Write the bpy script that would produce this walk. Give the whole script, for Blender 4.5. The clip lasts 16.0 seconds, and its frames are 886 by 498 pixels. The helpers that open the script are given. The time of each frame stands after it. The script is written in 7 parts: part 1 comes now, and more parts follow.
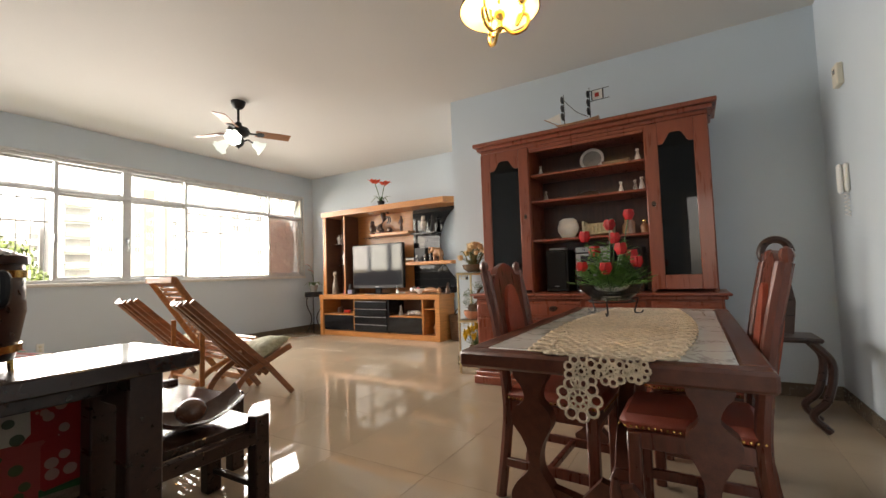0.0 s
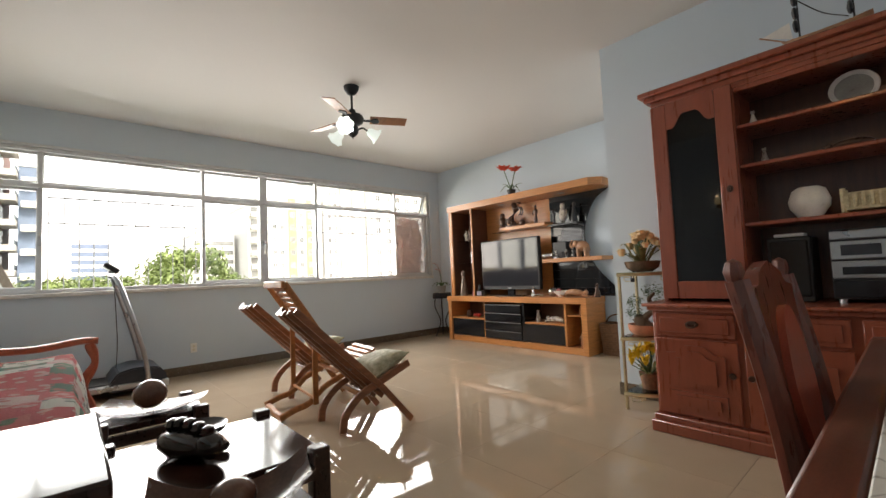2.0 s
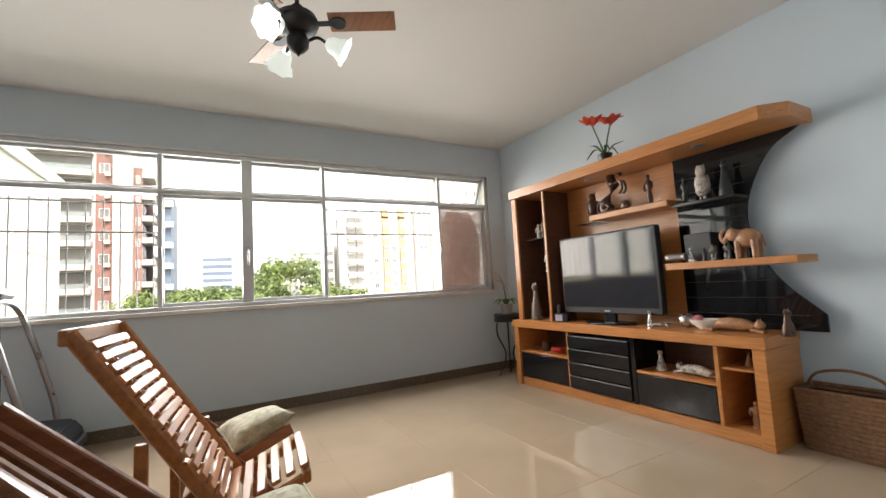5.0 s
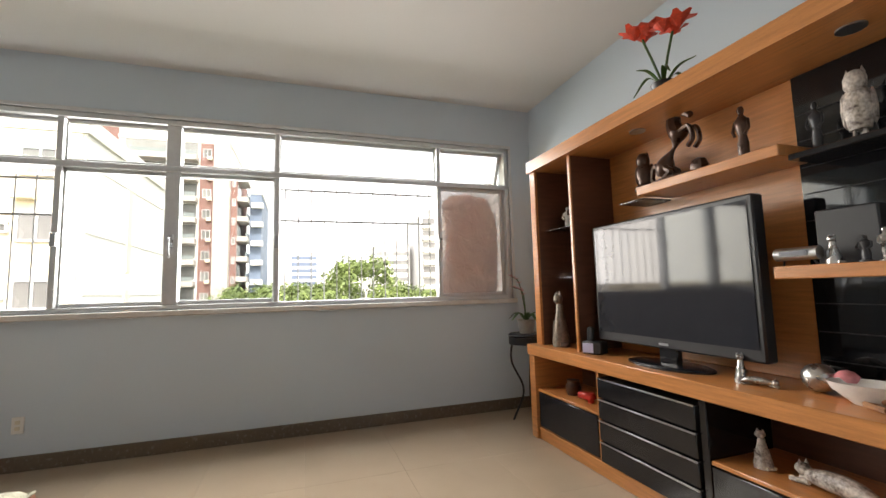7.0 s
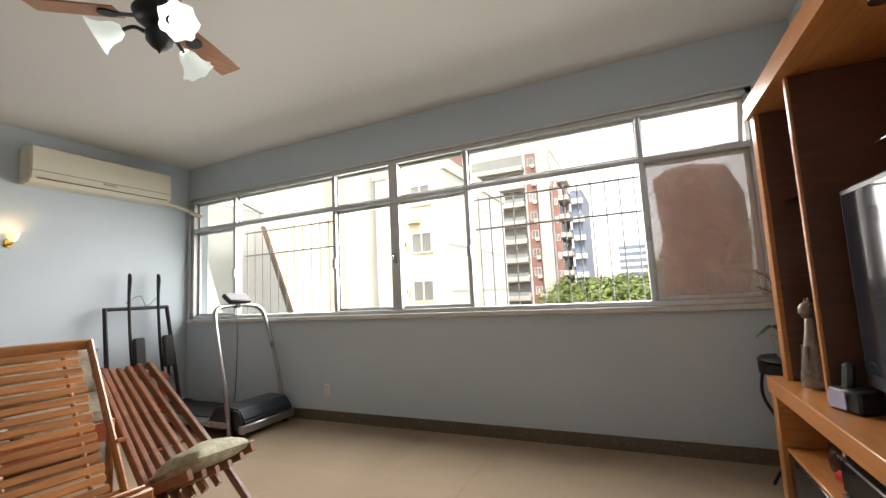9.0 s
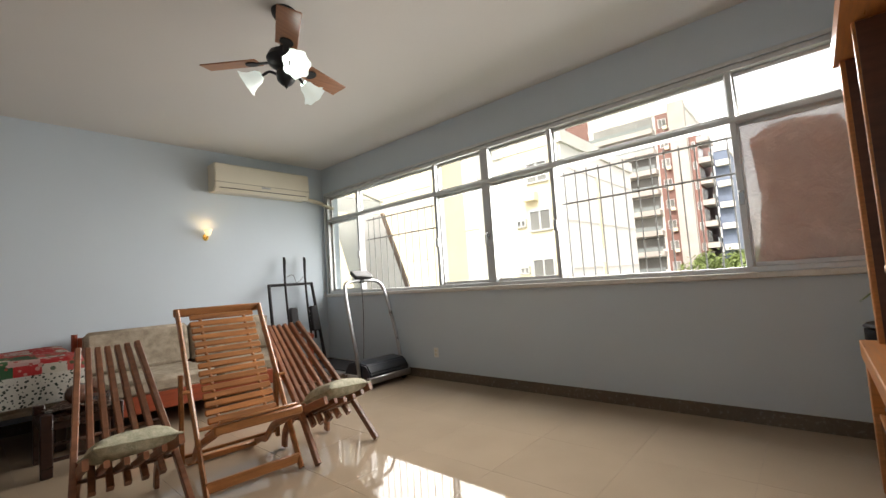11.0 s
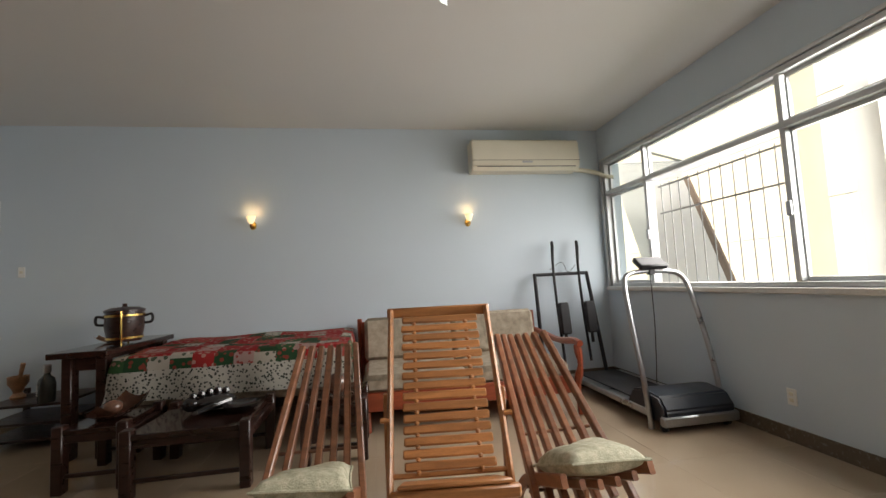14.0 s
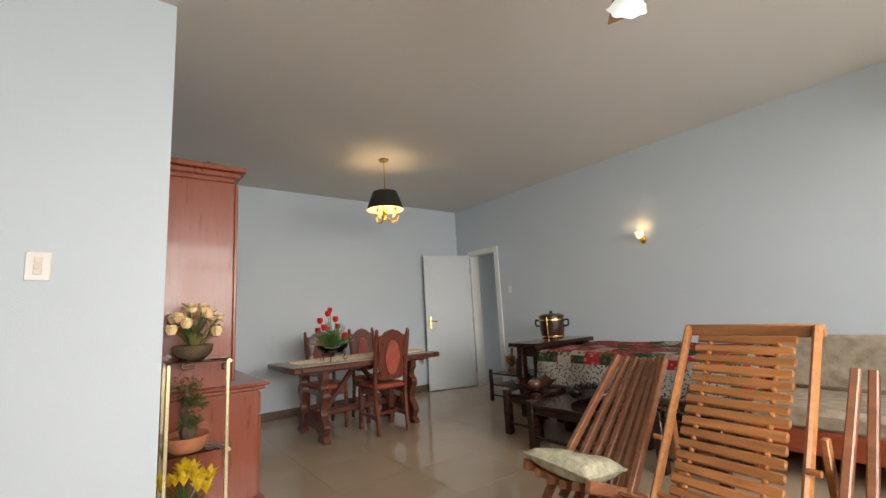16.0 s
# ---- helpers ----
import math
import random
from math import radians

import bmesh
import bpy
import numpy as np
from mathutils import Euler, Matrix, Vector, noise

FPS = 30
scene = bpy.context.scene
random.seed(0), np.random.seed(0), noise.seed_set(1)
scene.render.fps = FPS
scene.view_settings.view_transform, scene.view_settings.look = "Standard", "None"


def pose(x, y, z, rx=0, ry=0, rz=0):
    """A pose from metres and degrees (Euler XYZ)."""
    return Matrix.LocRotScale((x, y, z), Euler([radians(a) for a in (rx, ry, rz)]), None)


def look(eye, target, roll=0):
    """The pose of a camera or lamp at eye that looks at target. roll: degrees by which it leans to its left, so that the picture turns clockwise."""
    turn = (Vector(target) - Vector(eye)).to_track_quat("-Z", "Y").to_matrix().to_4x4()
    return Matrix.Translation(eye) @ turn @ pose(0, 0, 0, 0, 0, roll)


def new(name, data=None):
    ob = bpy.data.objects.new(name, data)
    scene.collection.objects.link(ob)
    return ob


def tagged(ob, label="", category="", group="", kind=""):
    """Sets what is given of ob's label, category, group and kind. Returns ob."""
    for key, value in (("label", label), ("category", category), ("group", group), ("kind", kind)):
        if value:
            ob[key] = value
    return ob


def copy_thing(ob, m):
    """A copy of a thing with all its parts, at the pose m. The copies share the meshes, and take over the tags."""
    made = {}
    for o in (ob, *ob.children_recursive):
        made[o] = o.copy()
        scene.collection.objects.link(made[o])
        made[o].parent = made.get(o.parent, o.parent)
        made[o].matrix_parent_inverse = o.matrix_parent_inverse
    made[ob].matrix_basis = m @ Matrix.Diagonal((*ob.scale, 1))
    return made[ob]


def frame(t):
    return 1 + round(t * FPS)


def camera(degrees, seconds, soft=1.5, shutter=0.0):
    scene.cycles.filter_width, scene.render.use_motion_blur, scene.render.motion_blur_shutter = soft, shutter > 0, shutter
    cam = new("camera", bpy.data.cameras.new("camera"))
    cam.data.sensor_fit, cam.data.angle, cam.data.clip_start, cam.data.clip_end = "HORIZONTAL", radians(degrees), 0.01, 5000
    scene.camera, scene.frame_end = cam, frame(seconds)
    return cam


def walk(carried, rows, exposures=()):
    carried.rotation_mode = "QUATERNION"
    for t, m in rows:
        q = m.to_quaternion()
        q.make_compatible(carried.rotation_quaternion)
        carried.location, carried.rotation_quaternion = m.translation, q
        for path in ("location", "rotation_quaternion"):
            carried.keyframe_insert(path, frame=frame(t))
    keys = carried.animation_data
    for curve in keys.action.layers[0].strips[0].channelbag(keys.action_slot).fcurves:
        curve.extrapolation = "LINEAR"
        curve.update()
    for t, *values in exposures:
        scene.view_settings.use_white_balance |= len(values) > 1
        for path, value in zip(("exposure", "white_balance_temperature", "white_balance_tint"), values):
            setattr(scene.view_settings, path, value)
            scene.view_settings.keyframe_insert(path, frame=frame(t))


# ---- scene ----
cam = camera(92.9, 16.0)
PATH = [
    (0, (0.334, 0.11, 1.003), (-0.687, 1.826, 1.115), -1.9),
    (0.5, (0.191, 0.325, 0.999), (-0.896, 2.0, 1.111), -1.8),
    (1, (0.081, 0.513, 1.015), (-1.194, 2.05, 1.126), -2.0),
    (1.5, (-0.03, 0.651, 1.033), (-1.482, 2.022, 1.151), -2.3),
    (2, (-0.227, 0.777, 1.043), (-1.721, 2.101, 1.163), -2.5),
    (2.5, (-0.436, 0.946, 1.068), (-1.985, 2.207, 1.18), -2.5),
    (3, (-0.669, 1.134, 1.088), (-2.255, 2.346, 1.208), -2.7),
    (3.5, (-0.945, 1.355, 1.091), (-2.551, 2.539, 1.224), -3.3),
    (4, (-1.132, 1.688, 1.11), (-2.799, 2.782, 1.262), -4.0),
    (4.2, (-1.214, 1.825, 1.11), (-2.903, 2.884, 1.273), -3.9),
    (6.3, (-2.012, 3.297, 1.155), (-3.855, 4.058, 1.317), -1.8),
    (6.5, (-2.097, 3.421, 1.155), (-3.961, 4.125, 1.327), -1.5),
    (7, (-2.357, 3.671, 1.129), (-4.245, 4.305, 1.32), -1.5),
    (7.5, (-2.548, 3.974, 1.118), (-4.524, 4.189, 1.342), -1.5),
    (8, (-2.673, 4.26, 1.107), (-4.646, 4.057, 1.364), -1.3),
    (8.5, (-2.644, 4.522, 1.17), (-4.576, 4.056, 1.396), -2.2),
    (9, (-2.605, 4.782, 1.197), (-4.415, 3.956, 1.405), -2.9),
    (9.2, (-2.598, 4.855, 1.182), (-4.344, 3.905, 1.398), -2.6),
    (11.3, (-2.411, 5.256, 1.097), (-3.885, 3.909, 1.204), -4.4),
    (11.5, (-2.396, 5.278, 1.075), (-3.853, 3.909, 1.12), -4.6),
    (12, (-2.38, 5.285, 1.033), (-3.791, 3.879, 0.854), -4.9),
    (12.5, (-2.508, 5.11, 1.128), (-3.901, 3.682, 0.987), -5.5),
    (13, (-2.763, 4.867, 1.166), (-4.1, 3.38, 1.117), -5.3),
    (13.5, (-3.041, 4.633, 1.198), (-3.952, 2.855, 1.282), -3.9),
    (14, (-3.307, 4.347, 1.181), (-3.633, 2.38, 1.335), -2.9),
    (14.5, (-3.575, 4.188, 1.178), (-2.989, 2.29, 1.409), -3.2),
    (15, (-3.835, 4.165, 1.193), (-2.581, 2.637, 1.497), -2.9),
    (15.5, (-4.103, 4.271, 1.2), (-2.652, 2.932, 1.517), -2.9),
    (16, (-4.399, 4.338, 1.175), (-2.832, 3.133, 1.476), -3.2),
]
STOPS = [(0.0, 2.65, 7700, 15), (1.0, 2.55, 7650, 15), (2.0, 2.25, 7250, 14), (2.5, 2.4, 7200, 14), (4.0, 2.2, 7200, 14), (6.5, 2.2, 7100, 14), (8.0, 2.15, 7200, 14), (9.0, 1.9, 7200, 14), (11.5, 1.75, 7250, 14), (13.0, 1.6, 7250, 14), (14.2, 1.85, 7250, 14), (15.0, 2.5, 7250, 14), (15.5, 2.35, 7600, 15), (16.0, 2.12, 7500, 15)]
walk(cam, [(t, look(eye, target, roll)) for t, eye, target, roll in PATH], STOPS)

# ---- world and light ----
SKY_STRENGTH, SUN_STRENGTH = 0.15, 1.25
SUN_ELEV, SUN_ROT = radians(48), radians(75)
world = bpy.data.worlds.new("world")
scene.world = world
world.use_nodes = True
wn = world.node_tree
sky = wn.nodes.new("ShaderNodeTexSky")
sky.sky_type = "NISHITA"
sky.sun_disc = False
sky.sun_elevation, sky.sun_rotation = SUN_ELEV, SUN_ROT
sky.air_density, sky.dust_density, sky.ozone_density = 1.0, 1.5, 0.5
haze = wn.nodes.new("ShaderNodeHueSaturation")
haze.inputs["Saturation"].default_value = 0.25
wn.links.new(sky.outputs[0], haze.inputs["Color"])
wn.links.new(haze.outputs[0], wn.nodes["Background"].inputs[0])
wn.nodes["Background"].inputs[1].default_value = SKY_STRENGTH


def lamp(name, kind, power, m, color=(1, 1, 1)):
    data = bpy.data.lights.new(name, kind)
    data.energy, data.color = power, color
    ob = new(name, data)
    ob.matrix_world = m
    return ob


sun_way = Vector((math.cos(SUN_ELEV) * math.sin(SUN_ROT), math.cos(SUN_ELEV) * math.cos(SUN_ROT), math.sin(SUN_ELEV)))
lamp("sun", "SUN", SUN_STRENGTH, look(sun_way * 50, (0, 0, 0)), (1.0, 0.98, 0.95)).data.angle = radians(12)
# the sky's light in the long window
day = lamp("window_daylight", "AREA", 46, look((-6.34, 2.85, 1.80), (-3.34, 2.80, 0.52)), (0.93, 0.965, 1.0))
day.data.shape, day.data.size, day.data.size_y = "RECTANGLE", 5.2, 1.42
day.data.spread = radians(135)
# fill light added to brighten the passage, at its unseen, invented end opening
side = lamp("passage_daylight", "AREA", 0.1, look((0.48, -3.44, 1.55), (0.48, 0, 1.4)), (0.93, 0.97, 1.0))
side.data.shape, side.data.size, side.data.size_y = "RECTANGLE", 1.1, 2.0

# ---- mesh tools ----
I4 = Matrix.Identity(4)


def T(x, y, z):
    return Matrix.Translation((x, y, z))


def B():
    return bmesh.new()


def box(bm, x0, x1, y0, y1, z0, z1, c=0.0, m=I4):
    """A box with chamfered edges of width c."""
    c = min(c, 0.45 * (x1 - x0), 0.45 * (y1 - y0), 0.45 * (z1 - z0))
    if c <= 0:
        v = [bm.verts.new(m @ Vector(p)) for p in ((x0, y0, z0), (x1, y0, z0), (x1, y1, z0), (x0, y1, z0), (x0, y0, z1), (x1, y0, z1), (x1, y1, z1), (x0, y1, z1))]
        for f in ((0, 3, 2, 1), (4, 5, 6, 7), (0, 1, 5, 4), (1, 2, 6, 5), (2, 3, 7, 6), (3, 0, 4, 7)):
            bm.faces.new([v[i] for i in f])
        return bm
    lo, hi = (x0, y0, z0), (x1, y1, z1)
    vs = {}
    for s in ((a, b, d) for a in (0, 1) for b in (0, 1) for d in (0, 1)):
        for ax in range(3):
            p = [(hi[k] if s[k] else lo[k]) - (0 if k == ax else (c if s[k] else -c)) for k in range(3)]
            vs[s, ax] = bm.verts.new(m @ Vector(p))

    def face(keys):
        bm.faces.new([vs[k] for k in keys])

    for ax in range(3):
        u, w = (ax + 1) % 3, (ax + 2) % 3
        for side in (0, 1):
            ring = []
            for a, b in ((0, 0), (1, 0), (1, 1), (0, 1)):
                s = [0, 0, 0]
                s[ax], s[u], s[w] = side, a, b
                ring.append((tuple(s), ax))
            face(ring if side else ring[::-1])
        for a in (0, 1):
            for b in (0, 1):
                s0, s1 = [0, 0, 0], [0, 0, 0]
                s0[u] = s1[u] = a
                s0[w] = s1[w] = b
                s1[ax] = 1
                s0, s1 = tuple(s0), tuple(s1)
                ring = [(s0, u), (s1, u), (s1, w), (s0, w)]
                face(ring if a == b else ring[::-1])
    for s in ((a, b, d) for a in (0, 1) for b in (0, 1) for d in (0, 1)):
        ring = [(s, 0), (s, 1), (s, 2)]
        face(ring if sum(s) % 2 else ring[::-1])
    return bm


def ring_frame(p, q):
    z = (Vector(q) - Vector(p)).normalized()
    x = z.orthogonal().normalized()
    return x, z.cross(x)


def tube(bm, pts, r, seg=8, flat=1.0, up=None, caps=True):
    """A tube through points; r is one radius or one for each point; flat squeezes it along its second axis."""
    pts = [Vector(p) for p in pts]
    radii = r if isinstance(r, (list, tuple)) else [r] * len(pts)
    rings, x = [], None
    for i, p in enumerate(pts):
        z = (pts[min(i + 1, len(pts) - 1)] - pts[max(i - 1, 0)]).normalized()
        if x is None:
            x = Vector(up).cross(z).normalized() if up else z.orthogonal().normalized()
        else:
            x = (x - z * x.dot(z)).normalized()
        y = z.cross(x)
        rings.append([bm.verts.new(p + radii[i] * (math.cos(a) * x + flat * math.sin(a) * y)) for a in (2 * math.pi * k / seg for k in range(seg))])
    for a, b in zip(rings, rings[1:]):
        for k in range(seg):
            bm.faces.new((a[k], a[(k + 1) % seg], b[(k + 1) % seg], b[k]))
    if caps:
        bm.faces.new(rings[0][::-1])
        bm.faces.new(rings[-1])
    return bm


def lathe(bm, prof, o=(0, 0, 0), seg=20, sx=1.0, sy=1.0, m=I4):
    """A turned shape: prof holds (radius, height) pairs."""
    rings = []
    for r, z in prof:
        if r < 1e-5:
            rings.append([bm.verts.new(m @ Vector((o[0], o[1], o[2] + z)))])
        else:
            rings.append([bm.verts.new(m @ Vector((o[0] + sx * r * math.cos(a), o[1] + sy * r * math.sin(a), o[2] + z))) for a in (2 * math.pi * k / seg for k in range(seg))])
    for a, b in zip(rings, rings[1:]):
        for k in range(seg):
            l = (k + 1) % seg
            q = [a[k % len(a)], a[l % len(a)], b[l % len(b)], b[k % len(b)]]
            q = list(dict.fromkeys(q))
            if len(q) > 2:
                bm.faces.new(q)
    for end, flip in ((rings[0], True), (rings[-1], False)):
        if len(end) > 2:
            bm.faces.new(end[::-1] if flip else end)
    return bm


def ball(bm, o, rx, ry=None, rz=None, seg=12, m=I4):
    ry, rz = ry or rx, rz or rx
    n = max(4, seg // 2)
    prof = [(math.sin(math.pi * i / n), -math.cos(math.pi * i / n)) for i in range(n + 1)]
    return lathe(bm, [(max(0, r) if 0 < i < n else 0, z * rz) for i, (r, z) in enumerate(prof)], o, seg, rx, ry, m)


def prism(bm, outline, d, m=I4):
    """An outline in x, z pulled d metres along y, with bevelled rims left to the shading."""
    a = [bm.verts.new(m @ Vector((x, 0, z))) for x, z in outline]
    b = [bm.verts.new(m @ Vector((x, d, z))) for x, z in outline]
    n = len(a)
    bm.faces.new(a)
    bm.faces.new(b[::-1])
    for i in range(n):
        j = (i + 1) % n
        bm.faces.new((a[j], a[i], b[i], b[j]))
    return bm


def sweep(pts, n=8):
    """A smooth line through points (Catmull-Rom)."""
    p = [Vector(q) for q in pts]
    p = [2 * p[0] - p[1]] + p + [2 * p[-1] - p[-2]]
    out = []
    for i in range(1, len(p) - 2):
        for k in range(n):
            t = k / n
            out.append(0.5 * (2 * p[i] + (p[i + 1] - p[i - 1]) * t + (2 * p[i - 1] - 5 * p[i] + 4 * p[i + 1] - p[i + 2]) * t * t + (3 * p[i] - p[i - 1] - 3 * p[i + 1] + p[i + 2]) * t ** 3))
    return out + [p[-2]]


def finish(bm, smooth):
    bmesh.ops.recalc_face_normals(bm, faces=bm.faces)
    if smooth:
        for f in bm.faces:
            f.smooth = True
        lim = radians(40)
        for e in bm.edges:
            if len(e.link_faces) == 2 and e.calc_face_angle(0) > lim:
                e.smooth = False


def mesh_of(name, bm, material, smooth=True):
    finish(bm, smooth)
    me = bpy.data.meshes.new(name)
    bm.to_mesh(me)
    bm.free()
    for one in material if isinstance(material, (list, tuple)) else [material]:
        me.materials.append(one)
    return me


def part(name, bm, material, parent=None, label="", smooth=True, m=I4):
    """One mesh object under a thing or under a part."""
    ob = new(name, mesh_of(name, bm, material, smooth))
    ob.parent = parent
    ob.matrix_local = m
    if label:
        ob["label"] = label
    return ob


def thing(name, m, label, category, group="", kind=""):
    ob = new(name)
    ob.empty_display_size = 0.05
    ob.matrix_world = m
    return tagged(ob, label, category, group, kind)


def solid(name, bm, material, m, label, category, group="", kind="", smooth=True):
    ob = part(name, bm, material, None, "", smooth, m)
    return tagged(ob, label, category, group, kind)


# ---- materials ----
def mat(name, color, rough=0.5, metal=0.0, var=0.15, scale=8.0, bump=0.05, fine=90.0, stretch=(1, 1, 1), second=None, coat=0.0, rand=0.0, spec=0.5, rvar=0.1):
    m = bpy.data.materials.new(name)
    m.use_nodes = True
    nt = m.node_tree
    n, link = nt.nodes, nt.links.new
    p = n["Principled BSDF"]
    p.inputs["Metallic"].default_value = metal
    p.inputs["Coat Weight"].default_value = coat
    p.inputs["Coat Roughness"].default_value = 0.08
    p.inputs["Specular IOR Level"].default_value = spec
    tc, mp = n.new("ShaderNodeTexCoord"), n.new("ShaderNodeMapping")
    mp.inputs["Scale"].default_value = stretch
    link(tc.outputs["Object"], mp.inputs[0])
    big, small = n.new("ShaderNodeTexNoise"), n.new("ShaderNodeTexNoise")
    for node, s, d in ((big, scale, 4), (small, fine, 3)):
        node.inputs["Scale"].default_value = s
        node.inputs["Detail"].default_value = d
        link(mp.outputs[0], node.inputs["Vector"])
    ramp = n.new("ShaderNodeMix")
    ramp.data_type = "RGBA"
    dark = [c * (1 - var) for c in color]
    light = second or [min(1, c * (1 + var)) for c in color]
    ramp.inputs[6].default_value, ramp.inputs[7].default_value = (*dark, 1), (*light, 1)
    add = n.new("ShaderNodeMath")
    add.operation = "MULTIPLY_ADD"
    link(small.outputs[0], add.inputs[0])
    add.inputs[1].default_value = 0.5
    link(big.outputs[0], add.inputs[2])
    mr = n.new("ShaderNodeMapRange")
    mr.inputs["From Min"].default_value, mr.inputs["From Max"].default_value = 0.5, 1.0
    link(add.outputs[0], mr.inputs["Value"])
    link(mr.outputs[0], ramp.inputs[0])
    out = ramp.outputs[2]
    if rand:
        info, hs = n.new("ShaderNodeObjectInfo"), n.new("ShaderNodeHueSaturation")
        vr = n.new("ShaderNodeMapRange")
        vr.inputs["To Min"].default_value, vr.inputs["To Max"].default_value = 1 - rand, 1 + rand
        link(info.outputs["Random"], vr.inputs["Value"])
        link(vr.outputs[0], hs.inputs["Value"])
        link(out, hs.inputs["Color"])
        out = hs.outputs[0]
    link(out, p.inputs["Base Color"])
    rr = n.new("ShaderNodeMapRange")
    rr.inputs["To Min"].default_value, rr.inputs["To Max"].default_value = max(0.0, rough - rvar), min(1, rough + rvar)
    link(big.outputs[0], rr.inputs["Value"])
    link(rr.outputs[0], p.inputs["Roughness"])
    if bump:
        bp = n.new("ShaderNodeBump")
        bp.inputs["Strength"].default_value = min(1, bump * 4)
        bp.inputs["Distance"].default_value = 0.004
        link(small.outputs[0], bp.inputs["Height"])
        link(bp.outputs[0], p.inputs["Normal"])
    return m


def glow(name, color, strength):
    m = bpy.data.materials.new(name)
    m.use_nodes = True
    p = m.node_tree.nodes["Principled BSDF"]
    p.inputs["Base Color"].default_value = (*color, 1)
    p.inputs["Emission Color"].default_value = (*color, 1)
    p.inputs["Emission Strength"].default_value = strength
    return m


def glass(name, color=(0.95, 0.98, 0.97), rough=0.0, solid_glass=False):
    m = bpy.data.materials.new(name)
    m.use_nodes = True
    nt = m.node_tree
    if solid_glass:
        p = nt.nodes["Principled BSDF"]
        p.inputs["Base Color"].default_value = (*color, 1)
        p.inputs["Transmission Weight"].default_value = 1.0
        p.inputs["Roughness"].default_value = rough
        p.inputs["IOR"].default_value = 1.45
        return m
    nt.nodes.remove(nt.nodes["Principled BSDF"])
    tr, gl, mx, fr = (nt.nodes.new("ShaderNode" + k) for k in ("BsdfTransparent", "BsdfGlossy", "MixShader", "Fresnel"))
    tr.inputs[0].default_value = (*color, 1)
    gl.inputs["Roughness"].default_value = 0.02
    fr.inputs[0].default_value = 1.45
    nt.links.new(fr.outputs[0], mx.inputs[0])
    nt.links.new(tr.outputs[0], mx.inputs[1])
    nt.links.new(gl.outputs[0], mx.inputs[2])
    nt.links.new(mx.outputs[0], nt.nodes["Material Output"].inputs[0])
    return m


def marble(name, *args, **kw):
    """Polished white stone with thin wandering grey veins."""
    m = mat(name, *args, **kw)
    n, link = m.node_tree.nodes, m.node_tree.links.new
    p = n["Principled BSDF"]
    base = p.inputs["Base Color"].links[0].from_socket
    tc, vein = n.new("ShaderNodeTexCoord"), n.new("ShaderNodeTexNoise")
    vein.inputs["Scale"].default_value, vein.inputs["Detail"].default_value, vein.inputs["Distortion"].default_value = 2.2, 5.0, 1.8
    link(tc.outputs["Object"], vein.inputs["Vector"])
    off, near = n.new("ShaderNodeMath"), n.new("ShaderNodeMapRange")
    off.operation, off.inputs[1].default_value = "SUBTRACT", 0.5
    link(vein.outputs[0], off.inputs[0])
    size = n.new("ShaderNodeMath")
    size.operation = "ABSOLUTE"
    link(off.outputs[0], size.inputs[0])
    near.inputs["From Max"].default_value = 0.022
    near.inputs["To Min"].default_value, near.inputs["To Max"].default_value = 0.75, 0.0
    link(size.outputs[0], near.inputs["Value"])
    mix = n.new("ShaderNodeMix")
    mix.data_type = "RGBA"
    mix.inputs[7].default_value = (0.26, 0.24, 0.22, 1)
    link(near.outputs[0], mix.inputs[0])
    link(base, mix.inputs[6])
    link(mix.outputs[2], p.inputs["Base Color"])
    return m


M_WALL = mat("wall_paint", (0.555, 0.635, 0.695), 0.6, var=0.025, scale=1.2, bump=0.05, fine=160)
M_CEIL = mat("ceiling_paint", (0.67, 0.655, 0.625), 0.75, var=0.025, scale=0.8, bump=0.04, fine=140)
M_BASE = mat("baseboard_stone", (0.13, 0.10, 0.07), 0.25, var=0.1, scale=40, bump=0.01)
M_WHITE = mat("white_enamel", (0.78, 0.80, 0.80), 0.35, var=0.03, scale=3, bump=0.02)
M_ALU = mat("aluminium_frame", (0.62, 0.63, 0.63), 0.4, 0.6, var=0.08, scale=10, bump=0.01)
M_BAR = mat("grille_paint", (0.30, 0.31, 0.30), 0.5, var=0.1, bump=0.0)
M_DOOR = mat("door_paint", (0.60, 0.66, 0.70), 0.4, var=0.03, scale=2, bump=0.02)
M_STONE_SILL = mat("sill_marble", (0.66, 0.64, 0.60), 0.35, var=0.1, scale=9)
M_OAK = mat("honey_veneer", (0.48, 0.195, 0.06), 0.32, var=0.22, scale=5, fine=60, stretch=(1, 1, 14), bump=0.01, coat=0.15)
M_OAKX = mat("honey_veneer_long", (0.48, 0.195, 0.06), 0.32, var=0.22, scale=5, fine=60, stretch=(1, 14, 14), bump=0.01, coat=0.15)
M_BLACK = mat("black_gloss", (0.012, 0.012, 0.014), 0.12, var=0.1, bump=0.0)
M_MIRRORB = mat("black_mirror_gloss", (0.008, 0.008, 0.009), 0.04, var=0.1, bump=0.0, rvar=0.01)
M_BLACKM = mat("black_plastic", (0.02, 0.02, 0.022), 0.4, var=0.1, bump=0.01)
M_MAHO = mat("mahogany", (0.25, 0.062, 0.032), 0.3, var=0.17, scale=4, fine=50, stretch=(10, 10, 1), bump=0.01, coat=0.25)
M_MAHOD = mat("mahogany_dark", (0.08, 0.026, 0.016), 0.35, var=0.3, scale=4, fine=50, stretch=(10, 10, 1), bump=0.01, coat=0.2)
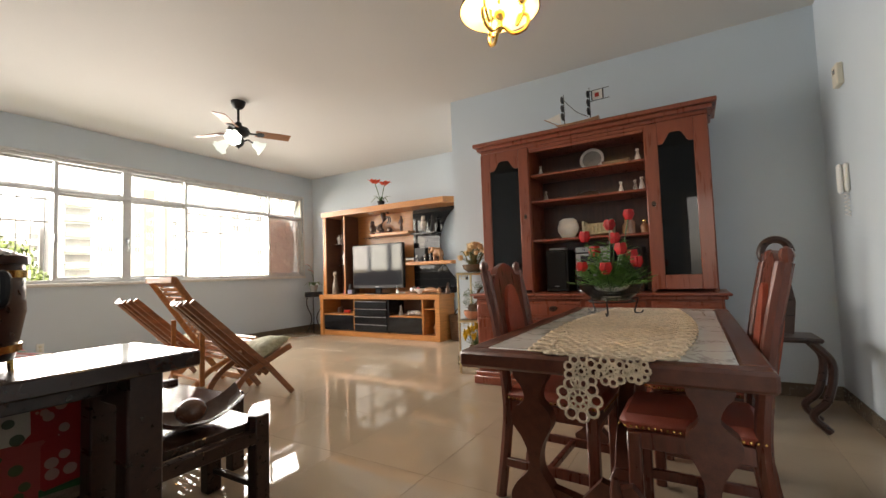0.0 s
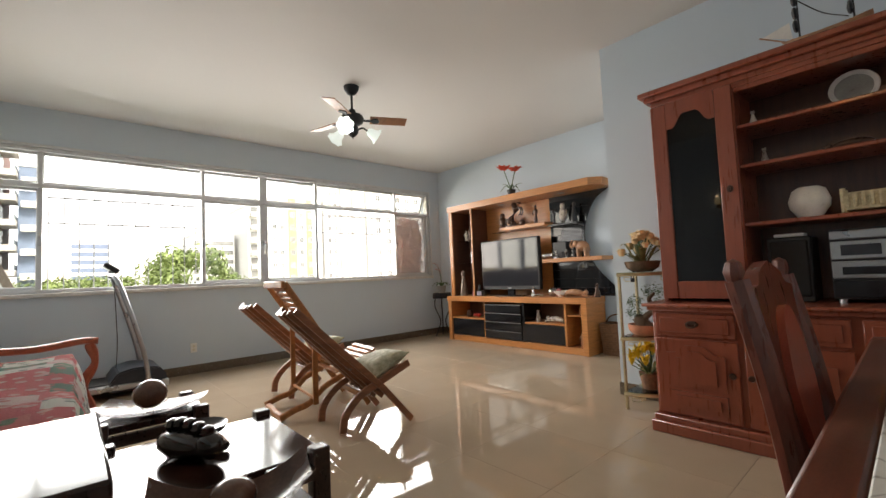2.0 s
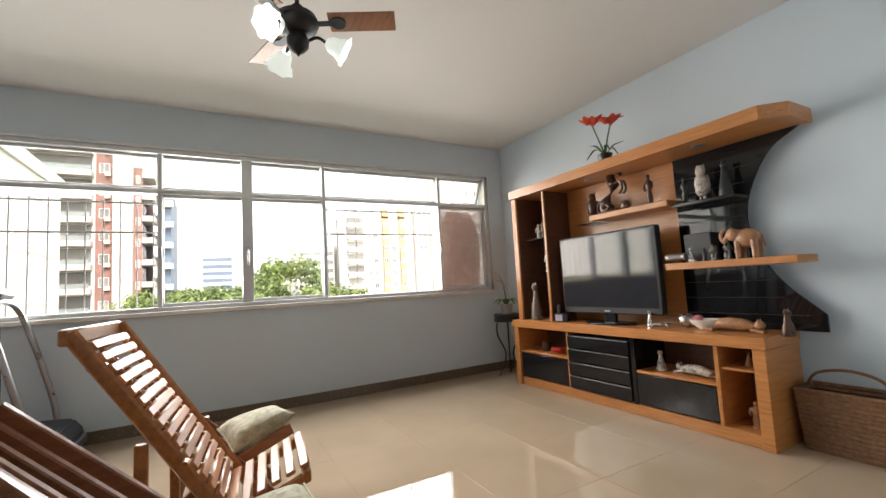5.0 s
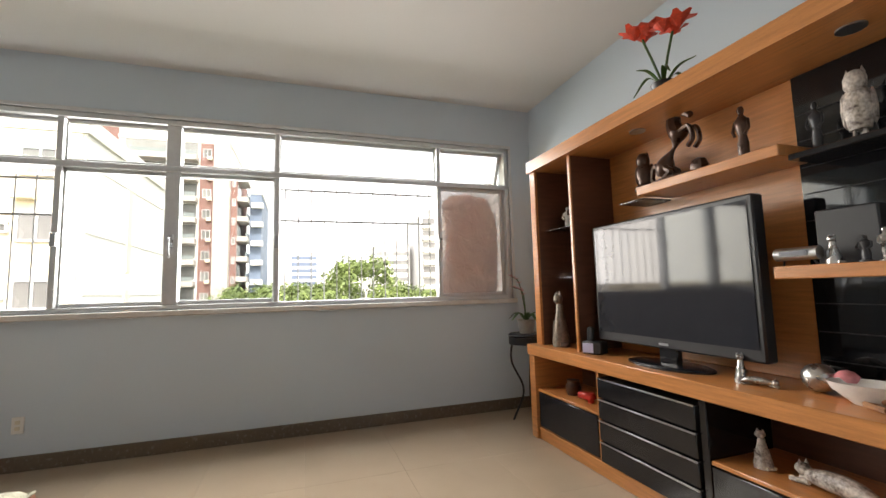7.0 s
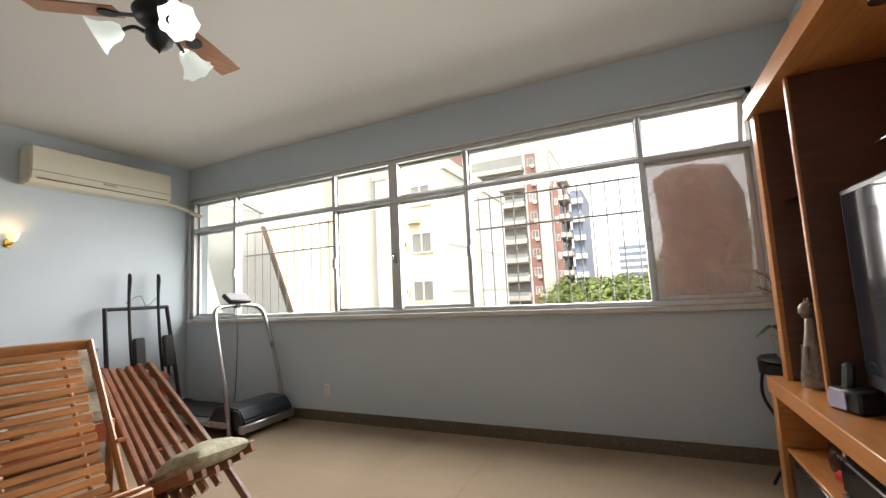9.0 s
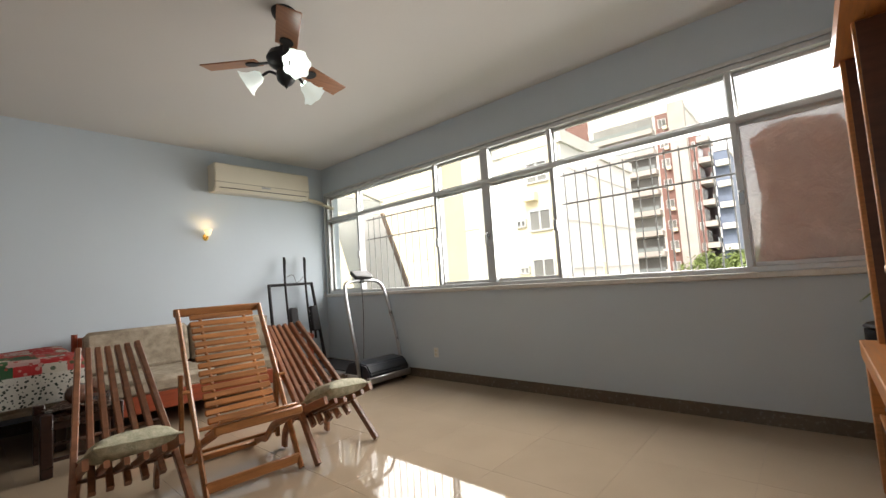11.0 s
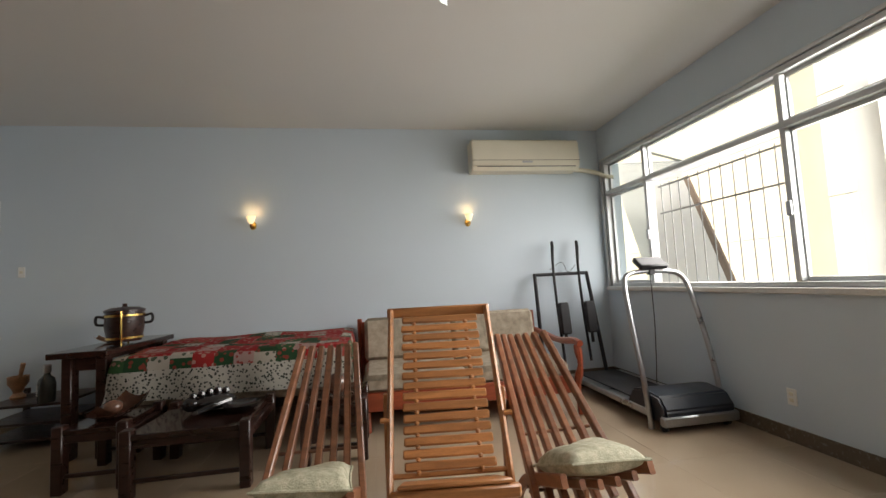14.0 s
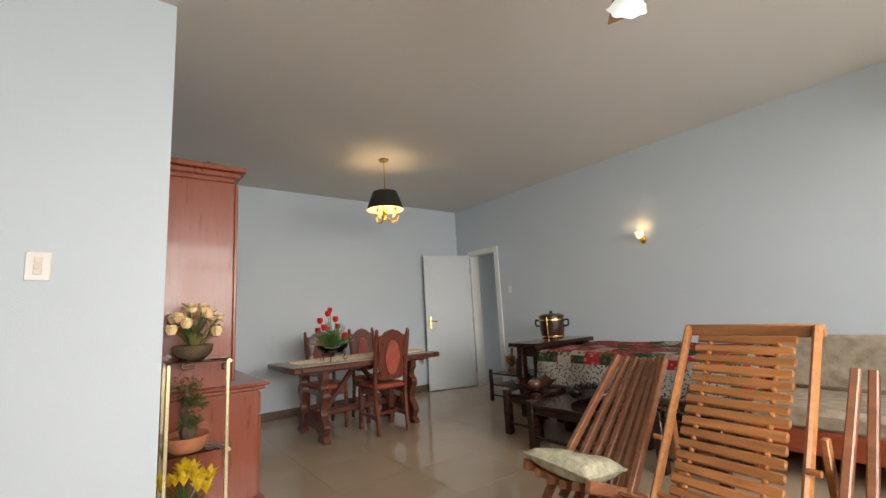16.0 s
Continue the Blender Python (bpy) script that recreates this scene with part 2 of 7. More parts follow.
M_DARK = mat("dark_stained_wood", (0.032, 0.013, 0.009), 0.3, var=0.4, scale=5, fine=60, stretch=(1, 8, 8), bump=0.02, coat=0.06)
M_CHAIRW = mat("brown_hardwood", (0.235, 0.095, 0.045), 0.35, var=0.3, scale=4, fine=60, stretch=(1, 1, 10), bump=0.02, coat=0.2, rand=0.25)
M_LEATHER = mat("red_brown_leather", (0.34, 0.07, 0.04), 0.4, var=0.25, scale=9, bump=0.1, fine=220)
M_STEEL = mat("brushed_steel", (0.45, 0.46, 0.47), 0.3, 1.0, var=0.1, bump=0.0)
M_BRASS = mat("polished_brass", (0.75, 0.5, 0.16), 0.22, 1.0, var=0.1, bump=0.0)
M_IRON = mat("black_iron", (0.02, 0.02, 0.022), 0.45, 0.5, var=0.2, bump=0.02)


def floor_material():
    """Polished granite: clouds, speckle and dark grains, in world coordinates so that every tile differs."""
    m = mat("polished_granite", (0.41, 0.315, 0.222), 0.03, var=0.09, scale=1.6, bump=0.0, fine=150, rvar=0.012, second=(0.445, 0.345, 0.246), rand=0.03)
    nt = m.node_tree
    geo = nt.nodes.new("ShaderNodeNewGeometry")
    for node in nt.nodes:
        if node.type == "MAPPING":
            nt.links.new(geo.outputs["Position"], node.inputs[0])
    return m


M_FLOOR = floor_material()
M_GROUT = mat("joint_grout", (0.36, 0.28, 0.20), 0.6, var=0.1)
M_CREAM = mat("cream_enamel", (0.74, 0.66, 0.48), 0.4, var=0.05, scale=3)


def plastic_sheet():
    m = mat("crumpled_plastic", (0.62, 0.60, 0.58), 0.25, var=0.08, scale=6, bump=0.0)
    nt = m.node_tree
    p = nt.nodes["Principled BSDF"]
    p.inputs["Alpha"].default_value = 0.66
    v = nt.nodes.new("ShaderNodeTexNoise")
    v.inputs["Scale"].default_value, v.inputs["Detail"].default_value, v.inputs["Distortion"].default_value = 5.0, 3.0, 1.5
    b = nt.nodes.new("ShaderNodeBump")
    b.inputs["Strength"].default_value, b.inputs["Distance"].default_value = 0.8, 0.05
    tc = nt.nodes.new("ShaderNodeTexCoord")
    nt.links.new(tc.outputs["Object"], v.inputs["Vector"])
    nt.links.new(v.outputs[0], b.inputs["Height"])
    nt.links.new(b.outputs[0], p.inputs["Normal"])
    return m


M_PLASTIC = plastic_sheet()
M_CONC = mat("pale_render", (0.66, 0.64, 0.60), 0.8, var=0.1, scale=0.7, bump=0.03, fine=12)
M_CREAMW = mat("cream_render", (0.74, 0.66, 0.48), 0.8, var=0.08, scale=0.5, bump=0.03, fine=12)
M_WHITEW = mat("white_render", (0.74, 0.73, 0.70), 0.8, var=0.07, scale=0.6, bump=0.03, fine=12)
M_BRICKR = mat("red_cladding", (0.22, 0.115, 0.095), 0.7, var=0.2, scale=1.5, bump=0.03, fine=10)
M_BLUEW = mat("blue_cladding", (0.13, 0.17, 0.24), 0.6, var=0.15, scale=1.0)
M_OCHRE = mat("ochre_cladding", (0.45, 0.31, 0.17), 0.75, var=0.15, scale=0.8)
M_WGLASS = mat("dark_window_glass", (0.20, 0.20, 0.19), 0.25, var=0.3, scale=0.4, bump=0.0, rand=0.4)
M_LEAF = mat("tree_leaves", (0.085, 0.14, 0.03), 0.6, var=0.5, scale=0.6, second=(0.20, 0.27, 0.07), bump=0.0)
M_FIN = mat("grey_beige_concrete", (0.42, 0.39, 0.36), 0.8, var=0.12, scale=0.5, bump=0.03, fine=8)
M_BALC = mat("grey_green_rail_glass", (0.22, 0.25, 0.25), 0.2, var=0.2, scale=0.5, bump=0.0)
M_BOARD = mat("weathered_board", (0.20, 0.15, 0.11), 0.8, var=0.3, scale=6, stretch=(1, 1, 0.3))
M_BARK = mat("bark", (0.12, 0.08, 0.05), 0.9, var=0.3)
M_STREET = mat("ground_mix", (0.14, 0.15, 0.10), 0.9, var=0.4, scale=0.05, fine=1.0, bump=0.0)
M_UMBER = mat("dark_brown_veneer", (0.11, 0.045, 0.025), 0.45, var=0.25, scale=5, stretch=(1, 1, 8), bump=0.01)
M_GLASS = glass("clear_glass", (0.90, 0.97, 0.94))
M_SCREEN = mat("screen_gloss", (0.02, 0.021, 0.027), 0.06, var=0.05, bump=0.0, rvar=0.01, spec=0.55)
M_BRONZE = mat("dark_bronze", (0.07, 0.035, 0.022), 0.3, 0.4, var=0.4, scale=20, bump=0.05)
M_SILVER = mat("antique_silver", (0.5, 0.48, 0.45), 0.28, 0.9, var=0.3, scale=25, bump=0.05)
M_PEWTER = mat("brown_pewter", (0.24, 0.20, 0.16), 0.35, 0.5, var=0.35, scale=30, bump=0.05)
M_LILAC = mat("lilac_paper", (0.46, 0.45, 0.62), 0.7, var=0.1, bump=0.0)
M_PLASTER = mat("white_porcelain", (0.75, 0.72, 0.68), 0.3, var=0.08, scale=20)
M_OWL = mat("painted_brown_white", (0.10, 0.06, 0.045), 0.5, var=0.4, scale=22, second=(0.75, 0.68, 0.6), bump=0.05)
M_ROSE = mat("pink_glaze", (0.62, 0.22, 0.24), 0.25, var=0.2, scale=20)
M_TANW = mat("tan_wood", (0.36, 0.18, 0.09), 0.4, var=0.35, scale=18, bump=0.04)
M_REDC = mat("red_lacquer", (0.45, 0.03, 0.02), 0.3, var=0.2)
M_GREEN = mat("leaf_green", (0.04, 0.10, 0.02), 0.45, var=0.4, scale=14, bump=0.0)
M_OLIVE = mat("olive_leaf", (0.16, 0.15, 0.05), 0.55, var=0.4, scale=14, bump=0.0)
M_GREENL = mat("light_leaf_green", (0.13, 0.30, 0.07), 0.5, var=0.4, scale=14, bump=0.0)
M_ORANGE = mat("orange_red_petals", (0.70, 0.07, 0.03), 0.55, var=0.25, scale=25, bump=0.0)
M_REDP = mat("red_petals", (0.55, 0.012, 0.015), 0.5, var=0.3, scale=25, bump=0.0)
M_PINK = mat("pink_petals", (0.66, 0.36, 0.40), 0.55, var=0.2, scale=25, bump=0.0)
M_YELLOW = mat("yellow_petals", (0.75, 0.52, 0.03), 0.55, var=0.2, scale=25, bump=0.0)
M_STRAW = mat("straw_petals", (0.76, 0.56, 0.30), 0.6, var=0.25, scale=25, bump=0.0)
M_GREYG = mat("grey_glaze", (0.30, 0.29, 0.27), 0.3, var=0.2, scale=15)
M_TERRA = mat("terracotta", (0.42, 0.16, 0.08), 0.6, var=0.25, scale=14, bump=0.04)
M_WICKER = mat("brown_wicker", (0.20, 0.10, 0.05), 0.7, var=0.35, scale=40, bump=0.15)
M_IVORY = mat("ivory_plastic", (0.70, 0.66, 0.54), 0.4, var=0.04, scale=4, bump=0.0)
M_MARBLE = marble("white_marble", (0.62, 0.61, 0.58), 0.12, var=0.12, scale=3.5, fine=30, bump=0.0, rvar=0.04)
M_CROCHET = mat("ecru_crochet", (0.72, 0.58, 0.43), 0.9, var=0.2, scale=60, bump=0.3, fine=300)
M_STRAWC = mat("sand_upholstery", (0.34, 0.27, 0.19), 0.85, var=0.42, scale=14, bump=0.12, fine=220, second=(0.44, 0.37, 0.28))
M_PILLOW = mat("green_cream_brocade", (0.34, 0.34, 0.22), 0.8, var=0.25, scale=26, bump=0.2, fine=150, second=(0.58, 0.54, 0.40))
M_REDWOOD = mat("red_stained_wood", (0.30, 0.06, 0.025), 0.32, var=0.3, scale=5, stretch=(1, 8, 8), bump=0.02, coat=0.25)
M_RUBBER = mat("belt_rubber", (0.018, 0.018, 0.02), 0.7, var=0.2, bump=0.1)
M_SHADEB = mat("dark_green_shade", (0.012, 0.014, 0.012), 0.6, var=0.2, bump=0.05)
M_SHADEI = mat("cream_shade_lining", (0.80, 0.68, 0.45), 0.7, var=0.05)
M_SMOKED = glass("smoked_glass", (0.10, 0.11, 0.11))
M_SPEAKER = mat("speaker_cloth", (0.014, 0.014, 0.015), 0.9, var=0.2, bump=0.2, fine=400)
M_OLDIV = mat("old_ivory", (0.50, 0.42, 0.26), 0.5, var=0.3, scale=40, bump=0.2)
M_BOTTLE = mat("amber_glass", (0.30, 0.20, 0.16), 0.12, var=0.2, scale=20)
M_GILT = mat("pale_gilt", (0.62, 0.52, 0.32), 0.35, 0.8, var=0.15, scale=30)
M_BROWNG = mat("brown_glaze", (0.13, 0.085, 0.055), 0.22, var=0.3, scale=12)
M_MAHOD2 = mat("dark_mahogany_polish", (0.105, 0.030, 0.016), 0.34, var=0.35, scale=5, fine=50, stretch=(6, 1, 6), bump=0.02, coat=0.08)
M_MAHOC = mat("chair_mahogany", (0.135, 0.034, 0.019), 0.3, var=0.35, scale=6, fine=60, stretch=(8, 8, 1), bump=0.02, coat=0.3)
M_BOWL = glass("bowl_glass", (0.92, 0.95, 0.94))


def quilt_material():
    """Patchwork print: red, green and white blocks, with a white sprigged border on the sides."""
    m = mat("patchwork_quilt", (0.5, 0.05, 0.05), 0.85, var=0.2, scale=20, bump=0.15, fine=120)
    nt = m.node_tree
    n, link = nt.nodes, nt.links.new
    p = n["Principled BSDF"]
    tc = n.new("ShaderNodeTexCoord")
    mp = n.new("ShaderNodeMapping")
    mp.inputs["Scale"].default_value = (1, 1, 1)
    link(tc.outputs["Object"], mp.inputs[0])
    ch = n.new("ShaderNodeTexVoronoi")
    ch.distance, ch.inputs["Scale"].default_value, ch.inputs["Randomness"].default_value = "CHEBYCHEV", 6.5, 0.25
    link(mp.outputs[0], ch.inputs["Vector"])
    ramp = n.new("ShaderNodeValToRGB")
    ramp.color_ramp.interpolation = "CONSTANT"
    cols = ((0.0, (0.50, 0.035, 0.035)), (0.28, (0.025, 0.09, 0.035)), (0.45, (0.62, 0.58, 0.50)), (0.62, (0.55, 0.10, 0.08)), (0.8, (0.05, 0.14, 0.05)), (0.92, (0.60, 0.40, 0.36)))
    e = ramp.color_ramp.elements
    e[0].position, e[0].color = 0.0, (*cols[0][1], 1)
    e[1].position, e[1].color = cols[1][0], (*cols[1][1], 1)
    for pos, c in cols[2:]:
        x = e.new(pos)
        x.color = (*c, 1)
    sep = n.new("ShaderNodeSeparateColor")
    link(ch.outputs["Color"], sep.inputs[0])
    link(sep.outputs[0], ramp.inputs[0])
    # printed leaves over the blocks
    lv = n.new("ShaderNodeTexVoronoi")
    lv.inputs["Scale"].default_value = 21
    link(tc.outputs["Object"], lv.inputs["Vector"])
    lt = n.new("ShaderNodeMath")
    lt.operation, lt.inputs[1].default_value = "LESS_THAN", 0.34
    link(lv.outputs["Distance"], lt.inputs[0])
    top = n.new("ShaderNodeMix")
    top.data_type = "RGBA"
    print_ramp = n.new("ShaderNodeValToRGB")
    print_ramp.color_ramp.interpolation = "CONSTANT"
    prints = ((0.0, (0.60, 0.36, 0.30)), (0.28, (0.42, 0.07, 0.05)), (0.45, (0.03, 0.07, 0.03)), (0.62, (0.05, 0.13, 0.05)), (0.8, (0.58, 0.30, 0.26)), (0.92, (0.45, 0.05, 0.04)))
    pe = print_ramp.color_ramp.elements
    pe[0].position, pe[0].color = 0.0, (*prints[0][1], 1)
    pe[1].position, pe[1].color = prints[1][0], (*prints[1][1], 1)
    for pos, c in prints[2:]:
        x = pe.new(pos)
        x.color = (*c, 1)
    link(sep.outputs[0], print_ramp.inputs[0])
    half = n.new("ShaderNodeMath")
    half.operation, half.inputs[1].default_value = "MULTIPLY", 0.85
    link(lt.outputs[0], half.inputs[0])
    link(half.outputs[0], top.inputs[0])
    link(ramp.outputs[0], top.inputs[6])
    link(print_ramp.outputs[0], top.inputs[7])
    # border: white with dark sprigs, below the top's edge
    sp = n.new("ShaderNodeTexVoronoi")
    sp.inputs["Scale"].default_value = 44
    link(tc.outputs["Object"], sp.inputs["Vector"])
    sl = n.new("ShaderNodeMath")
    sl.operation, sl.inputs[1].default_value = "LESS_THAN", 0.36
    link(sp.outputs["Distance"], sl.inputs[0])
    side = n.new("ShaderNodeMix")
    side.data_type = "RGBA"
    side.inputs[6].default_value, side.inputs[7].default_value = (0.66, 0.64, 0.57, 1), (0.04, 0.05, 0.035, 1)
    link(sl.outputs[0], side.inputs[0])
    xyz = n.new("ShaderNodeSeparateXYZ")
    link(tc.outputs["Object"], xyz.inputs[0])
    low = n.new("ShaderNodeMath")
    low.operation, low.inputs[1].default_value = "LESS_THAN", 0.625
    link(xyz.outputs[2], low.inputs[0])
    fr = n.new("ShaderNodeMath")
    fr.operation, fr.inputs[1].default_value = "GREATER_THAN", 0.77
    link(xyz.outputs[1], fr.inputs[0])
    both = n.new("ShaderNodeMath")
    both.operation = "MULTIPLY"
    link(low.outputs[0], both.inputs[0])
    link(fr.outputs[0], both.inputs[1])
    out = n.new("ShaderNodeMix")
    out.data_type = "RGBA"
    link(both.outputs[0], out.inputs[0])
    link(top.outputs[2], out.inputs[6])
    link(side.outputs[2], out.inputs[7])
    link(out.outputs[2], p.inputs["Base Color"])
    return m


M_QUILT = quilt_material()
M_FANW = mat("fan_blade_wood", (0.30, 0.13, 0.06), 0.35, var=0.25, scale=6, stretch=(1, 10, 1), bump=0.01)
M_FROST = glow("frosted_lit_glass", (0.80, 0.92, 0.90), 0.13)
M_BULB = glow("cool_bulb", (0.95, 1.0, 1.0), 4)
M_BULBW = glow("warm_bulb", (1.0, 0.78, 0.42), 8)
M_SCONCE = glow("warm_lit_glass", (1.0, 0.80, 0.48), 0.3)
M_HONEY = mat("honey_hardwood", (0.42, 0.17, 0.055), 0.38, var=0.28, scale=5, fine=60, stretch=(1, 8, 8), bump=0.02, coat=0.15, rand=0.18)
M_DARKG = mat("dark_glossy_top", (0.026, 0.011, 0.008), 0.12, var=0.3, scale=6, fine=60, bump=0.005, coat=0.1, rvar=0.04)
M_BOWLW = mat("polished_brown_wood", (0.12, 0.055, 0.035), 0.25, var=0.3, scale=10, bump=0.01, coat=0.3)
M_BLACKP = mat("polished_ebony", (0.012, 0.010, 0.010), 0.18, var=0.2, bump=0.0, coat=0.4)
M_BOTTLED = mat("dark_bottle_glass", (0.05, 0.055, 0.05), 0.08, var=0.2, bump=0.0)
M_RUBBERH = mat("blue_black_plastic", (0.018, 0.024, 0.035), 0.35, var=0.2, bump=0.03)
M_IVORYW = mat("white_plastic", (0.78, 0.78, 0.75), 0.35, var=0.03, scale=4, bump=0.0)


def thin_cloth(name, color, through_color, share):
    m = mat(name, color, 0.7, var=0.12, scale=2, bump=0.1, fine=14)
    n, link = m.node_tree.nodes, m.node_tree.links.new
    tr = n.new("ShaderNodeBsdfTranslucent")
    tr.inputs["Color"].default_value = (*through_color, 1)
    mix = n.new("ShaderNodeMixShader")
    mix.inputs[0].default_value = share
    link(n["Principled BSDF"].outputs[0], mix.inputs[1])
    link(tr.outputs[0], mix.inputs[2])
    link(mix.outputs[0], n["Material Output"].inputs["Surface"])
    return m


M_TARP = thin_cloth("thin_tarpaulin", (0.70, 0.71, 0.70), (0.85, 0.86, 0.85), 0.6)
M_KRAFT = thin_cloth("brown_paper", (0.36, 0.17, 0.09), (0.46, 0.21, 0.11), 0.45)


def thin_glass():
    m = bpy.data.materials.new("thin_window_glass")
    m.use_nodes = True
    n, link = m.node_tree.nodes, m.node_tree.links.new
    n.remove(n["Principled BSDF"])
    clear, gloss, mix = n.new("ShaderNodeBsdfTransparent"), n.new("ShaderNodeBsdfGlossy"), n.new("ShaderNodeMixShader")
    clear.inputs["Color"].default_value = (0.95, 0.97, 0.96, 1)
    gloss.inputs["Roughness"].default_value = 0.02
    mix.inputs[0].default_value = 0.04
    link(clear.outputs[0], mix.inputs[1])
    link(gloss.outputs[0], mix.inputs[2])
    link(mix.outputs[0], n["Material Output"].inputs["Surface"])
    return m


M_PANE = thin_glass()

# ---- the room ----
XW, XE, YS, YN, YH, XJ, ZC = -6.02, 1.20, -0.27, 5.85, 4.17, -1.92, 2.91
WY0, WY1, WZ0, WZ1, WZT = -0.20, 5.60, 1.03, 2.50, 2.11
DX0, DX1, DZ = 0.27, 0.86, 2.10


def structure(name, bm, material, label, category, smooth=False):
    return solid(name, bm, material, I4, label, category, kind="structure", smooth=smooth)


floor = structure("floor", box(B(), XW - 0.25, XE + 0.2, YS - 3.2, YN + 0.2, -0.2, -0.0015), M_GROUT, "polished beige granite floor of large square tiles", "floor")
structure("ceiling", box(B(), XW - 0.25, XE + 0.2, YS - 3.2, YN + 0.2, ZC, ZC + 0.15), M_CEIL, "plain off-white painted ceiling", "ceiling")
bm = B()
box(bm, XW - 0.22, XW, YS - 0.15, YN + 0.15, -0.1, WZ0)
box(bm, XW - 0.22, XW, YS - 0.15, YN + 0.15, WZ1, ZC)
box(bm, XW - 0.22, XW, YS - 0.15, WY0, WZ0, WZ1)
box(bm, XW - 0.22, XW, WY1, YN + 0.15, WZ0, WZ1)
structure("wall_west", bm, M_WALL, "pale blue painted wall around the long window", "wall")
structure("wall_north", box(B(), XW, XJ + 0.12, YN, YN + 0.15, -0.1, ZC), M_WALL, "pale blue painted wall behind the TV unit", "wall")
structure("wall_corner", box(B(), XJ, XJ + 0.12, YH, YN, -0.1, ZC), M_WALL, "pale blue painted wall end beside the TV alcove", "wall")
structure("wall_cabinet", box(B(), XJ + 0.12, XE + 0.15, YH, YH + 0.15, -0.1, ZC), M_WALL, "pale blue painted wall behind the china cabinet", "wall")
structure("wall_east", box(B(), XE, XE + 0.15, YS - 3.2, YH, -0.1, ZC), M_WALL, "pale blue painted wall beside the dining table", "wall")
bm = B()
box(bm, XW, DX0, YS - 0.15, YS, -0.1, ZC)
box(bm, DX1, XE, YS - 0.15, YS, -0.1, ZC)
box(bm, DX0, DX1, YS - 0.15, YS, DZ, ZC)
structure("wall_south", bm, M_WALL, "pale blue painted wall with wall lamps and the passage door", "wall")
# the passage behind the door; its unseen end wall has an invented opening for light
bm = B()
box(bm, -0.35, -0.25, YS - 3.2, YS - 0.15, -0.1, ZC)
box(bm, -0.25, XE, YS - 3.2, YS - 3.1, -0.1, 0.5)
box(bm, -0.25, XE, YS - 3.2, YS - 3.1, 2.6, ZC)
box(bm, -0.25, -0.1, YS - 3.2, YS - 3.1, 0.5, 2.6)
box(bm, 1.05, XE, YS - 3.2, YS - 3.1, 0.5, 2.6)
structure("wall_passage", bm, M_WALL, "pale blue wall of the dim passage", "wall")
frame2 = thing("door_2", T(0.02, YS - 1.15, 0), "white painted door frame with dark doorway in the passage", "door frame", kind="structure")
part("jamb", box(B(), 0, 0.1, -0.02, 0.1, 0, 2.1, 0.004), M_CREAM, frame2)
part("jamb", box(B(), -0.27, -0.19, -0.02, 0.1, 0, 2.1, 0.004), M_CREAM, frame2)
part("head", box(B(), -0.27, 0.1, -0.02, 0.1, 2.1, 2.17, 0.004), M_CREAM, frame2)

# skirting
SK = 0.10
for i, (x0, x1, y0, y1) in enumerate(((XW, XW + 0.012, YS, YN), (XW + 0.012, XJ, YN - 0.012, YN), (XJ - 0.012, XJ, YH - 0.012, YN - 0.012), (XJ, XE, YH - 0.012, YH), (XE - 0.012, XE, YS, YH - 0.012), (XW + 0.012, DX0 - 0.07, YS, YS + 0.012))):
    structure(f"baseboard_{i + 1}", box(B(), x0, x1, y0, y1, 0.0, SK, 0.003), M_BASE, "polished brown granite skirting along the wall", "baseboard")

# door leaf and casing
casing = thing("trim_1", T(0, YS, 0), "white painted casing round the passage door", "door casing", kind="structure")
part("jamb", box(B(), DX0 - 0.065, DX0 + 0.02, -0.16, 0.018, 0, DZ - 0.02, 0.004), M_WHITE, casing)
part("jamb", box(B(), DX1 - 0.02, DX1 + 0.05, -0.16, 0.018, 0, DZ - 0.02, 0.004), M_WHITE, casing)
part("head", box(B(), DX0 - 0.065, DX1 + 0.05, -0.16, 0.018, DZ - 0.02, DZ + 0.06, 0.004), M_WHITE, casing)
door = thing("door_1", T(DX1 + 0.01, YS + 0.03, 0) @ pose(0, 0, 0, 0, 0, 72), "white painted flush door standing open against the wall", "door", kind="structure")
part("leaf", box(B(), 0, 0.79, -0.018, 0.018, 0.01, DZ, 0.003), M_DOOR, door)
for side in (1,):
    plate = part("door_handle", box(B(), 0.70, 0.735, 0.0185, 0.024, 0.93, 1.13, 0.002), M_BRASS, door, "brass lever handle on a long plate")
    bm = tube(B(), sweep([(0.718, 0.024, 1.06), (0.718, 0.06, 1.06), (0.70, 0.068, 1.06), (0.62, 0.064, 1.055)]), 0.008)
    part("lever", bm, M_BRASS, plate)
for z in (0.25, 1.05, 1.85):
    part("hinge", tube(B(), [(0.0, 0.022, z - 0.04), (0.0, 0.022, z + 0.04)], 0.006), M_STEEL, door)

# the long window
FX = XW - 0.075
win = thing("window_1", T(FX, 0, 0), "long aluminium window with sliding panes, fanlights and a painted grille", "window", kind="structure")
part("window_sill", box(B(), 0.03, 0.115, WY0 - 0.03, WY1 + 0.03, WZ0 - 0.045, WZ0 - 0.002, 0.006), M_STONE_SILL, win, "pale stone sill")
fw = 0.022
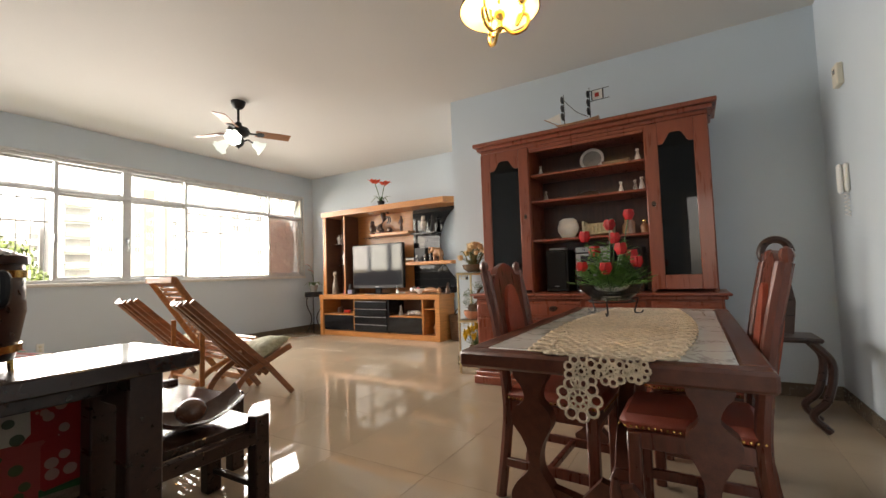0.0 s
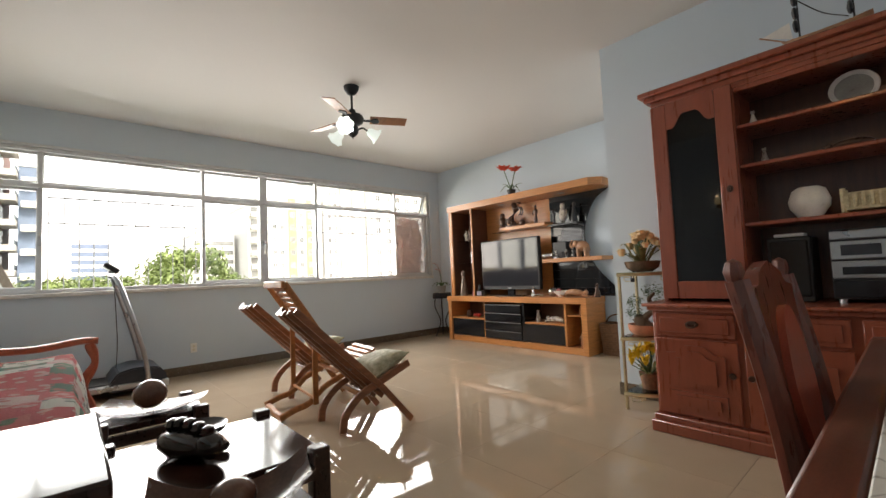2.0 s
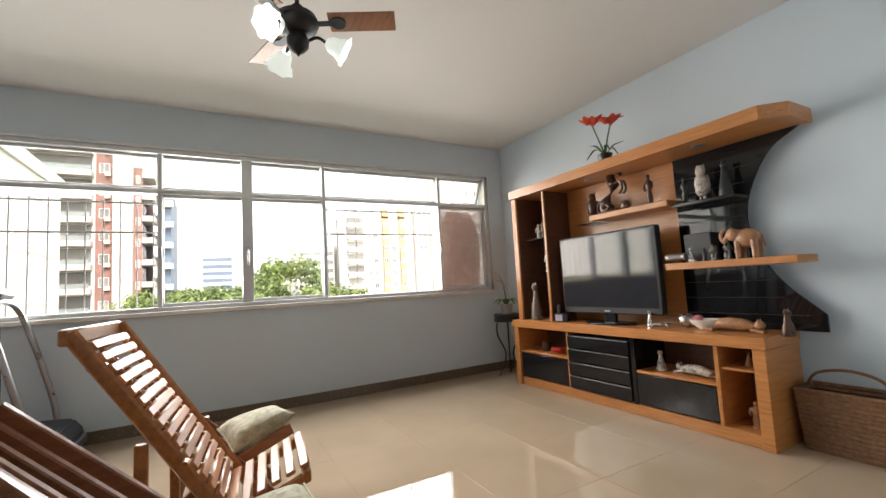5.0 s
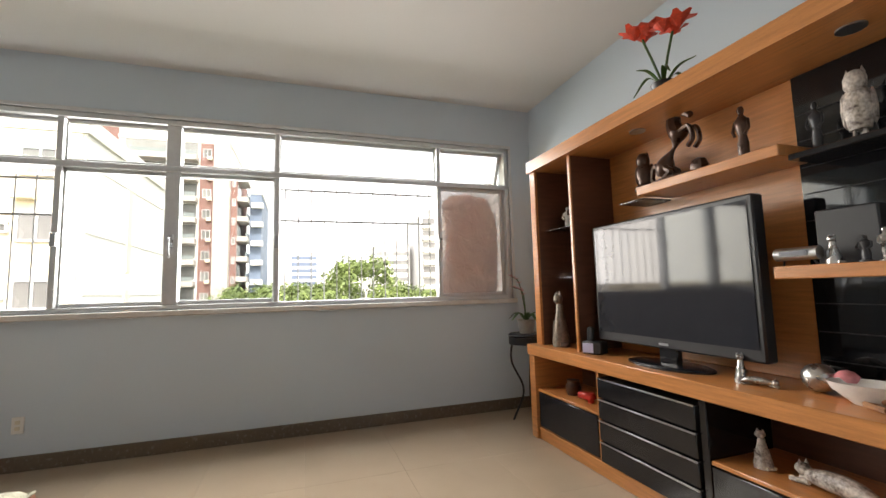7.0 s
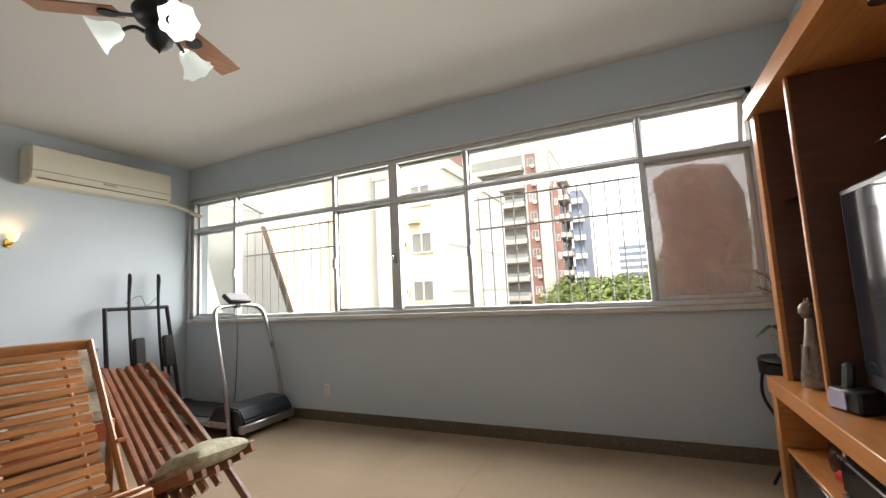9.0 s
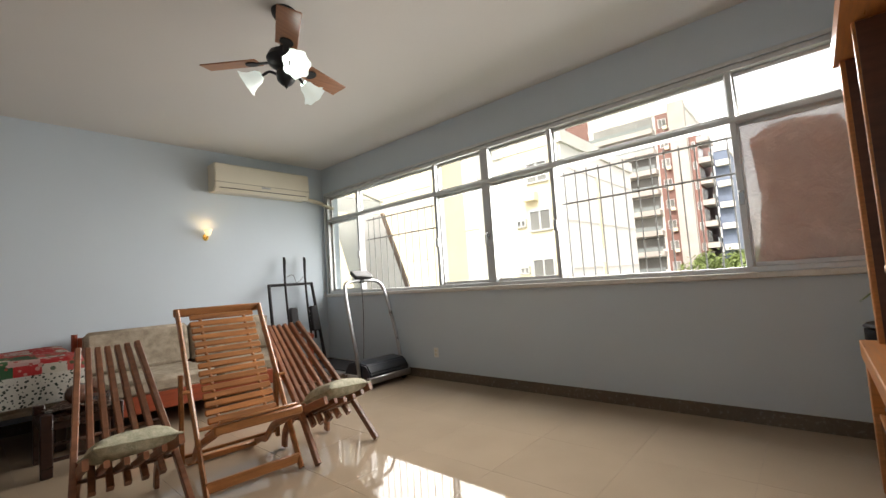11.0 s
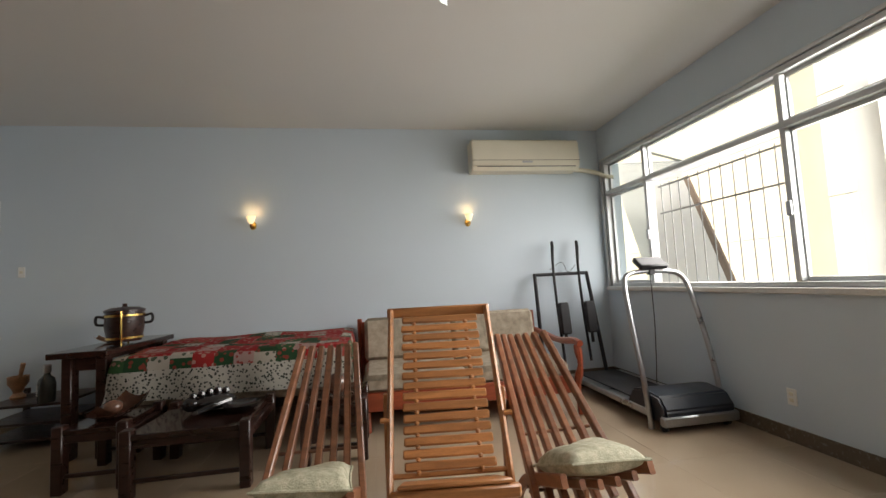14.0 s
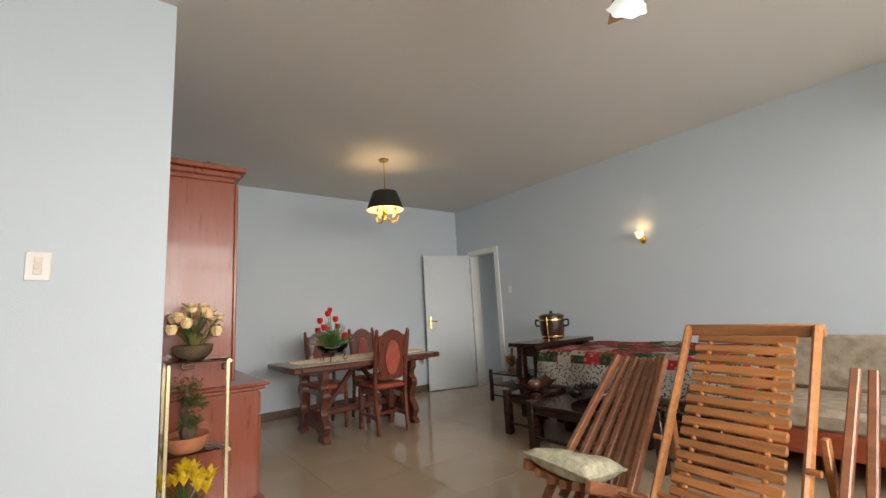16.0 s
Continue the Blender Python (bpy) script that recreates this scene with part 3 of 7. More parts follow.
for y0, y1, z0, z1 in ((WY0, WY1, WZ1 - 0.04, WZ1), (WY0, WY1, WZ0, WZ0 + 0.035), (WY0, WY0 + 0.04, WZ0, WZ1), (WY1 - 0.04, WY1, WZ0, WZ1), (WY0, WY1, WZT - 0.022, WZT + 0.022)):
    part("window_frame", box(B(), -0.035, 0.07, y0, y1, z0, z1, 0.004), M_ALU, win)
# trim proud of the wall
for y0, y1, z0, z1 in ((WY0 - 0.03, WY1 + 0.03, WZ1, WZ1 + 0.03), (WY0 - 0.03, WY0, WZ0, WZ1), (WY1, WY1 + 0.03, WZ0, WZ1)):
    part("trim", box(B(), 0.05, 0.09, y0, y1, z0, z1, 0.004), M_ALU, win)
MUL = [0.54, 2.00, 2.72, 3.47, 4.88]
for y in MUL:
    w = 0.05 if y == 2.72 else 0.02
    part("mullion", box(B(), -0.03, 0.062, y - w, y + w, WZ0 + 0.035, WZ1 - 0.04, 0.004), M_ALU, win)
    bm = box(B(), 0.062, 0.082, y - 0.018, y + 0.018, 1.50, 1.60, 0.004)
    if y == 2.72:
        tube(bm, sweep([(0.08, y, 1.58), (0.12, y, 1.55), (0.12, y, 1.46), (0.085, y, 1.42)]), 0.008)
    part("latch", bm, M_STEEL, win)
EDGE = [WY0 + 0.04] + MUL + [WY1 - 0.04]
for i in range(6):
    y0, y1 = EDGE[i], EDGE[i + 1]
    for z0, z1, up in ((WZ0 + 0.035, WZT - 0.022, False), (WZT + 0.022, WZ1 - 0.04, True)):
        wired = up is False and i == 5
        slid_open = up is False and i in (1, 4)
        sash = [(y0, y0 + 0.03, z0, z1), (y1 - 0.03, y1, z0, z1), (y0 + 0.03, y1 - 0.03, z0, z0 + 0.03), (y0 + 0.03, y1 - 0.03, z1 - 0.025, z1)]
        if not slid_open:
            bm = B()
            for s in sash:
                box(bm, -0.014, 0.014, *s, 0.003)
            tilt = T(0, 0, z1) @ pose(0, 0, 0, 0, 24, 0) @ T(0, 0, -z1) if up and i == 5 else I4
            part("sash", bm, M_ALU, win, m=tilt)
            pane = part("pane", box(B(), -0.003, 0.003, y0 + 0.028, y1 - 0.028, z0 + 0.025, z1 - 0.02), M_PLASTIC if wired else M_PANE, win, "crumpled translucent plastic sheet in place of glass" if wired else "", m=tilt)
            pane.visible_shadow = bool(wired)
for y0, y1 in ((MUL[0] + 0.02, MUL[1] - 0.02), (MUL[3] + 0.02, MUL[4] - 0.02)):
    grille = []
    n = 11 if y0 < 1 else 12
    for k in range(n + 1):
        y = y0 + 0.04 + (y1 - y0 - 0.08) * k / n
        part("grille_bar", tube(B(), [(-0.075, y, WZ0 - 0.02), (-0.075, y, WZT - 0.06)], 0.0055, 6), M_BAR, win)
    for z in (WZT - 0.09, WZT - 0.36):
        part("grille_rail", box(B(), -0.082, -0.068, y0, y1, z - 0.008, z + 0.008, 0.002), M_BAR, win)
# a plastic sheet hung in the last opening, brown paper behind it
out = [(4.93, 1.08), (5.50, 1.08), (5.53, 1.50), (5.52, 1.80), (5.43, 2.02), (5.20, 2.06), (5.08, 2.05), (4.95, 1.98), (4.98, 1.55)]
part("paper_sheet", prism(B(), out, 0.003, Matrix(((0, 1, 0, -0.075), (1, 0, 0, 0), (0, 0, 1, 0), (0, 0, 0, 1)))), M_KRAFT, win, "brown paper behind the plastic sheet")

# ---- outside the window ----
GROUND = -13.0
structure("ground", box(B(), -900, -6.4, -900, 900, GROUND - 1, GROUND), M_STREET, "city ground with streets and green plots far below", "ground")


def tower(name, label, x0, x1, y0, y1, z1, material, m=I4):
    """A block of flats from the ground up, with a parapet; returns the thing."""
    b = thing(name, m, label, "apartment building")
    bm = box(B(), x0, x1, y0, y1, GROUND, z1)
    part("wall", bm, material, b, smooth=False)
    bm = box(B(), x0 - 0.1, x1 + 0.1, y0 - 0.1, y1 + 0.1, z1, z1 + 0.5)
    part("roof", bm, M_CONC, b, smooth=False)
    return b


def windows(b, side, face, a0, a1, na, z0, z1, nz, w, h, shared={}):
    """Rows of windows on a face: side 'x' looks towards +x at x = face, side 'y' towards +y at y = face."""
    key = (side, w, h)
    if key not in shared:
        bm, gm = B(), B()
        if side == "x":
            for s in ((-w / 2, w / 2, h / 2 - 0.06, h / 2), (-w / 2, w / 2, -h / 2, -h / 2 + 0.06), (-w / 2, -w / 2 + 0.06, -h / 2, h / 2), (w / 2 - 0.06, w / 2, -h / 2, h / 2), (-0.03, 0.03, -h / 2, h / 2)):
                box(bm, 0.0, 0.07, *s)
            box(gm, 0.0, 0.03, -w / 2 + 0.06, w / 2 - 0.06, -h / 2 + 0.06, h / 2 - 0.06)
        else:
            for s in ((-w / 2, w / 2, h / 2 - 0.06, h / 2), (-w / 2, w / 2, -h / 2, -h / 2 + 0.06), (-w / 2, -w / 2 + 0.06, -h / 2, h / 2), (w / 2 - 0.06, w / 2, -h / 2, h / 2), (-0.03, 0.03, -h / 2, h / 2)):
                box(bm, s[0], s[1], 0.0, 0.07, s[2], s[3])
            box(gm, -w / 2 + 0.06, w / 2 - 0.06, 0.0, 0.03, -h / 2 + 0.06, h / 2 - 0.06)
        shared[key] = (mesh_of("window", bm, M_ALU, False), mesh_of("pane", gm, M_WGLASS, False))
    fm, pm = shared[key]
    for i in range(na):
        for k in range(nz):
            a = a0 + (a1 - a0) * (i + 0.5) / na
            z = z0 + (z1 - z0) * (k + 0.5) / nz
            at = T(face + 0.01, a, z) if side == "x" else T(a, face + 0.01, z)
            f = new("window", fm)
            f.parent, f.matrix_local = b, at
            g = new("pane", pm)
            g.parent = f


# the pale neighbours across the yard
YARD = T(-2.5, 4.2, 1.1) @ Matrix.Scale(2.4, 4) @ T(2.5, -4.2, -1.1)
nb = tower("apartment_building", "pale rendered block of flats across the yard", -25, -17, -5.1, -2.0, 5.9, M_WHITEW, YARD)
part("wall", box(B(), -17.0, -16.92, -4.5, -2.06, GROUND, 5.88), M_CREAMW, nb, "cream rendered facade", smooth=False)
windows(nb, "x", -16.91, -3.44, -2.5, 1, -7.1, 5.9, 7, 0.92, 0.82)
windows(nb, "x", -16.91, -4.02, -3.56, 1, -7.0, 4.0, 6, 0.42, 0.3)
for z in (4.04, 0.45):
    ac = part("window_air_conditioner", box(B(), -16.92, -16.6, -3.5, -3.0, z - 0.17, z + 0.17, 0.02), M_CREAM, nb)
for z in (5.0, 3.0, 1.2, -1.2):
    part("band", box(B(), -24.9, -17.2, -2.0, -1.97, z, z + 0.05), M_CONC, nb, smooth=False)
part("slot", box(B(), -20.6, -20.2, -2.0, -1.96, 2.0, 5.0), M_CREAMW, nb, smooth=False)
part("slot", box(B(), -20.6, -20.2, -2.0, -1.96, -3, 1.4), M_CREAMW, nb, smooth=False)
part("roof_slab", box(B(), -25, -18.2, -5.1, -3.4, 5.9, 6.9), M_WHITEW, nb, smooth=False)
wing = tower("apartment_building", "tall cream rendered block of flats with blank side wall", -20, -15.2, -17.0, -6.2, 14.0, M_CREAMW, YARD)
for k in range(9):
    part("storey", box(B(), -15.2, -15.1, -17.0, -6.2, GROUND + 3 * k, GROUND + 3 * k + 2.98), M_CREAMW, wing, smooth=False)
part("wall", box(B(), -20, -16.4, -6.2, -5.45, GROUND, 12.0), M_WHITEW, wing, "white recessed strip", smooth=False)
for z in (6.2, 3.1, 0.0):
    part("band", box(B(), -16.4, -16.36, -6.2, -5.45, z, z + 0.06), M_CONC, wing, smooth=False)

# the tarpaulin awning with its slanting board outside the window
awn = thing("awning", T(-7.2, 0, 0), "white tarpaulin awning with scalloped valance and slanting weathered board", "awning")
FLAT = Matrix(((0, 1, 0, 0), (1, 0, 0, 0), (0, 0, 1, 0), (0, 0, 0, 1)))
part("side_sheet", prism(B(), [(-1.74, 2.46), (-1.15, 1.02), (-0.95, 0.55), (0.46, 0.55), (0.27, 1.02), (-0.27, 2.32)], 0.004, FLAT), M_TARP, awn)
edge = [(-1.97 + 0.07 * k, 2.68 - 0.0143 * k - 0.035 * abs(math.sin(k * 0.7))) for k in range(25)]
part("valance", prism(B(), edge + [(-0.29, 2.53), (-1.97, 2.97)], 0.004, T(0.02, 0, 0) @ FLAT), M_TARP, awn, "scalloped valance")
part("board", prism(B(), [(-0.29, 2.33), (-0.22, 2.33), (0.52, 0.55), (0.42, 0.55)], 0.03, T(0.008, 0, 0) @ FLAT), M_BOARD, awn, "weathered brown board")
part("top_tube", tube(B(), [(0.0, -1.99, 2.98), (0.0, -0.27, 2.53)], 0.018, 8), M_BAR, awn)
for y, z in ((-1.95, 2.97), (-0.31, 2.54)):
    part("wall_arm", tube(B(), [(0.0, y, z), (0.97, y, z + 0.25)], 0.016, 8), M_BAR, awn)

# the red and grey tower
tw = tower("apartment_building", "tall tower of red cladding and grey concrete balconies", -86, -71, -20.8, -6.65, 23.6, M_CONC)
part("wall", box(B(), -71.0, -70.8, -10.6, -8.75, GROUND, 23.5), M_BRICKR, tw, "red clad strip", smooth=False)
part("wall", box(B(), -71.0, -70.2, -8.74, -6.62, GROUND, 24.6), M_FIN, tw, "white concrete fin", smooth=False)
part("crown", prism(B(), [(-20.8, 24.1), (-10.7, 24.1), (-10.7, 26.2), (-12.2, 26.7), (-19.4, 26.7), (-20.8, 26.2)], 9.0, Matrix(((0, 1, 0, -80), (1, 0, 0, 0), (0, 0, 1, 0), (0, 0, 0, 1)))), M_CONC, tw, smooth=False)
part("penthouse", box(B(), -86, -76, -27.0, -13.0, 23.0, 29.0), M_BRICKR, tw, "red clad penthouse", smooth=False)
part("wall", box(B(), -84, -71.6, -6.6, -5.7, GROUND, 19.6), M_BRICKR, tw, "red clad side", smooth=False)
STOREY = 3.03
shared_slab = mesh_of("balcony", box(B(), -70.98, -69.2, -20.4, -10.8, 0.0, 0.75), M_FIN, False)
# flat dark sheets stand in for the shade inside the balcony recesses
shared_gap = mesh_of("balcony_opening", box(B(), -71.0, -70.95, -20.0, -11.0, 1.05, 2.9), M_WGLASS, False)
shared_rail = mesh_of("glass_rail", box(B(), -69.4, -69.3, -20.3, -10.9, 0.75, 1.35), M_BALC, False)
side_slab = mesh_of("balcony", box(B(), -76.0, -71.4, -5.7, -4.25, 0.0, 0.75), M_FIN, False)
side_rail = mesh_of("glass_rail", box(B(), -75.8, -71.45, -4.4, -4.3, 0.75, 1.4), M_BALC, False)
side_gap = mesh_of("balcony_opening", box(B(), -75.6, -71.7, -5.7, -5.65, 0.8, 2.6), M_WGLASS, False)
for k in range(12):
    z = 20.6 - STOREY * k
    for slab_mesh, extra, dz in ((shared_slab, (shared_gap, shared_rail), 0.0), (side_slab, (side_gap, side_rail), -2.4)):
        slab = new("balcony", slab_mesh)
        slab.parent, slab.matrix_local = tw, T(0, 0, z + dz)
        for me in extra:
            piece = new(me.name.split(".")[0], me)
            piece.parent = slab
    part("window_air_conditioner", box(B(), -70.75, -70.3, -9.6, -9.0, z + 0.4, z + 0.9, 0.02), M_CREAM, tw, smooth=False)
windows(tw, "x", -70.79, -10.4, -8.95, 1, -12.8, 23.6, 12, 1.1, 1.3)
windows(tw, "x", -71.59, -6.5, -5.8, 1, -12.8, 19.4, 11, 0.5, 1.1)
bl = tower("apartment_building", "slim blue clad tower beyond the red one", -88, -74, -4.2, -2.5, 16.9, M_BLUEW)
for k in range(10):
    part("balcony", box(B(), -73.98, -73.0, -3.9, -2.2, 14.6 - 3.0 * k, 15.4 - 3.0 * k), M_CONC, bl, smooth=False)

# pale towers beyond the trees
yt = tower("apartment_building", "pale tower with balconies and an ochre strip", -118, -103, 31.6, 49.8, 19.0, M_WHITEW)
part("wall", box(B(), -118, -103.2, 35.0, 49.8, 19.5, 22.0), M_WHITEW, yt, smooth=False)
for k in range(10):
    z = 16.4 - 3.03 * k
    part("balcony", box(B(), -102.98, -101.6, 32.0, 36.4, z, z + 1.0), M_CONC, yt, smooth=False)
    # thin dark sheet in place of the recess's shade
    part("balcony_opening", box(B(), -103.0, -102.95, 32.2, 36.2, z + 1.05, z + 2.6), M_WGLASS, yt, smooth=False)
windows(yt, "x", -102.98, 36.8, 40.4, 2, -12.2, 19.0, 10, 1.0, 1.2)
for y in (41.0, 45.6):
    part("wall", box(B(), -103, -102.9, y, y + 2.2, GROUND, 21.6), M_OCHRE, yt, "ochre strip", smooth=False)
    windows(yt, "x", -102.88, y + 0.2, y + 2.0, 1, -12.2, 19.0, 10, 1.2, 1.3)
windows(yt, "x", -102.98, 43.3, 45.5, 1, -12.2, 19.0, 10, 1.1, 1.3)
wt = tower("apartment_building", "white tower with rows of windows and tall fins", -120, -103, 50.6, 84, 29.0, M_WHITEW)
for y, w, h in ((55.0, 1.3, 31.5), (58.6, 1.6, 32.5), (63.0, 1.0, 31.0)):
    part("fin", box(B(), -103, -101.8, y, y + w, GROUND, h), M_CONC, wt, smooth=False)
windows(wt, "x", -102.98, 51.2, 54.6, 2, -12.0, 28.5, 13, 1.0, 1.2)
windows(wt, "x", -102.98, 65.5, 83.0, 5, -12.0, 28.5, 13, 1.7, 1.7)
mb = tower("apartment_building", "white slab of flats with banded windows behind the trees", -122, -110, 21.5, 30.5, 12.3, M_WHITEW)
for k in range(10):
    part("band", box(B(), -110, -109.9, 21.8, 30.2, 10.2 - 2.2 * k, 11.2 - 2.2 * k), M_WGLASS, mb, smooth=False)
part("penthouse", box(B(), -118, -111, 23.5, 28.5, 12.5, 14.4), M_CONC, mb, smooth=False)
fb = tower("apartment_building", "far pale bluish office tower above the trees", -136, -126, 0.5, 8.0, 12.0, M_WHITEW)
for k in range(10):
    part("band", box(B(), -126, -125.9, 0.8, 7.6, 10.4 - 1.8 * k, 11.4 - 1.8 * k), M_BLUEW, fb, smooth=False)
random.seed(11)
for i in range(26):
    y = -60 + 9.0 * i + random.uniform(-3, 3)
    x = random.uniform(-330, -190)
    h = random.uniform(2, 11) * (-x / 220)
    w = random.uniform(9, 20)
    b = tower("apartment_building", "hazy distant pale building on the skyline", x - 12, x, y, y + w, h, random.choice((M_WHITEW, M_CONC, M_WHITEW, M_CREAMW)))
    windows(b, "x", x, y + 1, y + w - 1, 4, 0, h, max(2, int(h / 3)), 1.6, 1.4)


def tree(x, y, top, r, seed):
    rnd = random.Random(seed)
    t = thing("tree", T(x, y, GROUND), "broad leafy green street tree", "tree", "street trees")
    h = top - GROUND
    bm = tube(B(), [(0, 0, 0), (0.1, 0.05, h * 0.3), (0, 0.1, h * 0.62)], [0.4, 0.3, 0.18], 8)
    for k in range(7):
        a = k * 0.9 + rnd.random()
        q = rnd.uniform(0.45, 0.8)
        tube(bm, [(0, 0.05, h * 0.45), (q * r * 0.5 * math.cos(a), q * r * 0.5 * math.sin(a), h * 0.64), (q * r * math.cos(a), q * r * math.sin(a), h * rnd.uniform(0.72, 0.86))], [0.16, 0.1, 0.04], 6)
    part("trunk", bm, M_BARK, t)
    verts, faces = [], []
    clumps = []
    for k in range(60):
        a, e = rnd.uniform(0, 6.283), rnd.uniform(-0.35, 1.0)
        d = r * rnd.uniform(0.45, 0.98)
        clumps.append((d * math.cos(a) * math.cos(e * 0.9), d * math.sin(a) * math.cos(e * 0.9), h - r * 0.62 + r * 0.55 * math.sin(e * 1.5) + rnd.uniform(-0.3, 0.3), rnd.uniform(0.16, 0.3) * r))
    for cx, cy, cz, cr in clumps:
        for k in range(90):
            v = Vector((rnd.gauss(0, 1), rnd.gauss(0, 1), rnd.gauss(0, 0.8))).normalized() * cr * rnd.uniform(0.6, 1.05)
            p = Vector((cx, cy, cz)) + v
            n = (v.normalized() + Vector((rnd.uniform(-0.6, 0.6), rnd.uniform(-0.6, 0.6), rnd.uniform(-0.3, 0.9)))).normalized()
            a = n.orthogonal().normalized() * rnd.uniform(0.14, 0.26)
            b = n.cross(a)
            i = len(verts)
            verts += [p - a, p + b * 0.6, p + a, p - b * 0.6]
            faces.append((i, i + 1, i + 2, i + 3))
    me = bpy.data.meshes.new("crown")
    me.from_pydata(verts, [], faces)
    me.materials.append(M_LEAF)
    ob = new("crown", me)
    ob.parent = t
    return t


tree(-50, 10.3, 4.3, 5.2, 1)
tree(-44, 4.2, 1.0, 4.2, 2)
tree(-60, 18.0, 1.3, 5.0, 3)
tree(-66, -3.0, 1.8, 5.5, 4)
tree(-70, 4.0, 2.2, 5.0, 5)
tree(-58, 0.5, 0.6, 4.0, 6)

# ---- TV unit and what stands on it ----
UX0, UX1, UY, UB = -5.33, -2.87, 5.34, 5.80
unit = thing("tv_unit", T(0, 0, 0), "honey veneer TV wall unit with black drawers and curved panel", "TV unit")


def ubox(name, x0, x1, y0, y1, z0, z1, m=None, label="", c=0.004, parent=None):
    return part(name, box(B(), x0, x1, y0, y1, z0, z1, c), m or M_OAKX, parent or unit, label)


ubox("counter", UX0, UX1, UY, UB, 0.612, 0.69)
ubox("side_panel", UX0 + 0.01, UX0 + 0.085, UY + 0.01, UB, 0.0, 0.612, M_OAK)
ubox("side_panel", UX1 - 0.085, UX1 - 0.01, UY + 0.01, UB, 0.0, 0.612, M_OAK)
ubox("plinth", UX0 + 0.085, UX1 - 0.085, UY + 0.03, UB, 0.0, 0.085)
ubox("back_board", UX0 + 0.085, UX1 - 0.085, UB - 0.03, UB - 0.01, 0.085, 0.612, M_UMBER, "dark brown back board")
ubox("divider", -4.56, -4.535, UY + 0.03, UB - 0.03, 0.085, 0.612, M_OAK)
ubox("divider", -3.86, -3.82, UY + 0.03, UB - 0.03, 0.085, 0.612, M_BLACK)
ubox("divider", -3.20, -3.17, UY + 0.025, UB - 0.03, 0.085, 0.612, M_OAK)
ubox("shelf", UX0 + 0.085, -4.56, UY + 0.03, UB - 0.03, 0.345, 0.365)
ubox("drawer", UX0 + 0.095, -4.57, UY + 0.03, UY + 0.36, 0.095, 0.34, M_BLACK, "black gloss drawer front")
for k in range(4):
    z = 0.095 + k * 0.123
    d = ubox("drawer", -4.53, -3.865, UY + 0.012, UY + 0.38, z, z + 0.115, M_BLACK, "black gloss drawer front")
    ubox("drawer_strip", -4.53, -3.865, UY + 0.006, UY + 0.011, z + 0.107, z + 0.115, M_STEEL, "thin metal strip", 0.001, d)
ubox("shelf", -3.815, -3.20, UY + 0.03, UB - 0.03, 0.335, 0.355)
ubox("flap_door", -3.815, -3.205, UY + 0.03, UY + 0.055, 0.095, 0.33, M_BLACK, "black gloss flap door")
ubox("shelf", -3.165, UX1 - 0.09, UY + 0.04, UB - 0.03, 0.455, 0.472)
# upper part
ubox("side_panel", -5.28, -5.205, UY + 0.06, UB, 0.691, 2.035, M_OAK)
ubox("divider", -4.805, -4.775, UY + 0.08, UB - 0.02, 0.691, 2.035, M_OAK)
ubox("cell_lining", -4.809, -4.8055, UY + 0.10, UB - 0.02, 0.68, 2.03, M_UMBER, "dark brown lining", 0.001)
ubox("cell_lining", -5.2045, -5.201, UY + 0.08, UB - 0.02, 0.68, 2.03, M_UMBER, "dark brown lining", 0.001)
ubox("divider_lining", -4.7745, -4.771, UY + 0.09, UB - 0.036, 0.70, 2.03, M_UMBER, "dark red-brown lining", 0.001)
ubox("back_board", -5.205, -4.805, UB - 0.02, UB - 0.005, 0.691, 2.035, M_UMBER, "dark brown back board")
ubox("back_panel", -4.775, -3.58, UB - 0.035, UB - 0.01, 0.691, 2.035, M_OAK)
bm = prism(B(), [(-5.29, UB - 0.001), (-5.29, UY + 0.04), (-2.78, UY + 0.04), (-2.66, UY + 0.16), (-2.66, UB - 0.001)], 0.09, Matrix(((1, 0, 0, 0), (0, 0, 1, 0), (0, 1, 0, 2.035), (0, 0, 0, 1))))
part("top_beam", bm, M_OAKX, unit)
for x in (-4.28, -3.25):
    sp = part("spotlight", lathe(B(), [(0.045, -0.006), (0.045, 0.0), (0.03, 0.001), (0.0, 0.001)], (x, 5.55, 2.033)), M_STEEL, unit)
# the black panel with its concave edge
pts = [(-3.58, 0.691), (-2.70, 0.691), (-2.70, 0.76)]
arc = sweep([(-2.70, 0, 0.80), (-2.90, 0, 1.0), (-3.03, 0, 1.22), (-3.08, 0, 1.47), (-3.03, 0, 1.70), (-2.90, 0, 1.92), (-2.72, 0, 2.032)], 6)
pts += [(p.x, p.z) for p in arc] + [(-3.58, 2.032)]
part("curved_panel", prism(B(), pts, 0.02, T(0, UB - 0.045, 0)), M_MIRRORB, unit, "black mirror-gloss panel with a concave edge")
for k in range(10):
    z = 0.79 + k * 0.118
    xr = min(p.x for p in arc if abs(p.z - z) < 0.1)
    ubox("groove_strip", -3.57, xr - 0.01, UB - 0.052, UB - 0.0455, z, z + 0.004, M_BLACKM, "thin dark groove strip", 0.001)
ubox("shelf", -4.27, -3.50, 5.50, UB - 0.04, 1.635, 1.685)
ubox("glass_shelf", -4.46, -4.27, 5.54, UB - 0.04, 1.62, 1.628, M_GLASS, "thin glass shelf", 0.001)
ubox("shelf", -3.50, -3.05, 5.55, UB - 0.06, 1.615, 1.64, M_BLACK, "black gloss shelf")
ubox("shelf", -3.54, -2.70, 5.46, UB - 0.06, 1.135, 1.185)
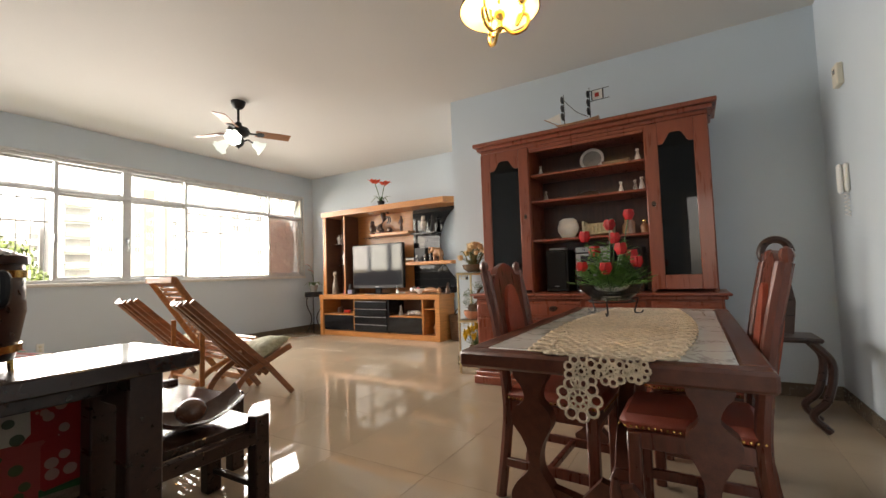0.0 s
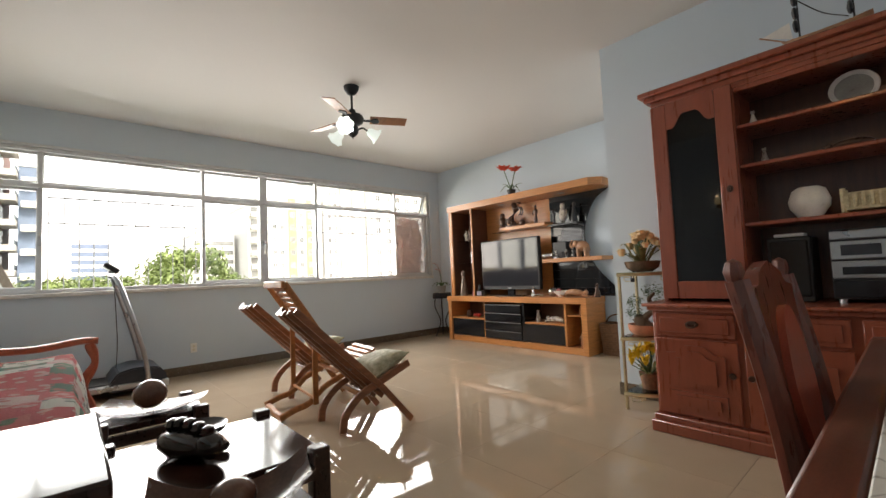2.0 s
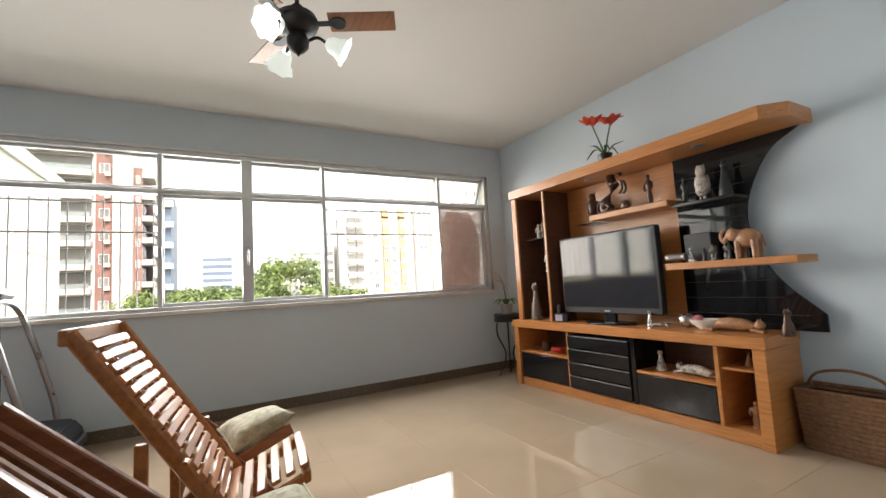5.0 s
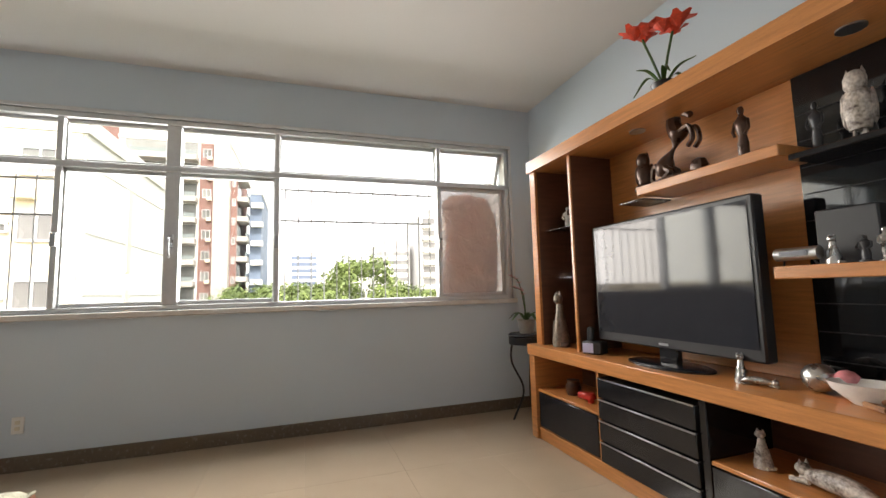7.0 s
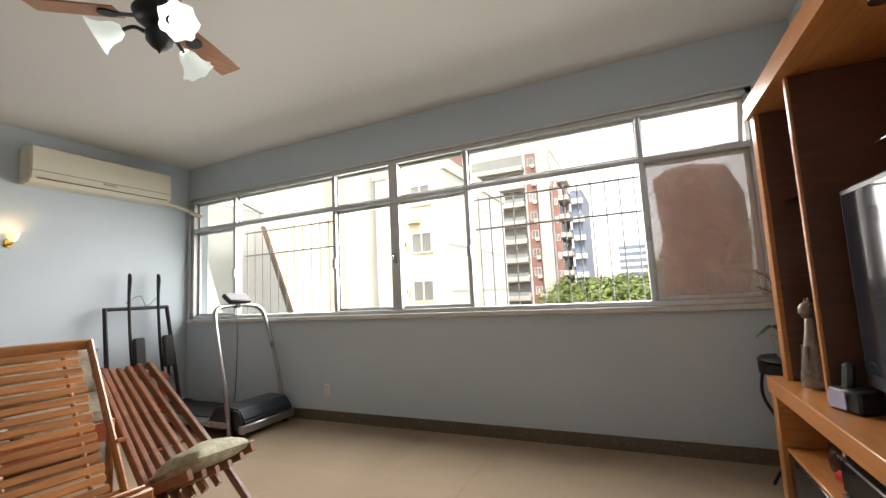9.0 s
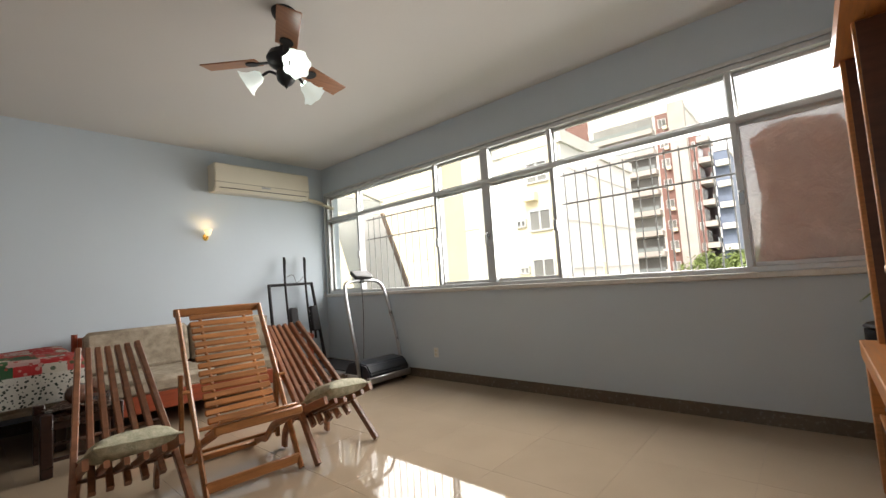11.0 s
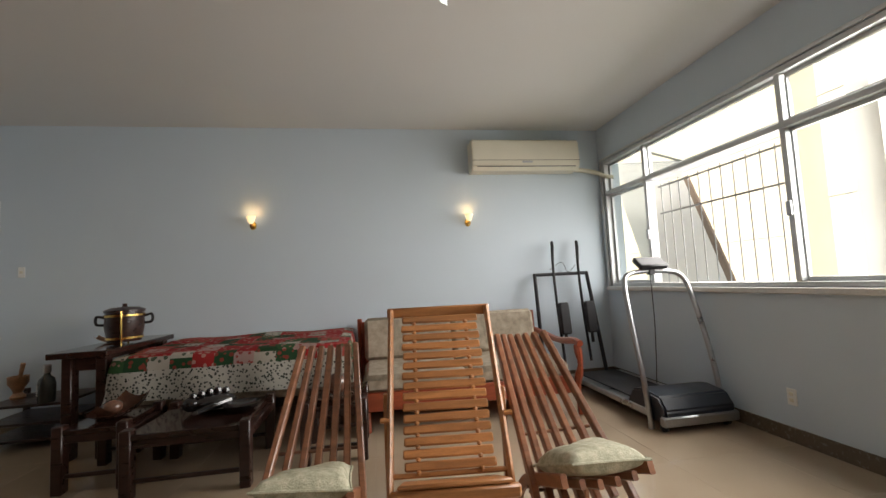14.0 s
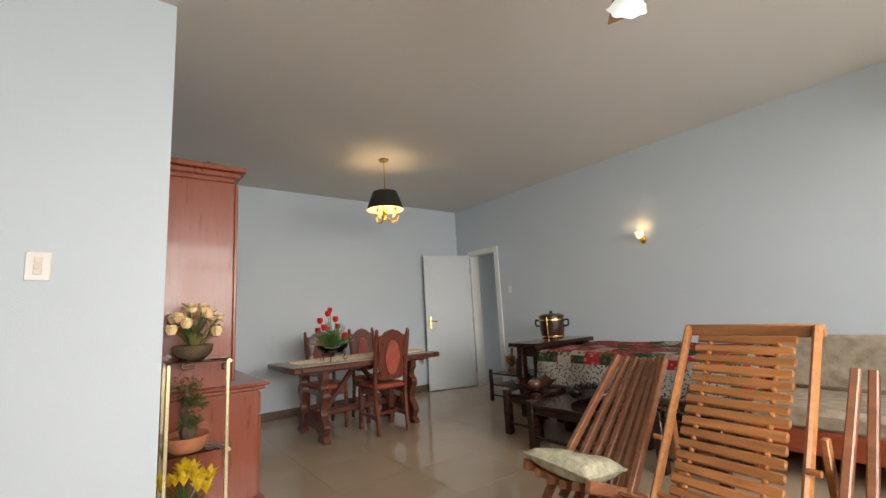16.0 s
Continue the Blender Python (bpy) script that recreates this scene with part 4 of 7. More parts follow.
for z in (1.19, 1.55):
    ubox("glass_shelf", -5.205, -4.805, UY + 0.12, UB - 0.02, z, z + 0.007, M_GLASS, "thin glass shelf", 0.001)

# television
tv = thing("television", T(-4.16, 5.53, 0.691), "flat black LCD television on a glossy black stand", "television")
part("casing", box(B(), -0.53, 0.53, -0.02, 0.05, 0.09, 0.82, 0.008), M_BLACKM, tv)
part("screen", box(B(), -0.505, 0.505, -0.024, -0.0201, 0.145, 0.795), M_SCREEN, tv, "dark glossy screen")
part("logo", box(B(), -0.03, 0.03, -0.0265, -0.0225, 0.108, 0.12), M_STEEL, tv)
part("neck", box(B(), -0.06, 0.06, 0.0, 0.04, 0.012, 0.1, 0.006), M_BLACK, tv)
part("foot", lathe(B(), [(0.0, 0), (0.26, 0), (0.26, 0.008), (0.24, 0.014), (0, 0.014)], (0, 0, 0), 28, 1.0, 0.5), M_BLACK, tv)

# small black box, clock radio, telephone
solid("game_console", box(B(), -3.46, -3.26, 5.60, 5.72, 1.186, 1.40, 0.006), M_BLACKM, I4, "black upright electronics box on the shelf", "console")
cl = thing("clock_radio", T(-3.47, 5.50, 1.186), "small silver digital clock on feet", "clock")
part("case", tube(B(), [(-0.075, 0, 0.045), (0.075, 0, 0.045)], 0.026, 12), M_STEEL, cl)
part("display", box(B(), -0.05, 0.05, -0.0285, -0.0262, 0.036, 0.056), M_SCREEN, cl)
for x in (-0.05, 0.05):
    part("foot", tube(B(), [(x, 0.0, 0.022), (x * 1.2, 0.012, 0.0)], 0.004, 6), M_BLACKM, cl)
ph = thing("telephone", T(-4.68, 5.47, 0.691) @ pose(0, 0, 0, 0, 0, 25), "cordless telephone in its blue and white cradle", "telephone")
part("cradle", box(B(), -0.065, 0.065, -0.05, 0.05, 0, 0.08, 0.008), M_BLACKM, ph)
part("handset", box(B(), -0.055, -0.01, -0.02, 0.015, 0.06, 0.17, 0.012, pose(0, 0, 0, -8)), M_BLACKM, ph)
part("notepad", box(B(), -0.055, 0.015, -0.056, -0.051, 0.01, 0.07), M_LILAC, ph, "pale lilac notepad")


# ---- statuettes: each one plain mesh ----
def horse(bm, s=1.0):
    """A rearing horse on a wave base."""
    tube(bm, sweep([(-0.10, 0, 0.05), (-0.06, 0, 0.13), (0.0, 0, 0.20), (0.03, 0, 0.27)]), [0.03 + 0.02 * math.sin(i / 3.0) for i in range(25)], 10)
    tube(bm, sweep([(0.02, 0, 0.26), (0.0, 0, 0.33), (0.03, 0, 0.38), (0.08, 0, 0.36), (0.11, 0, 0.33)]), [0.045 - 0.0009 * i for i in range(33)], 8)
    for dy in (-0.025, 0.025):
        tube(bm, sweep([(0.03, dy, 0.25), (0.11, dy, 0.27), (0.13, dy, 0.20), (0.10, dy, 0.16)]), 0.013, 6)
        tube(bm, sweep([(-0.07, dy, 0.10), (-0.02, dy, 0.06), (-0.06, dy, 0.03), (-0.05, dy, 0.01)]), 0.018, 6)
    tube(bm, sweep([(-0.10, 0, 0.10), (-0.15, 0, 0.12), (-0.17, 0, 0.05), (-0.13, 0, 0.01)]), 0.016, 6)
    for k in range(5):
        ball(bm, (-0.0 + 0.012 * k, 0, 0.30 + 0.022 * k), 0.022, 0.012, 0.02, 6)
    ball(bm, (0.12, 0.02, 0.05), 0.05, 0.04, 0.05, 8)
    lathe(bm, [(0, 0), (0.17, 0), (0.16, 0.025), (0, 0.03)], (0, 0, 0), 14, 1.0, 0.45)
    return bm


def upright(bm, h, w=0.03):
    """A slim standing statuette."""
    lathe(bm, [(0, 0), (w * 1.25, 0), (w * 1.2, h * 0.05), (w * 0.75, h * 0.08), (w * 0.8, h * 0.3), (w * 0.6, h * 0.45), (w * 0.95, h * 0.62), (w * 1.0, h * 0.72), (w * 0.4, h * 0.8), (w * 0.35, h * 0.83)], (0, 0, 0), 12, 1, 0.75)
    ball(bm, (0, 0, h * 0.9), w * 0.5, w * 0.5, h * 0.085, 8)
    for s in (-1, 1):
        tube(bm, [(s * w * 0.95, 0, h * 0.72), (s * w * 1.2, -0.01, h * 0.55), (s * w * 0.7, -0.02, h * 0.45)], w * 0.22, 6)
    return bm


def sitting_cat(bm, h):
    w = h * 0.2
    lathe(bm, [(0, 0), (w * 1.15, 0), (w * 1.2, h * 0.1), (w * 0.9, h * 0.35), (w * 0.55, h * 0.6), (w * 0.45, h * 0.72), (w * 0.3, h * 0.78)], (0, 0, 0), 12, 0.9, 1.0)
    ball(bm, (0, -w * 0.15, h * 0.84), w * 0.62, w * 0.65, h * 0.1, 10)
    for s in (-1, 1):
        lathe(bm, [(w * 0.22, 0), (w * 0.12, h * 0.06), (0, h * 0.1)], (s * w * 0.35, -w * 0.1, h * 0.89), 6)
        tube(bm, [(s * w * 0.4, -w * 0.6, h * 0.45), (s * w * 0.4, -w * 0.85, h * 0.02)], w * 0.22, 6)
    tube(bm, sweep([(w * 0.5, w * 0.8, h * 0.05), (w * 1.3, w * 0.2, h * 0.05), (w * 1.0, -w * 0.8, h * 0.05)]), w * 0.2, 6)
    return bm


def lying_animal(bm, l):
    tube(bm, sweep([(-l * 0.5, 0, l * 0.1), (-l * 0.25, 0, l * 0.16), (0.1 * l, 0, l * 0.15), (0.3 * l, 0, l * 0.12)]), [l * (0.07 + 0.05 * math.sin(math.pi * i / 24)) for i in range(25)], 10)
    ball(bm, (l * 0.4, -l * 0.04, l * 0.16), l * 0.1, l * 0.09, l * 0.085, 10)
    for s in (-1, 1):
        lathe(bm, [(l * 0.03, 0), (0, l * 0.07)], (l * 0.4, -l * 0.04 + s * l * 0.05, l * 0.22), 6)
        tube(bm, [(l * 0.25, s * l * 0.06, l * 0.06), (l * 0.48, s * l * 0.08, l * 0.025)], l * 0.035, 6)
    tube(bm, sweep([(-l * 0.48, 0, l * 0.08), (-l * 0.6, -l * 0.1, l * 0.04), (-l * 0.4, -l * 0.18, l * 0.03)]), l * 0.03, 6)
    return bm


def elephant(bm):
    ball(bm, (0, 0, 0.16), 0.10, 0.065, 0.08, 12)
    ball(bm, (-0.11, 0, 0.20), 0.05, 0.045, 0.055, 10)
    tube(bm, sweep([(-0.14, 0, 0.20), (-0.18, 0, 0.15), (-0.20, 0, 0.20), (-0.17, 0, 0.26)]), [0.022 - 0.0005 * i for i in range(25)], 8)
    for x in (-0.06, 0.06):
        for y in (-0.035, 0.035):
            tube(bm, [(x, y, 0.14), (x, y, 0.0)], [0.028, 0.022], 8)
    for s in (-1, 1):
        ball(bm, (-0.09, s * 0.05, 0.20), 0.035, 0.012, 0.045, 8)
    tube(bm, [(0.10, 0, 0.18), (0.12, 0, 0.08)], 0.006, 5)
    return bm


def owl(bm, h=0.26):
    lathe(bm, [(0, 0.03), (0.045, 0.04), (0.062, h * 0.4), (0.055, h * 0.65), (0.04, h * 0.72)], (0, 0, 0), 12, 1, 0.85)
    ball(bm, (0, -0.008, h * 0.82), 0.05, 0.045, 0.05, 10)
    for s in (-1, 1):
        lathe(bm, [(0.014, 0), (0, 0.03)], (s * 0.03, 0, h * 0.93), 6)
        ball(bm, (s * 0.055, 0.01, h * 0.45), 0.016, 0.035, h * 0.27, 8)
        tube(bm, [(s * 0.02, -0.01, 0.05), (s * 0.02, -0.02, 0.0)], 0.009, 6)
    tube(bm, [(0, 0.03, 0.09), (0, 0.05, 0.0)], [0.03, 0.012], 6)
    return bm


def slim(bm, k, kz=1.0):
    for v in bm.verts:
        v.co.x, v.co.y, v.co.z = v.co.x * k, v.co.y * k, v.co.z * kz
    return bm


def statue(name, bm, material, x, y, z, turn, label, category="statuette"):
    return solid(name, bm, material, T(x, y, z) @ pose(0, 0, 0, 0, 0, turn), label, category)


statue("horse_statuette", horse(B()), M_BRONZE, -4.09, 5.62, 1.686, 0, "dark bronze rearing horse statuette on the veneer shelf")
statue("bird_statuette", lathe(slim(owl(B(), 0.22), 0.8), [(0, 0), (0.06, 0), (0.05, 0.03), (0, 0.04)], (0, 0, 0), 10), M_BRONZE, -4.32, 5.62, 1.686, 20, "dark bronze bird statuette on the veneer shelf")
statue("lady_statuette", upright(B(), 0.27, 0.032), M_BRONZE, -3.72, 5.62, 1.686, 0, "slim bronze figure statuette on the veneer shelf")
statue("owl_statuette", slim(owl(B(), 0.27), 0.74), M_OWL, -3.30, 5.64, 1.641, 10, "carved brown and white owl statuette on the black shelf")
statue("figure_statuette", upright(B(), 0.22, 0.024), M_BLACKM, -3.45, 5.66, 1.641, 0, "small black figure statuette on the black shelf")
statue("cat_statuette", slim(sitting_cat(B(), 0.28), 0.7), M_BLACKM, -3.15, 5.66, 1.641, 160, "black sitting cat statuette on the black shelf")
statue("cat_statuette", slim(sitting_cat(B(), 0.41), 0.66), M_PEWTER, -5.07, 5.48, 0.691, 0, "tall silver sitting cat statuette on the unit")
statue("lady_statuette", upright(B(), 0.24, 0.028), M_PLASTER, -4.93, 5.56, 1.198, 0, "white plaster lady statuette on a glass shelf")
statue("lady_statuette", upright(B(), 0.22, 0.035), M_BRONZE, -4.96, 5.56, 1.558, 0, "bronze statuette pair on the upper glass shelf")
statue("figurine", upright(B(), 0.18, 0.03), M_PLASTER, -5.08, 5.60, 1.558, 30, "pale figurine on the upper glass shelf")
statue("figurine", sitting_cat(B(), 0.14), M_ROSE, -4.86, 5.50, 0.691, 0, "pink glazed small animal figurine on the unit")
statue("elephant_statuette", slim(elephant(B()), 0.84, 0.84), M_TANW, -3.0, 5.56, 1.186, 0, "carved tan wooden elephant with raised trunk")
random.seed(3)
for k in range(6):
    x = -3.27 + 0.042 * k
    statue("figurine", upright(B(), random.uniform(0.08, 0.15), 0.018), M_SILVER if k % 2 else M_BLACKM, x, 5.52 + 0.03 * (k % 2), 1.186, 40 * k, "small pewter chess-like figurine on the lower shelf", "figurine")
statue("cat_statuette", sitting_cat(B(), 0.11), M_SILVER, -3.37, 5.53, 1.186, 0, "small silver cat on the lower shelf")
statue("cat_statuette", sitting_cat(B(), 0.13), M_SILVER, -3.74, 5.50, 0.691, 20, "small silver cat statuette on the unit top")
statue("cat_statuette", lying_animal(B(), 0.13), M_SILVER, -3.66, 5.50, 0.691, 20, "small silver crouching cat on the unit top")
statue("glass_ball", ball(B(), (0, 0, 0.055), 0.06, 0.06, 0.055, 16), M_SILVER, -3.50, 5.60, 0.691, 0, "silvered glass ball ornament on the unit top", "ornament")
statue("rose_ball", ball(B(), (0, 0, 0.05), 0.045, 0.045, 0.05, 12), M_ROSE, -3.41, 5.60, 0.691, 0, "pink glass ball ornament on the unit top", "ornament")
statue("swan_dish", lathe(B(), [(0, 0), (0.05, 0), (0.11, 0.05), (0.12, 0.075), (0.10, 0.06), (0, 0.03)], (0, 0, 0), 16, 1.0, 0.7), M_PLASTER, -3.31, 5.54, 0.691, 20, "white porcelain leaf dish on the unit top", "dish")
statue("animal_carving", lying_animal(B(), 0.34), M_TANW, -3.10, 5.52, 0.691, 0, "carved tan reclining animal on the unit top")
statue("cat_statuette", sitting_cat(B(), 0.17), M_BRONZE, -2.80, 5.48, 0.691, 160, "brown sitting cat statuette at the end of the unit top")
statue("lying_cat_figure", lying_animal(B(), 0.30), M_OWL, -3.42, 5.48, 0.356, 170, "black and white reclining cat ornament in the open cell")
statue("cat_statuette", sitting_cat(B(), 0.16), M_OWL, -3.68, 5.50, 0.356, 0, "black and white sitting cat ornament in the open cell")
statue("figurine", sitting_cat(B(), 0.10), M_TANW, -3.05, 5.50, 0.473, 0, "small tan ornament on the corner shelf")
statue("figurine", upright(B(), 0.17, 0.03), M_TANW, -3.03, 5.48, 0.087, 0, "tan ornament on the bottom of the corner cell")
statue("copper_jar", lathe(B(), [(0, 0), (0.045, 0), (0.055, 0.05), (0.04, 0.09), (0.045, 0.10), (0, 0.10)]), M_BRONZE, -4.98, 5.50, 0.366, 0, "dark metal jar in the open cell", "jar")
statue("toy_car", lathe(box(B(), -0.06, 0.06, -0.03, 0.03, 0.015, 0.06, 0.012), [(0, 0), (0.02, 0), (0.02, 0.02), (0, 0.02)], (0.03, 0, 0)), M_REDC, -4.78, 5.46, 0.366, 15, "small red toy car in the open cell", "toy")


# ---- flowers ----
def petal_flower(bm, o, r, n, rnd, lift=0.5):
    for k in range(n):
        a = 2 * math.pi * k / n + rnd.uniform(-0.2, 0.2)
        d = Vector((math.cos(a), math.sin(a), 0))
        s = Vector((-math.sin(a), math.cos(a), 0))
        p0 = Vector(o)
        p1 = p0 + d * r * 0.55 + Vector((0, 0, r * lift))
        p2 = p0 + d * r * rnd.uniform(0.9, 1.1) + Vector((0, 0, r * lift * rnd.uniform(0.9, 1.5)))
        v = [bm.verts.new(q) for q in (p0 - s * r * 0.08, p1 - s * r * 0.32, p2 - s * r * 0.12, p2 + s * r * 0.12, p1 + s * r * 0.32, p0 + s * r * 0.08)]
        bm.faces.new((v[0], v[1], v[4], v[5]))
        bm.faces.new((v[1], v[2], v[3], v[4]))


def blade_leaf(bm, pts, w):
    line = sweep(pts, 5)
    rows = []
    for i, p in enumerate(line):
        t = i / (len(line) - 1)
        d = (line[min(i + 1, len(line) - 1)] - line[max(i - 1, 0)]).normalized()
        s = d.cross(Vector((0, 0, 1)))
        s = s.normalized() if s.length > 1e-4 else Vector((1, 0, 0))
        h = w * (0.35 + 0.65 * math.sin(math.pi * min(1, t * 0.9 + 0.1)))
        rows.append((bm.verts.new(p - s * h), bm.verts.new(p - Vector((0, 0, h * 0.4))), bm.verts.new(p + s * h)))
    for a, b in zip(rows, rows[1:]):
        bm.faces.new((a[0], a[1], b[1], b[0]))
        bm.faces.new((a[1], a[2], b[2], b[1]))


def rosebud(bm, o, r, rnd):
    """A closed bloom: overlapping cupped petals."""
    ball(bm, o, r * 0.6, r * 0.6, r * 0.8, 8)
    for k in range(6):
        a = k * 1.05 + rnd.random() * 0.4
        d = Vector((math.cos(a), math.sin(a), 0))
        s = Vector((-math.sin(a), math.cos(a), 0))
        p = Vector(o)
        q = [p + d * r * 0.45 - Vector((0, 0, r * 0.8)) + s * e * r * 0.3 for e in (-1, 1)] + [p + d * r * 0.8 + s * e * r * 0.55 for e in (1, -1)] + [p + d * r * 0.7 + Vector((0, 0, r * 0.85)) + s * e * r * 0.35 for e in (-1, 1)]
        v = [bm.verts.new(x) for x in q]
        bm.faces.new((v[0], v[1], v[2], v[3]))
        bm.faces.new((v[3], v[2], v[5], v[4]))


rnd = random.Random(21)
am = thing("potted_amaryllis", T(-4.06, 5.54, 2.126) @ Matrix.Scale(0.82, 4), "potted amaryllis with two large orange-red blooms on the unit", "potted plant")
part("pot", lathe(B(), [(0, 0), (0.055, 0), (0.075, 0.10), (0.08, 0.11), (0.068, 0.11), (0.06, 0.095), (0, 0.095)]), M_BLACKM, am)
for k, (x, y, z) in enumerate(((-0.10, -0.05, 0.47), (0.10, 0.0, 0.42))):
    part("stem", tube(B(), sweep([(0, 0, 0.09), (x * 0.4, y * 0.4, 0.25), (x, y, z)]), 0.008, 6), M_GREEN, am)
    for a in range(3):
        bm = B()
        petal_flower(bm, (x + 0.05 * math.cos(a * 2.1), y + 0.05 * math.sin(a * 2.1), z), 0.10, 6, rnd, 0.55)
        part("bloom", bm, M_ORANGE, am, "orange-red trumpet bloom")
for k in range(6):
    a = k * 1.05 + 0.3
    bm = B()
    blade_leaf(bm, [(0, 0, 0.09), (0.10 * math.cos(a), 0.10 * math.sin(a), 0.19), (0.22 * math.cos(a), 0.18 * math.sin(a), 0.10 if k % 2 else 0.2)], 0.016)
    part("leaf", bm, M_GREEN, am)

# corner plant stand with an orchid
st = thing("plant_stand", T(-5.68, 5.54, 0), "round black iron plant stand with bowed legs", "plant stand")
part("top", lathe(B(), [(0, 0.70), (0.15, 0.70), (0.165, 0.715), (0.15, 0.73), (0, 0.73)]), M_IRON, st)
part("rim", lathe(B(), [(0.155, 0.64), (0.16, 0.64), (0.16, 0.70), (0.155, 0.70)]), M_IRON, st)
for k in range(3):
    a = k * 2.094 + 0.4
    c, s = math.cos(a), math.sin(a)
    part("leg", tube(B(), sweep([(0.13 * c, 0.13 * s, 0.70), (0.15 * c, 0.15 * s, 0.5), (0.05 * c, 0.05 * s, 0.25), (0.15 * c, 0.15 * s, 0.008)]), 0.009, 8), M_IRON, st)
orchid = thing("potted_orchid", T(-5.68, 5.54, 0.73), "potted pink orchid with drooping spray on the iron stand", "potted plant")
part("pot", lathe(B(), [(0, 0), (0.06, 0), (0.08, 0.12), (0.07, 0.12), (0, 0.10)]), M_GREYG, orchid)
for k in range(2):
    bm = B()
    line = sweep([(0, 0, 0.1), (0.02 * k, -0.02, 0.28), (-0.02 + 0.05 * k, -0.05, 0.45 - 0.08 * k), (-0.06 + 0.04 * k, -0.1, 0.5 - 0.1 * k)])
    tube(bm, line, 0.004, 5)
    part("stem", bm, M_GREEN, orchid)
    bm = B()
    for p in line[12::3]:
        petal_flower(bm, p, 0.035, 5, rnd, 0.3)
    part("blooms", bm, M_PINK, orchid)
for k in range(5):
    a = k * 1.25
    bm = B()
    blade_leaf(bm, [(0, 0, 0.1), (0.08 * math.cos(a), 0.08 * math.sin(a), 0.18), (0.17 * math.cos(a), 0.17 * math.sin(a), 0.12)], 0.022)
    part("leaf", bm, M_GREEN, orchid)

# basket in the alcove
bk = thing("basket", T(-2.62, 5.68, 0), "brown woven basket with an arched handle on the floor", "basket")
bm = B()
for k in range(14):
    z = 0.02 + k * 0.026
    w, d = 0.19 + 0.002 * k, 0.11 + 0.001 * k
    tube(bm, [(-w, -d, z), (w, -d, z), (w, d, z), (-w, d, z), (-w, -d, z)], 0.014, 6)
box(bm, -0.19, 0.19, -0.11, 0.11, 0.0, 0.012)
part("body", bm, M_WICKER, bk)
part("handle", tube(B(), sweep([(-0.2, 0, 0.37), (-0.14, 0, 0.45), (0, 0, 0.48), (0.14, 0, 0.45), (0.2, 0, 0.37)]), 0.009, 6), M_WICKER, bk)

# ---- china cabinet ----
HX0, HX1, HF, HU, HB = -1.40, 0.50, 3.58, 3.76, 4.16
hutch = thing("china_cabinet", I4, "tall mahogany china cabinet with arched glass doors and open shelves", "china cabinet")


def hbox(name, x0, x1, y0, y1, z0, z1, m=None, label="", c=0.005, parent=None):
    return part(name, box(B(), x0, x1, y0, y1, z0, z1, c), m or M_MAHO, parent or hutch, label)


hbox("base_moulding", HX0 - 0.03, HX1 + 0.03, HF - 0.03, HB, 0.0, 0.07)
hbox("base_moulding", HX0 - 0.015, HX1 + 0.015, HF - 0.015, HB, 0.07, 0.11)
hbox("carcass", HX0, HX1, HF + 0.02, HB, 0.11, 0.755)
hbox("waist_moulding", HX0 - 0.02, HX1 + 0.02, HF - 0.015, HB, 0.755, 0.78)
hbox("waist_moulding", HX0 - 0.045, HX1 + 0.045, HF - 0.04, HB, 0.78, 0.80, c=0.008)


def arched(w, h, rise, n=12):
    """An outline with a bell-arched head."""
    pts = [(-w / 2, 0), (w / 2, 0), (w / 2, h - rise)]
    for k in range(1, n):
        u = k / n
        x = w / 2 - w * u
        e = min(1.0, max(0.0, (min(u, 1 - u) - 0.12) / 0.25))
        e = e * e * (3 - 2 * e)
        pts.append((x, h - rise + rise * e))
    return pts + [(-w / 2, h - rise)]


n = 4
cw = (HX1 - HX0) / n
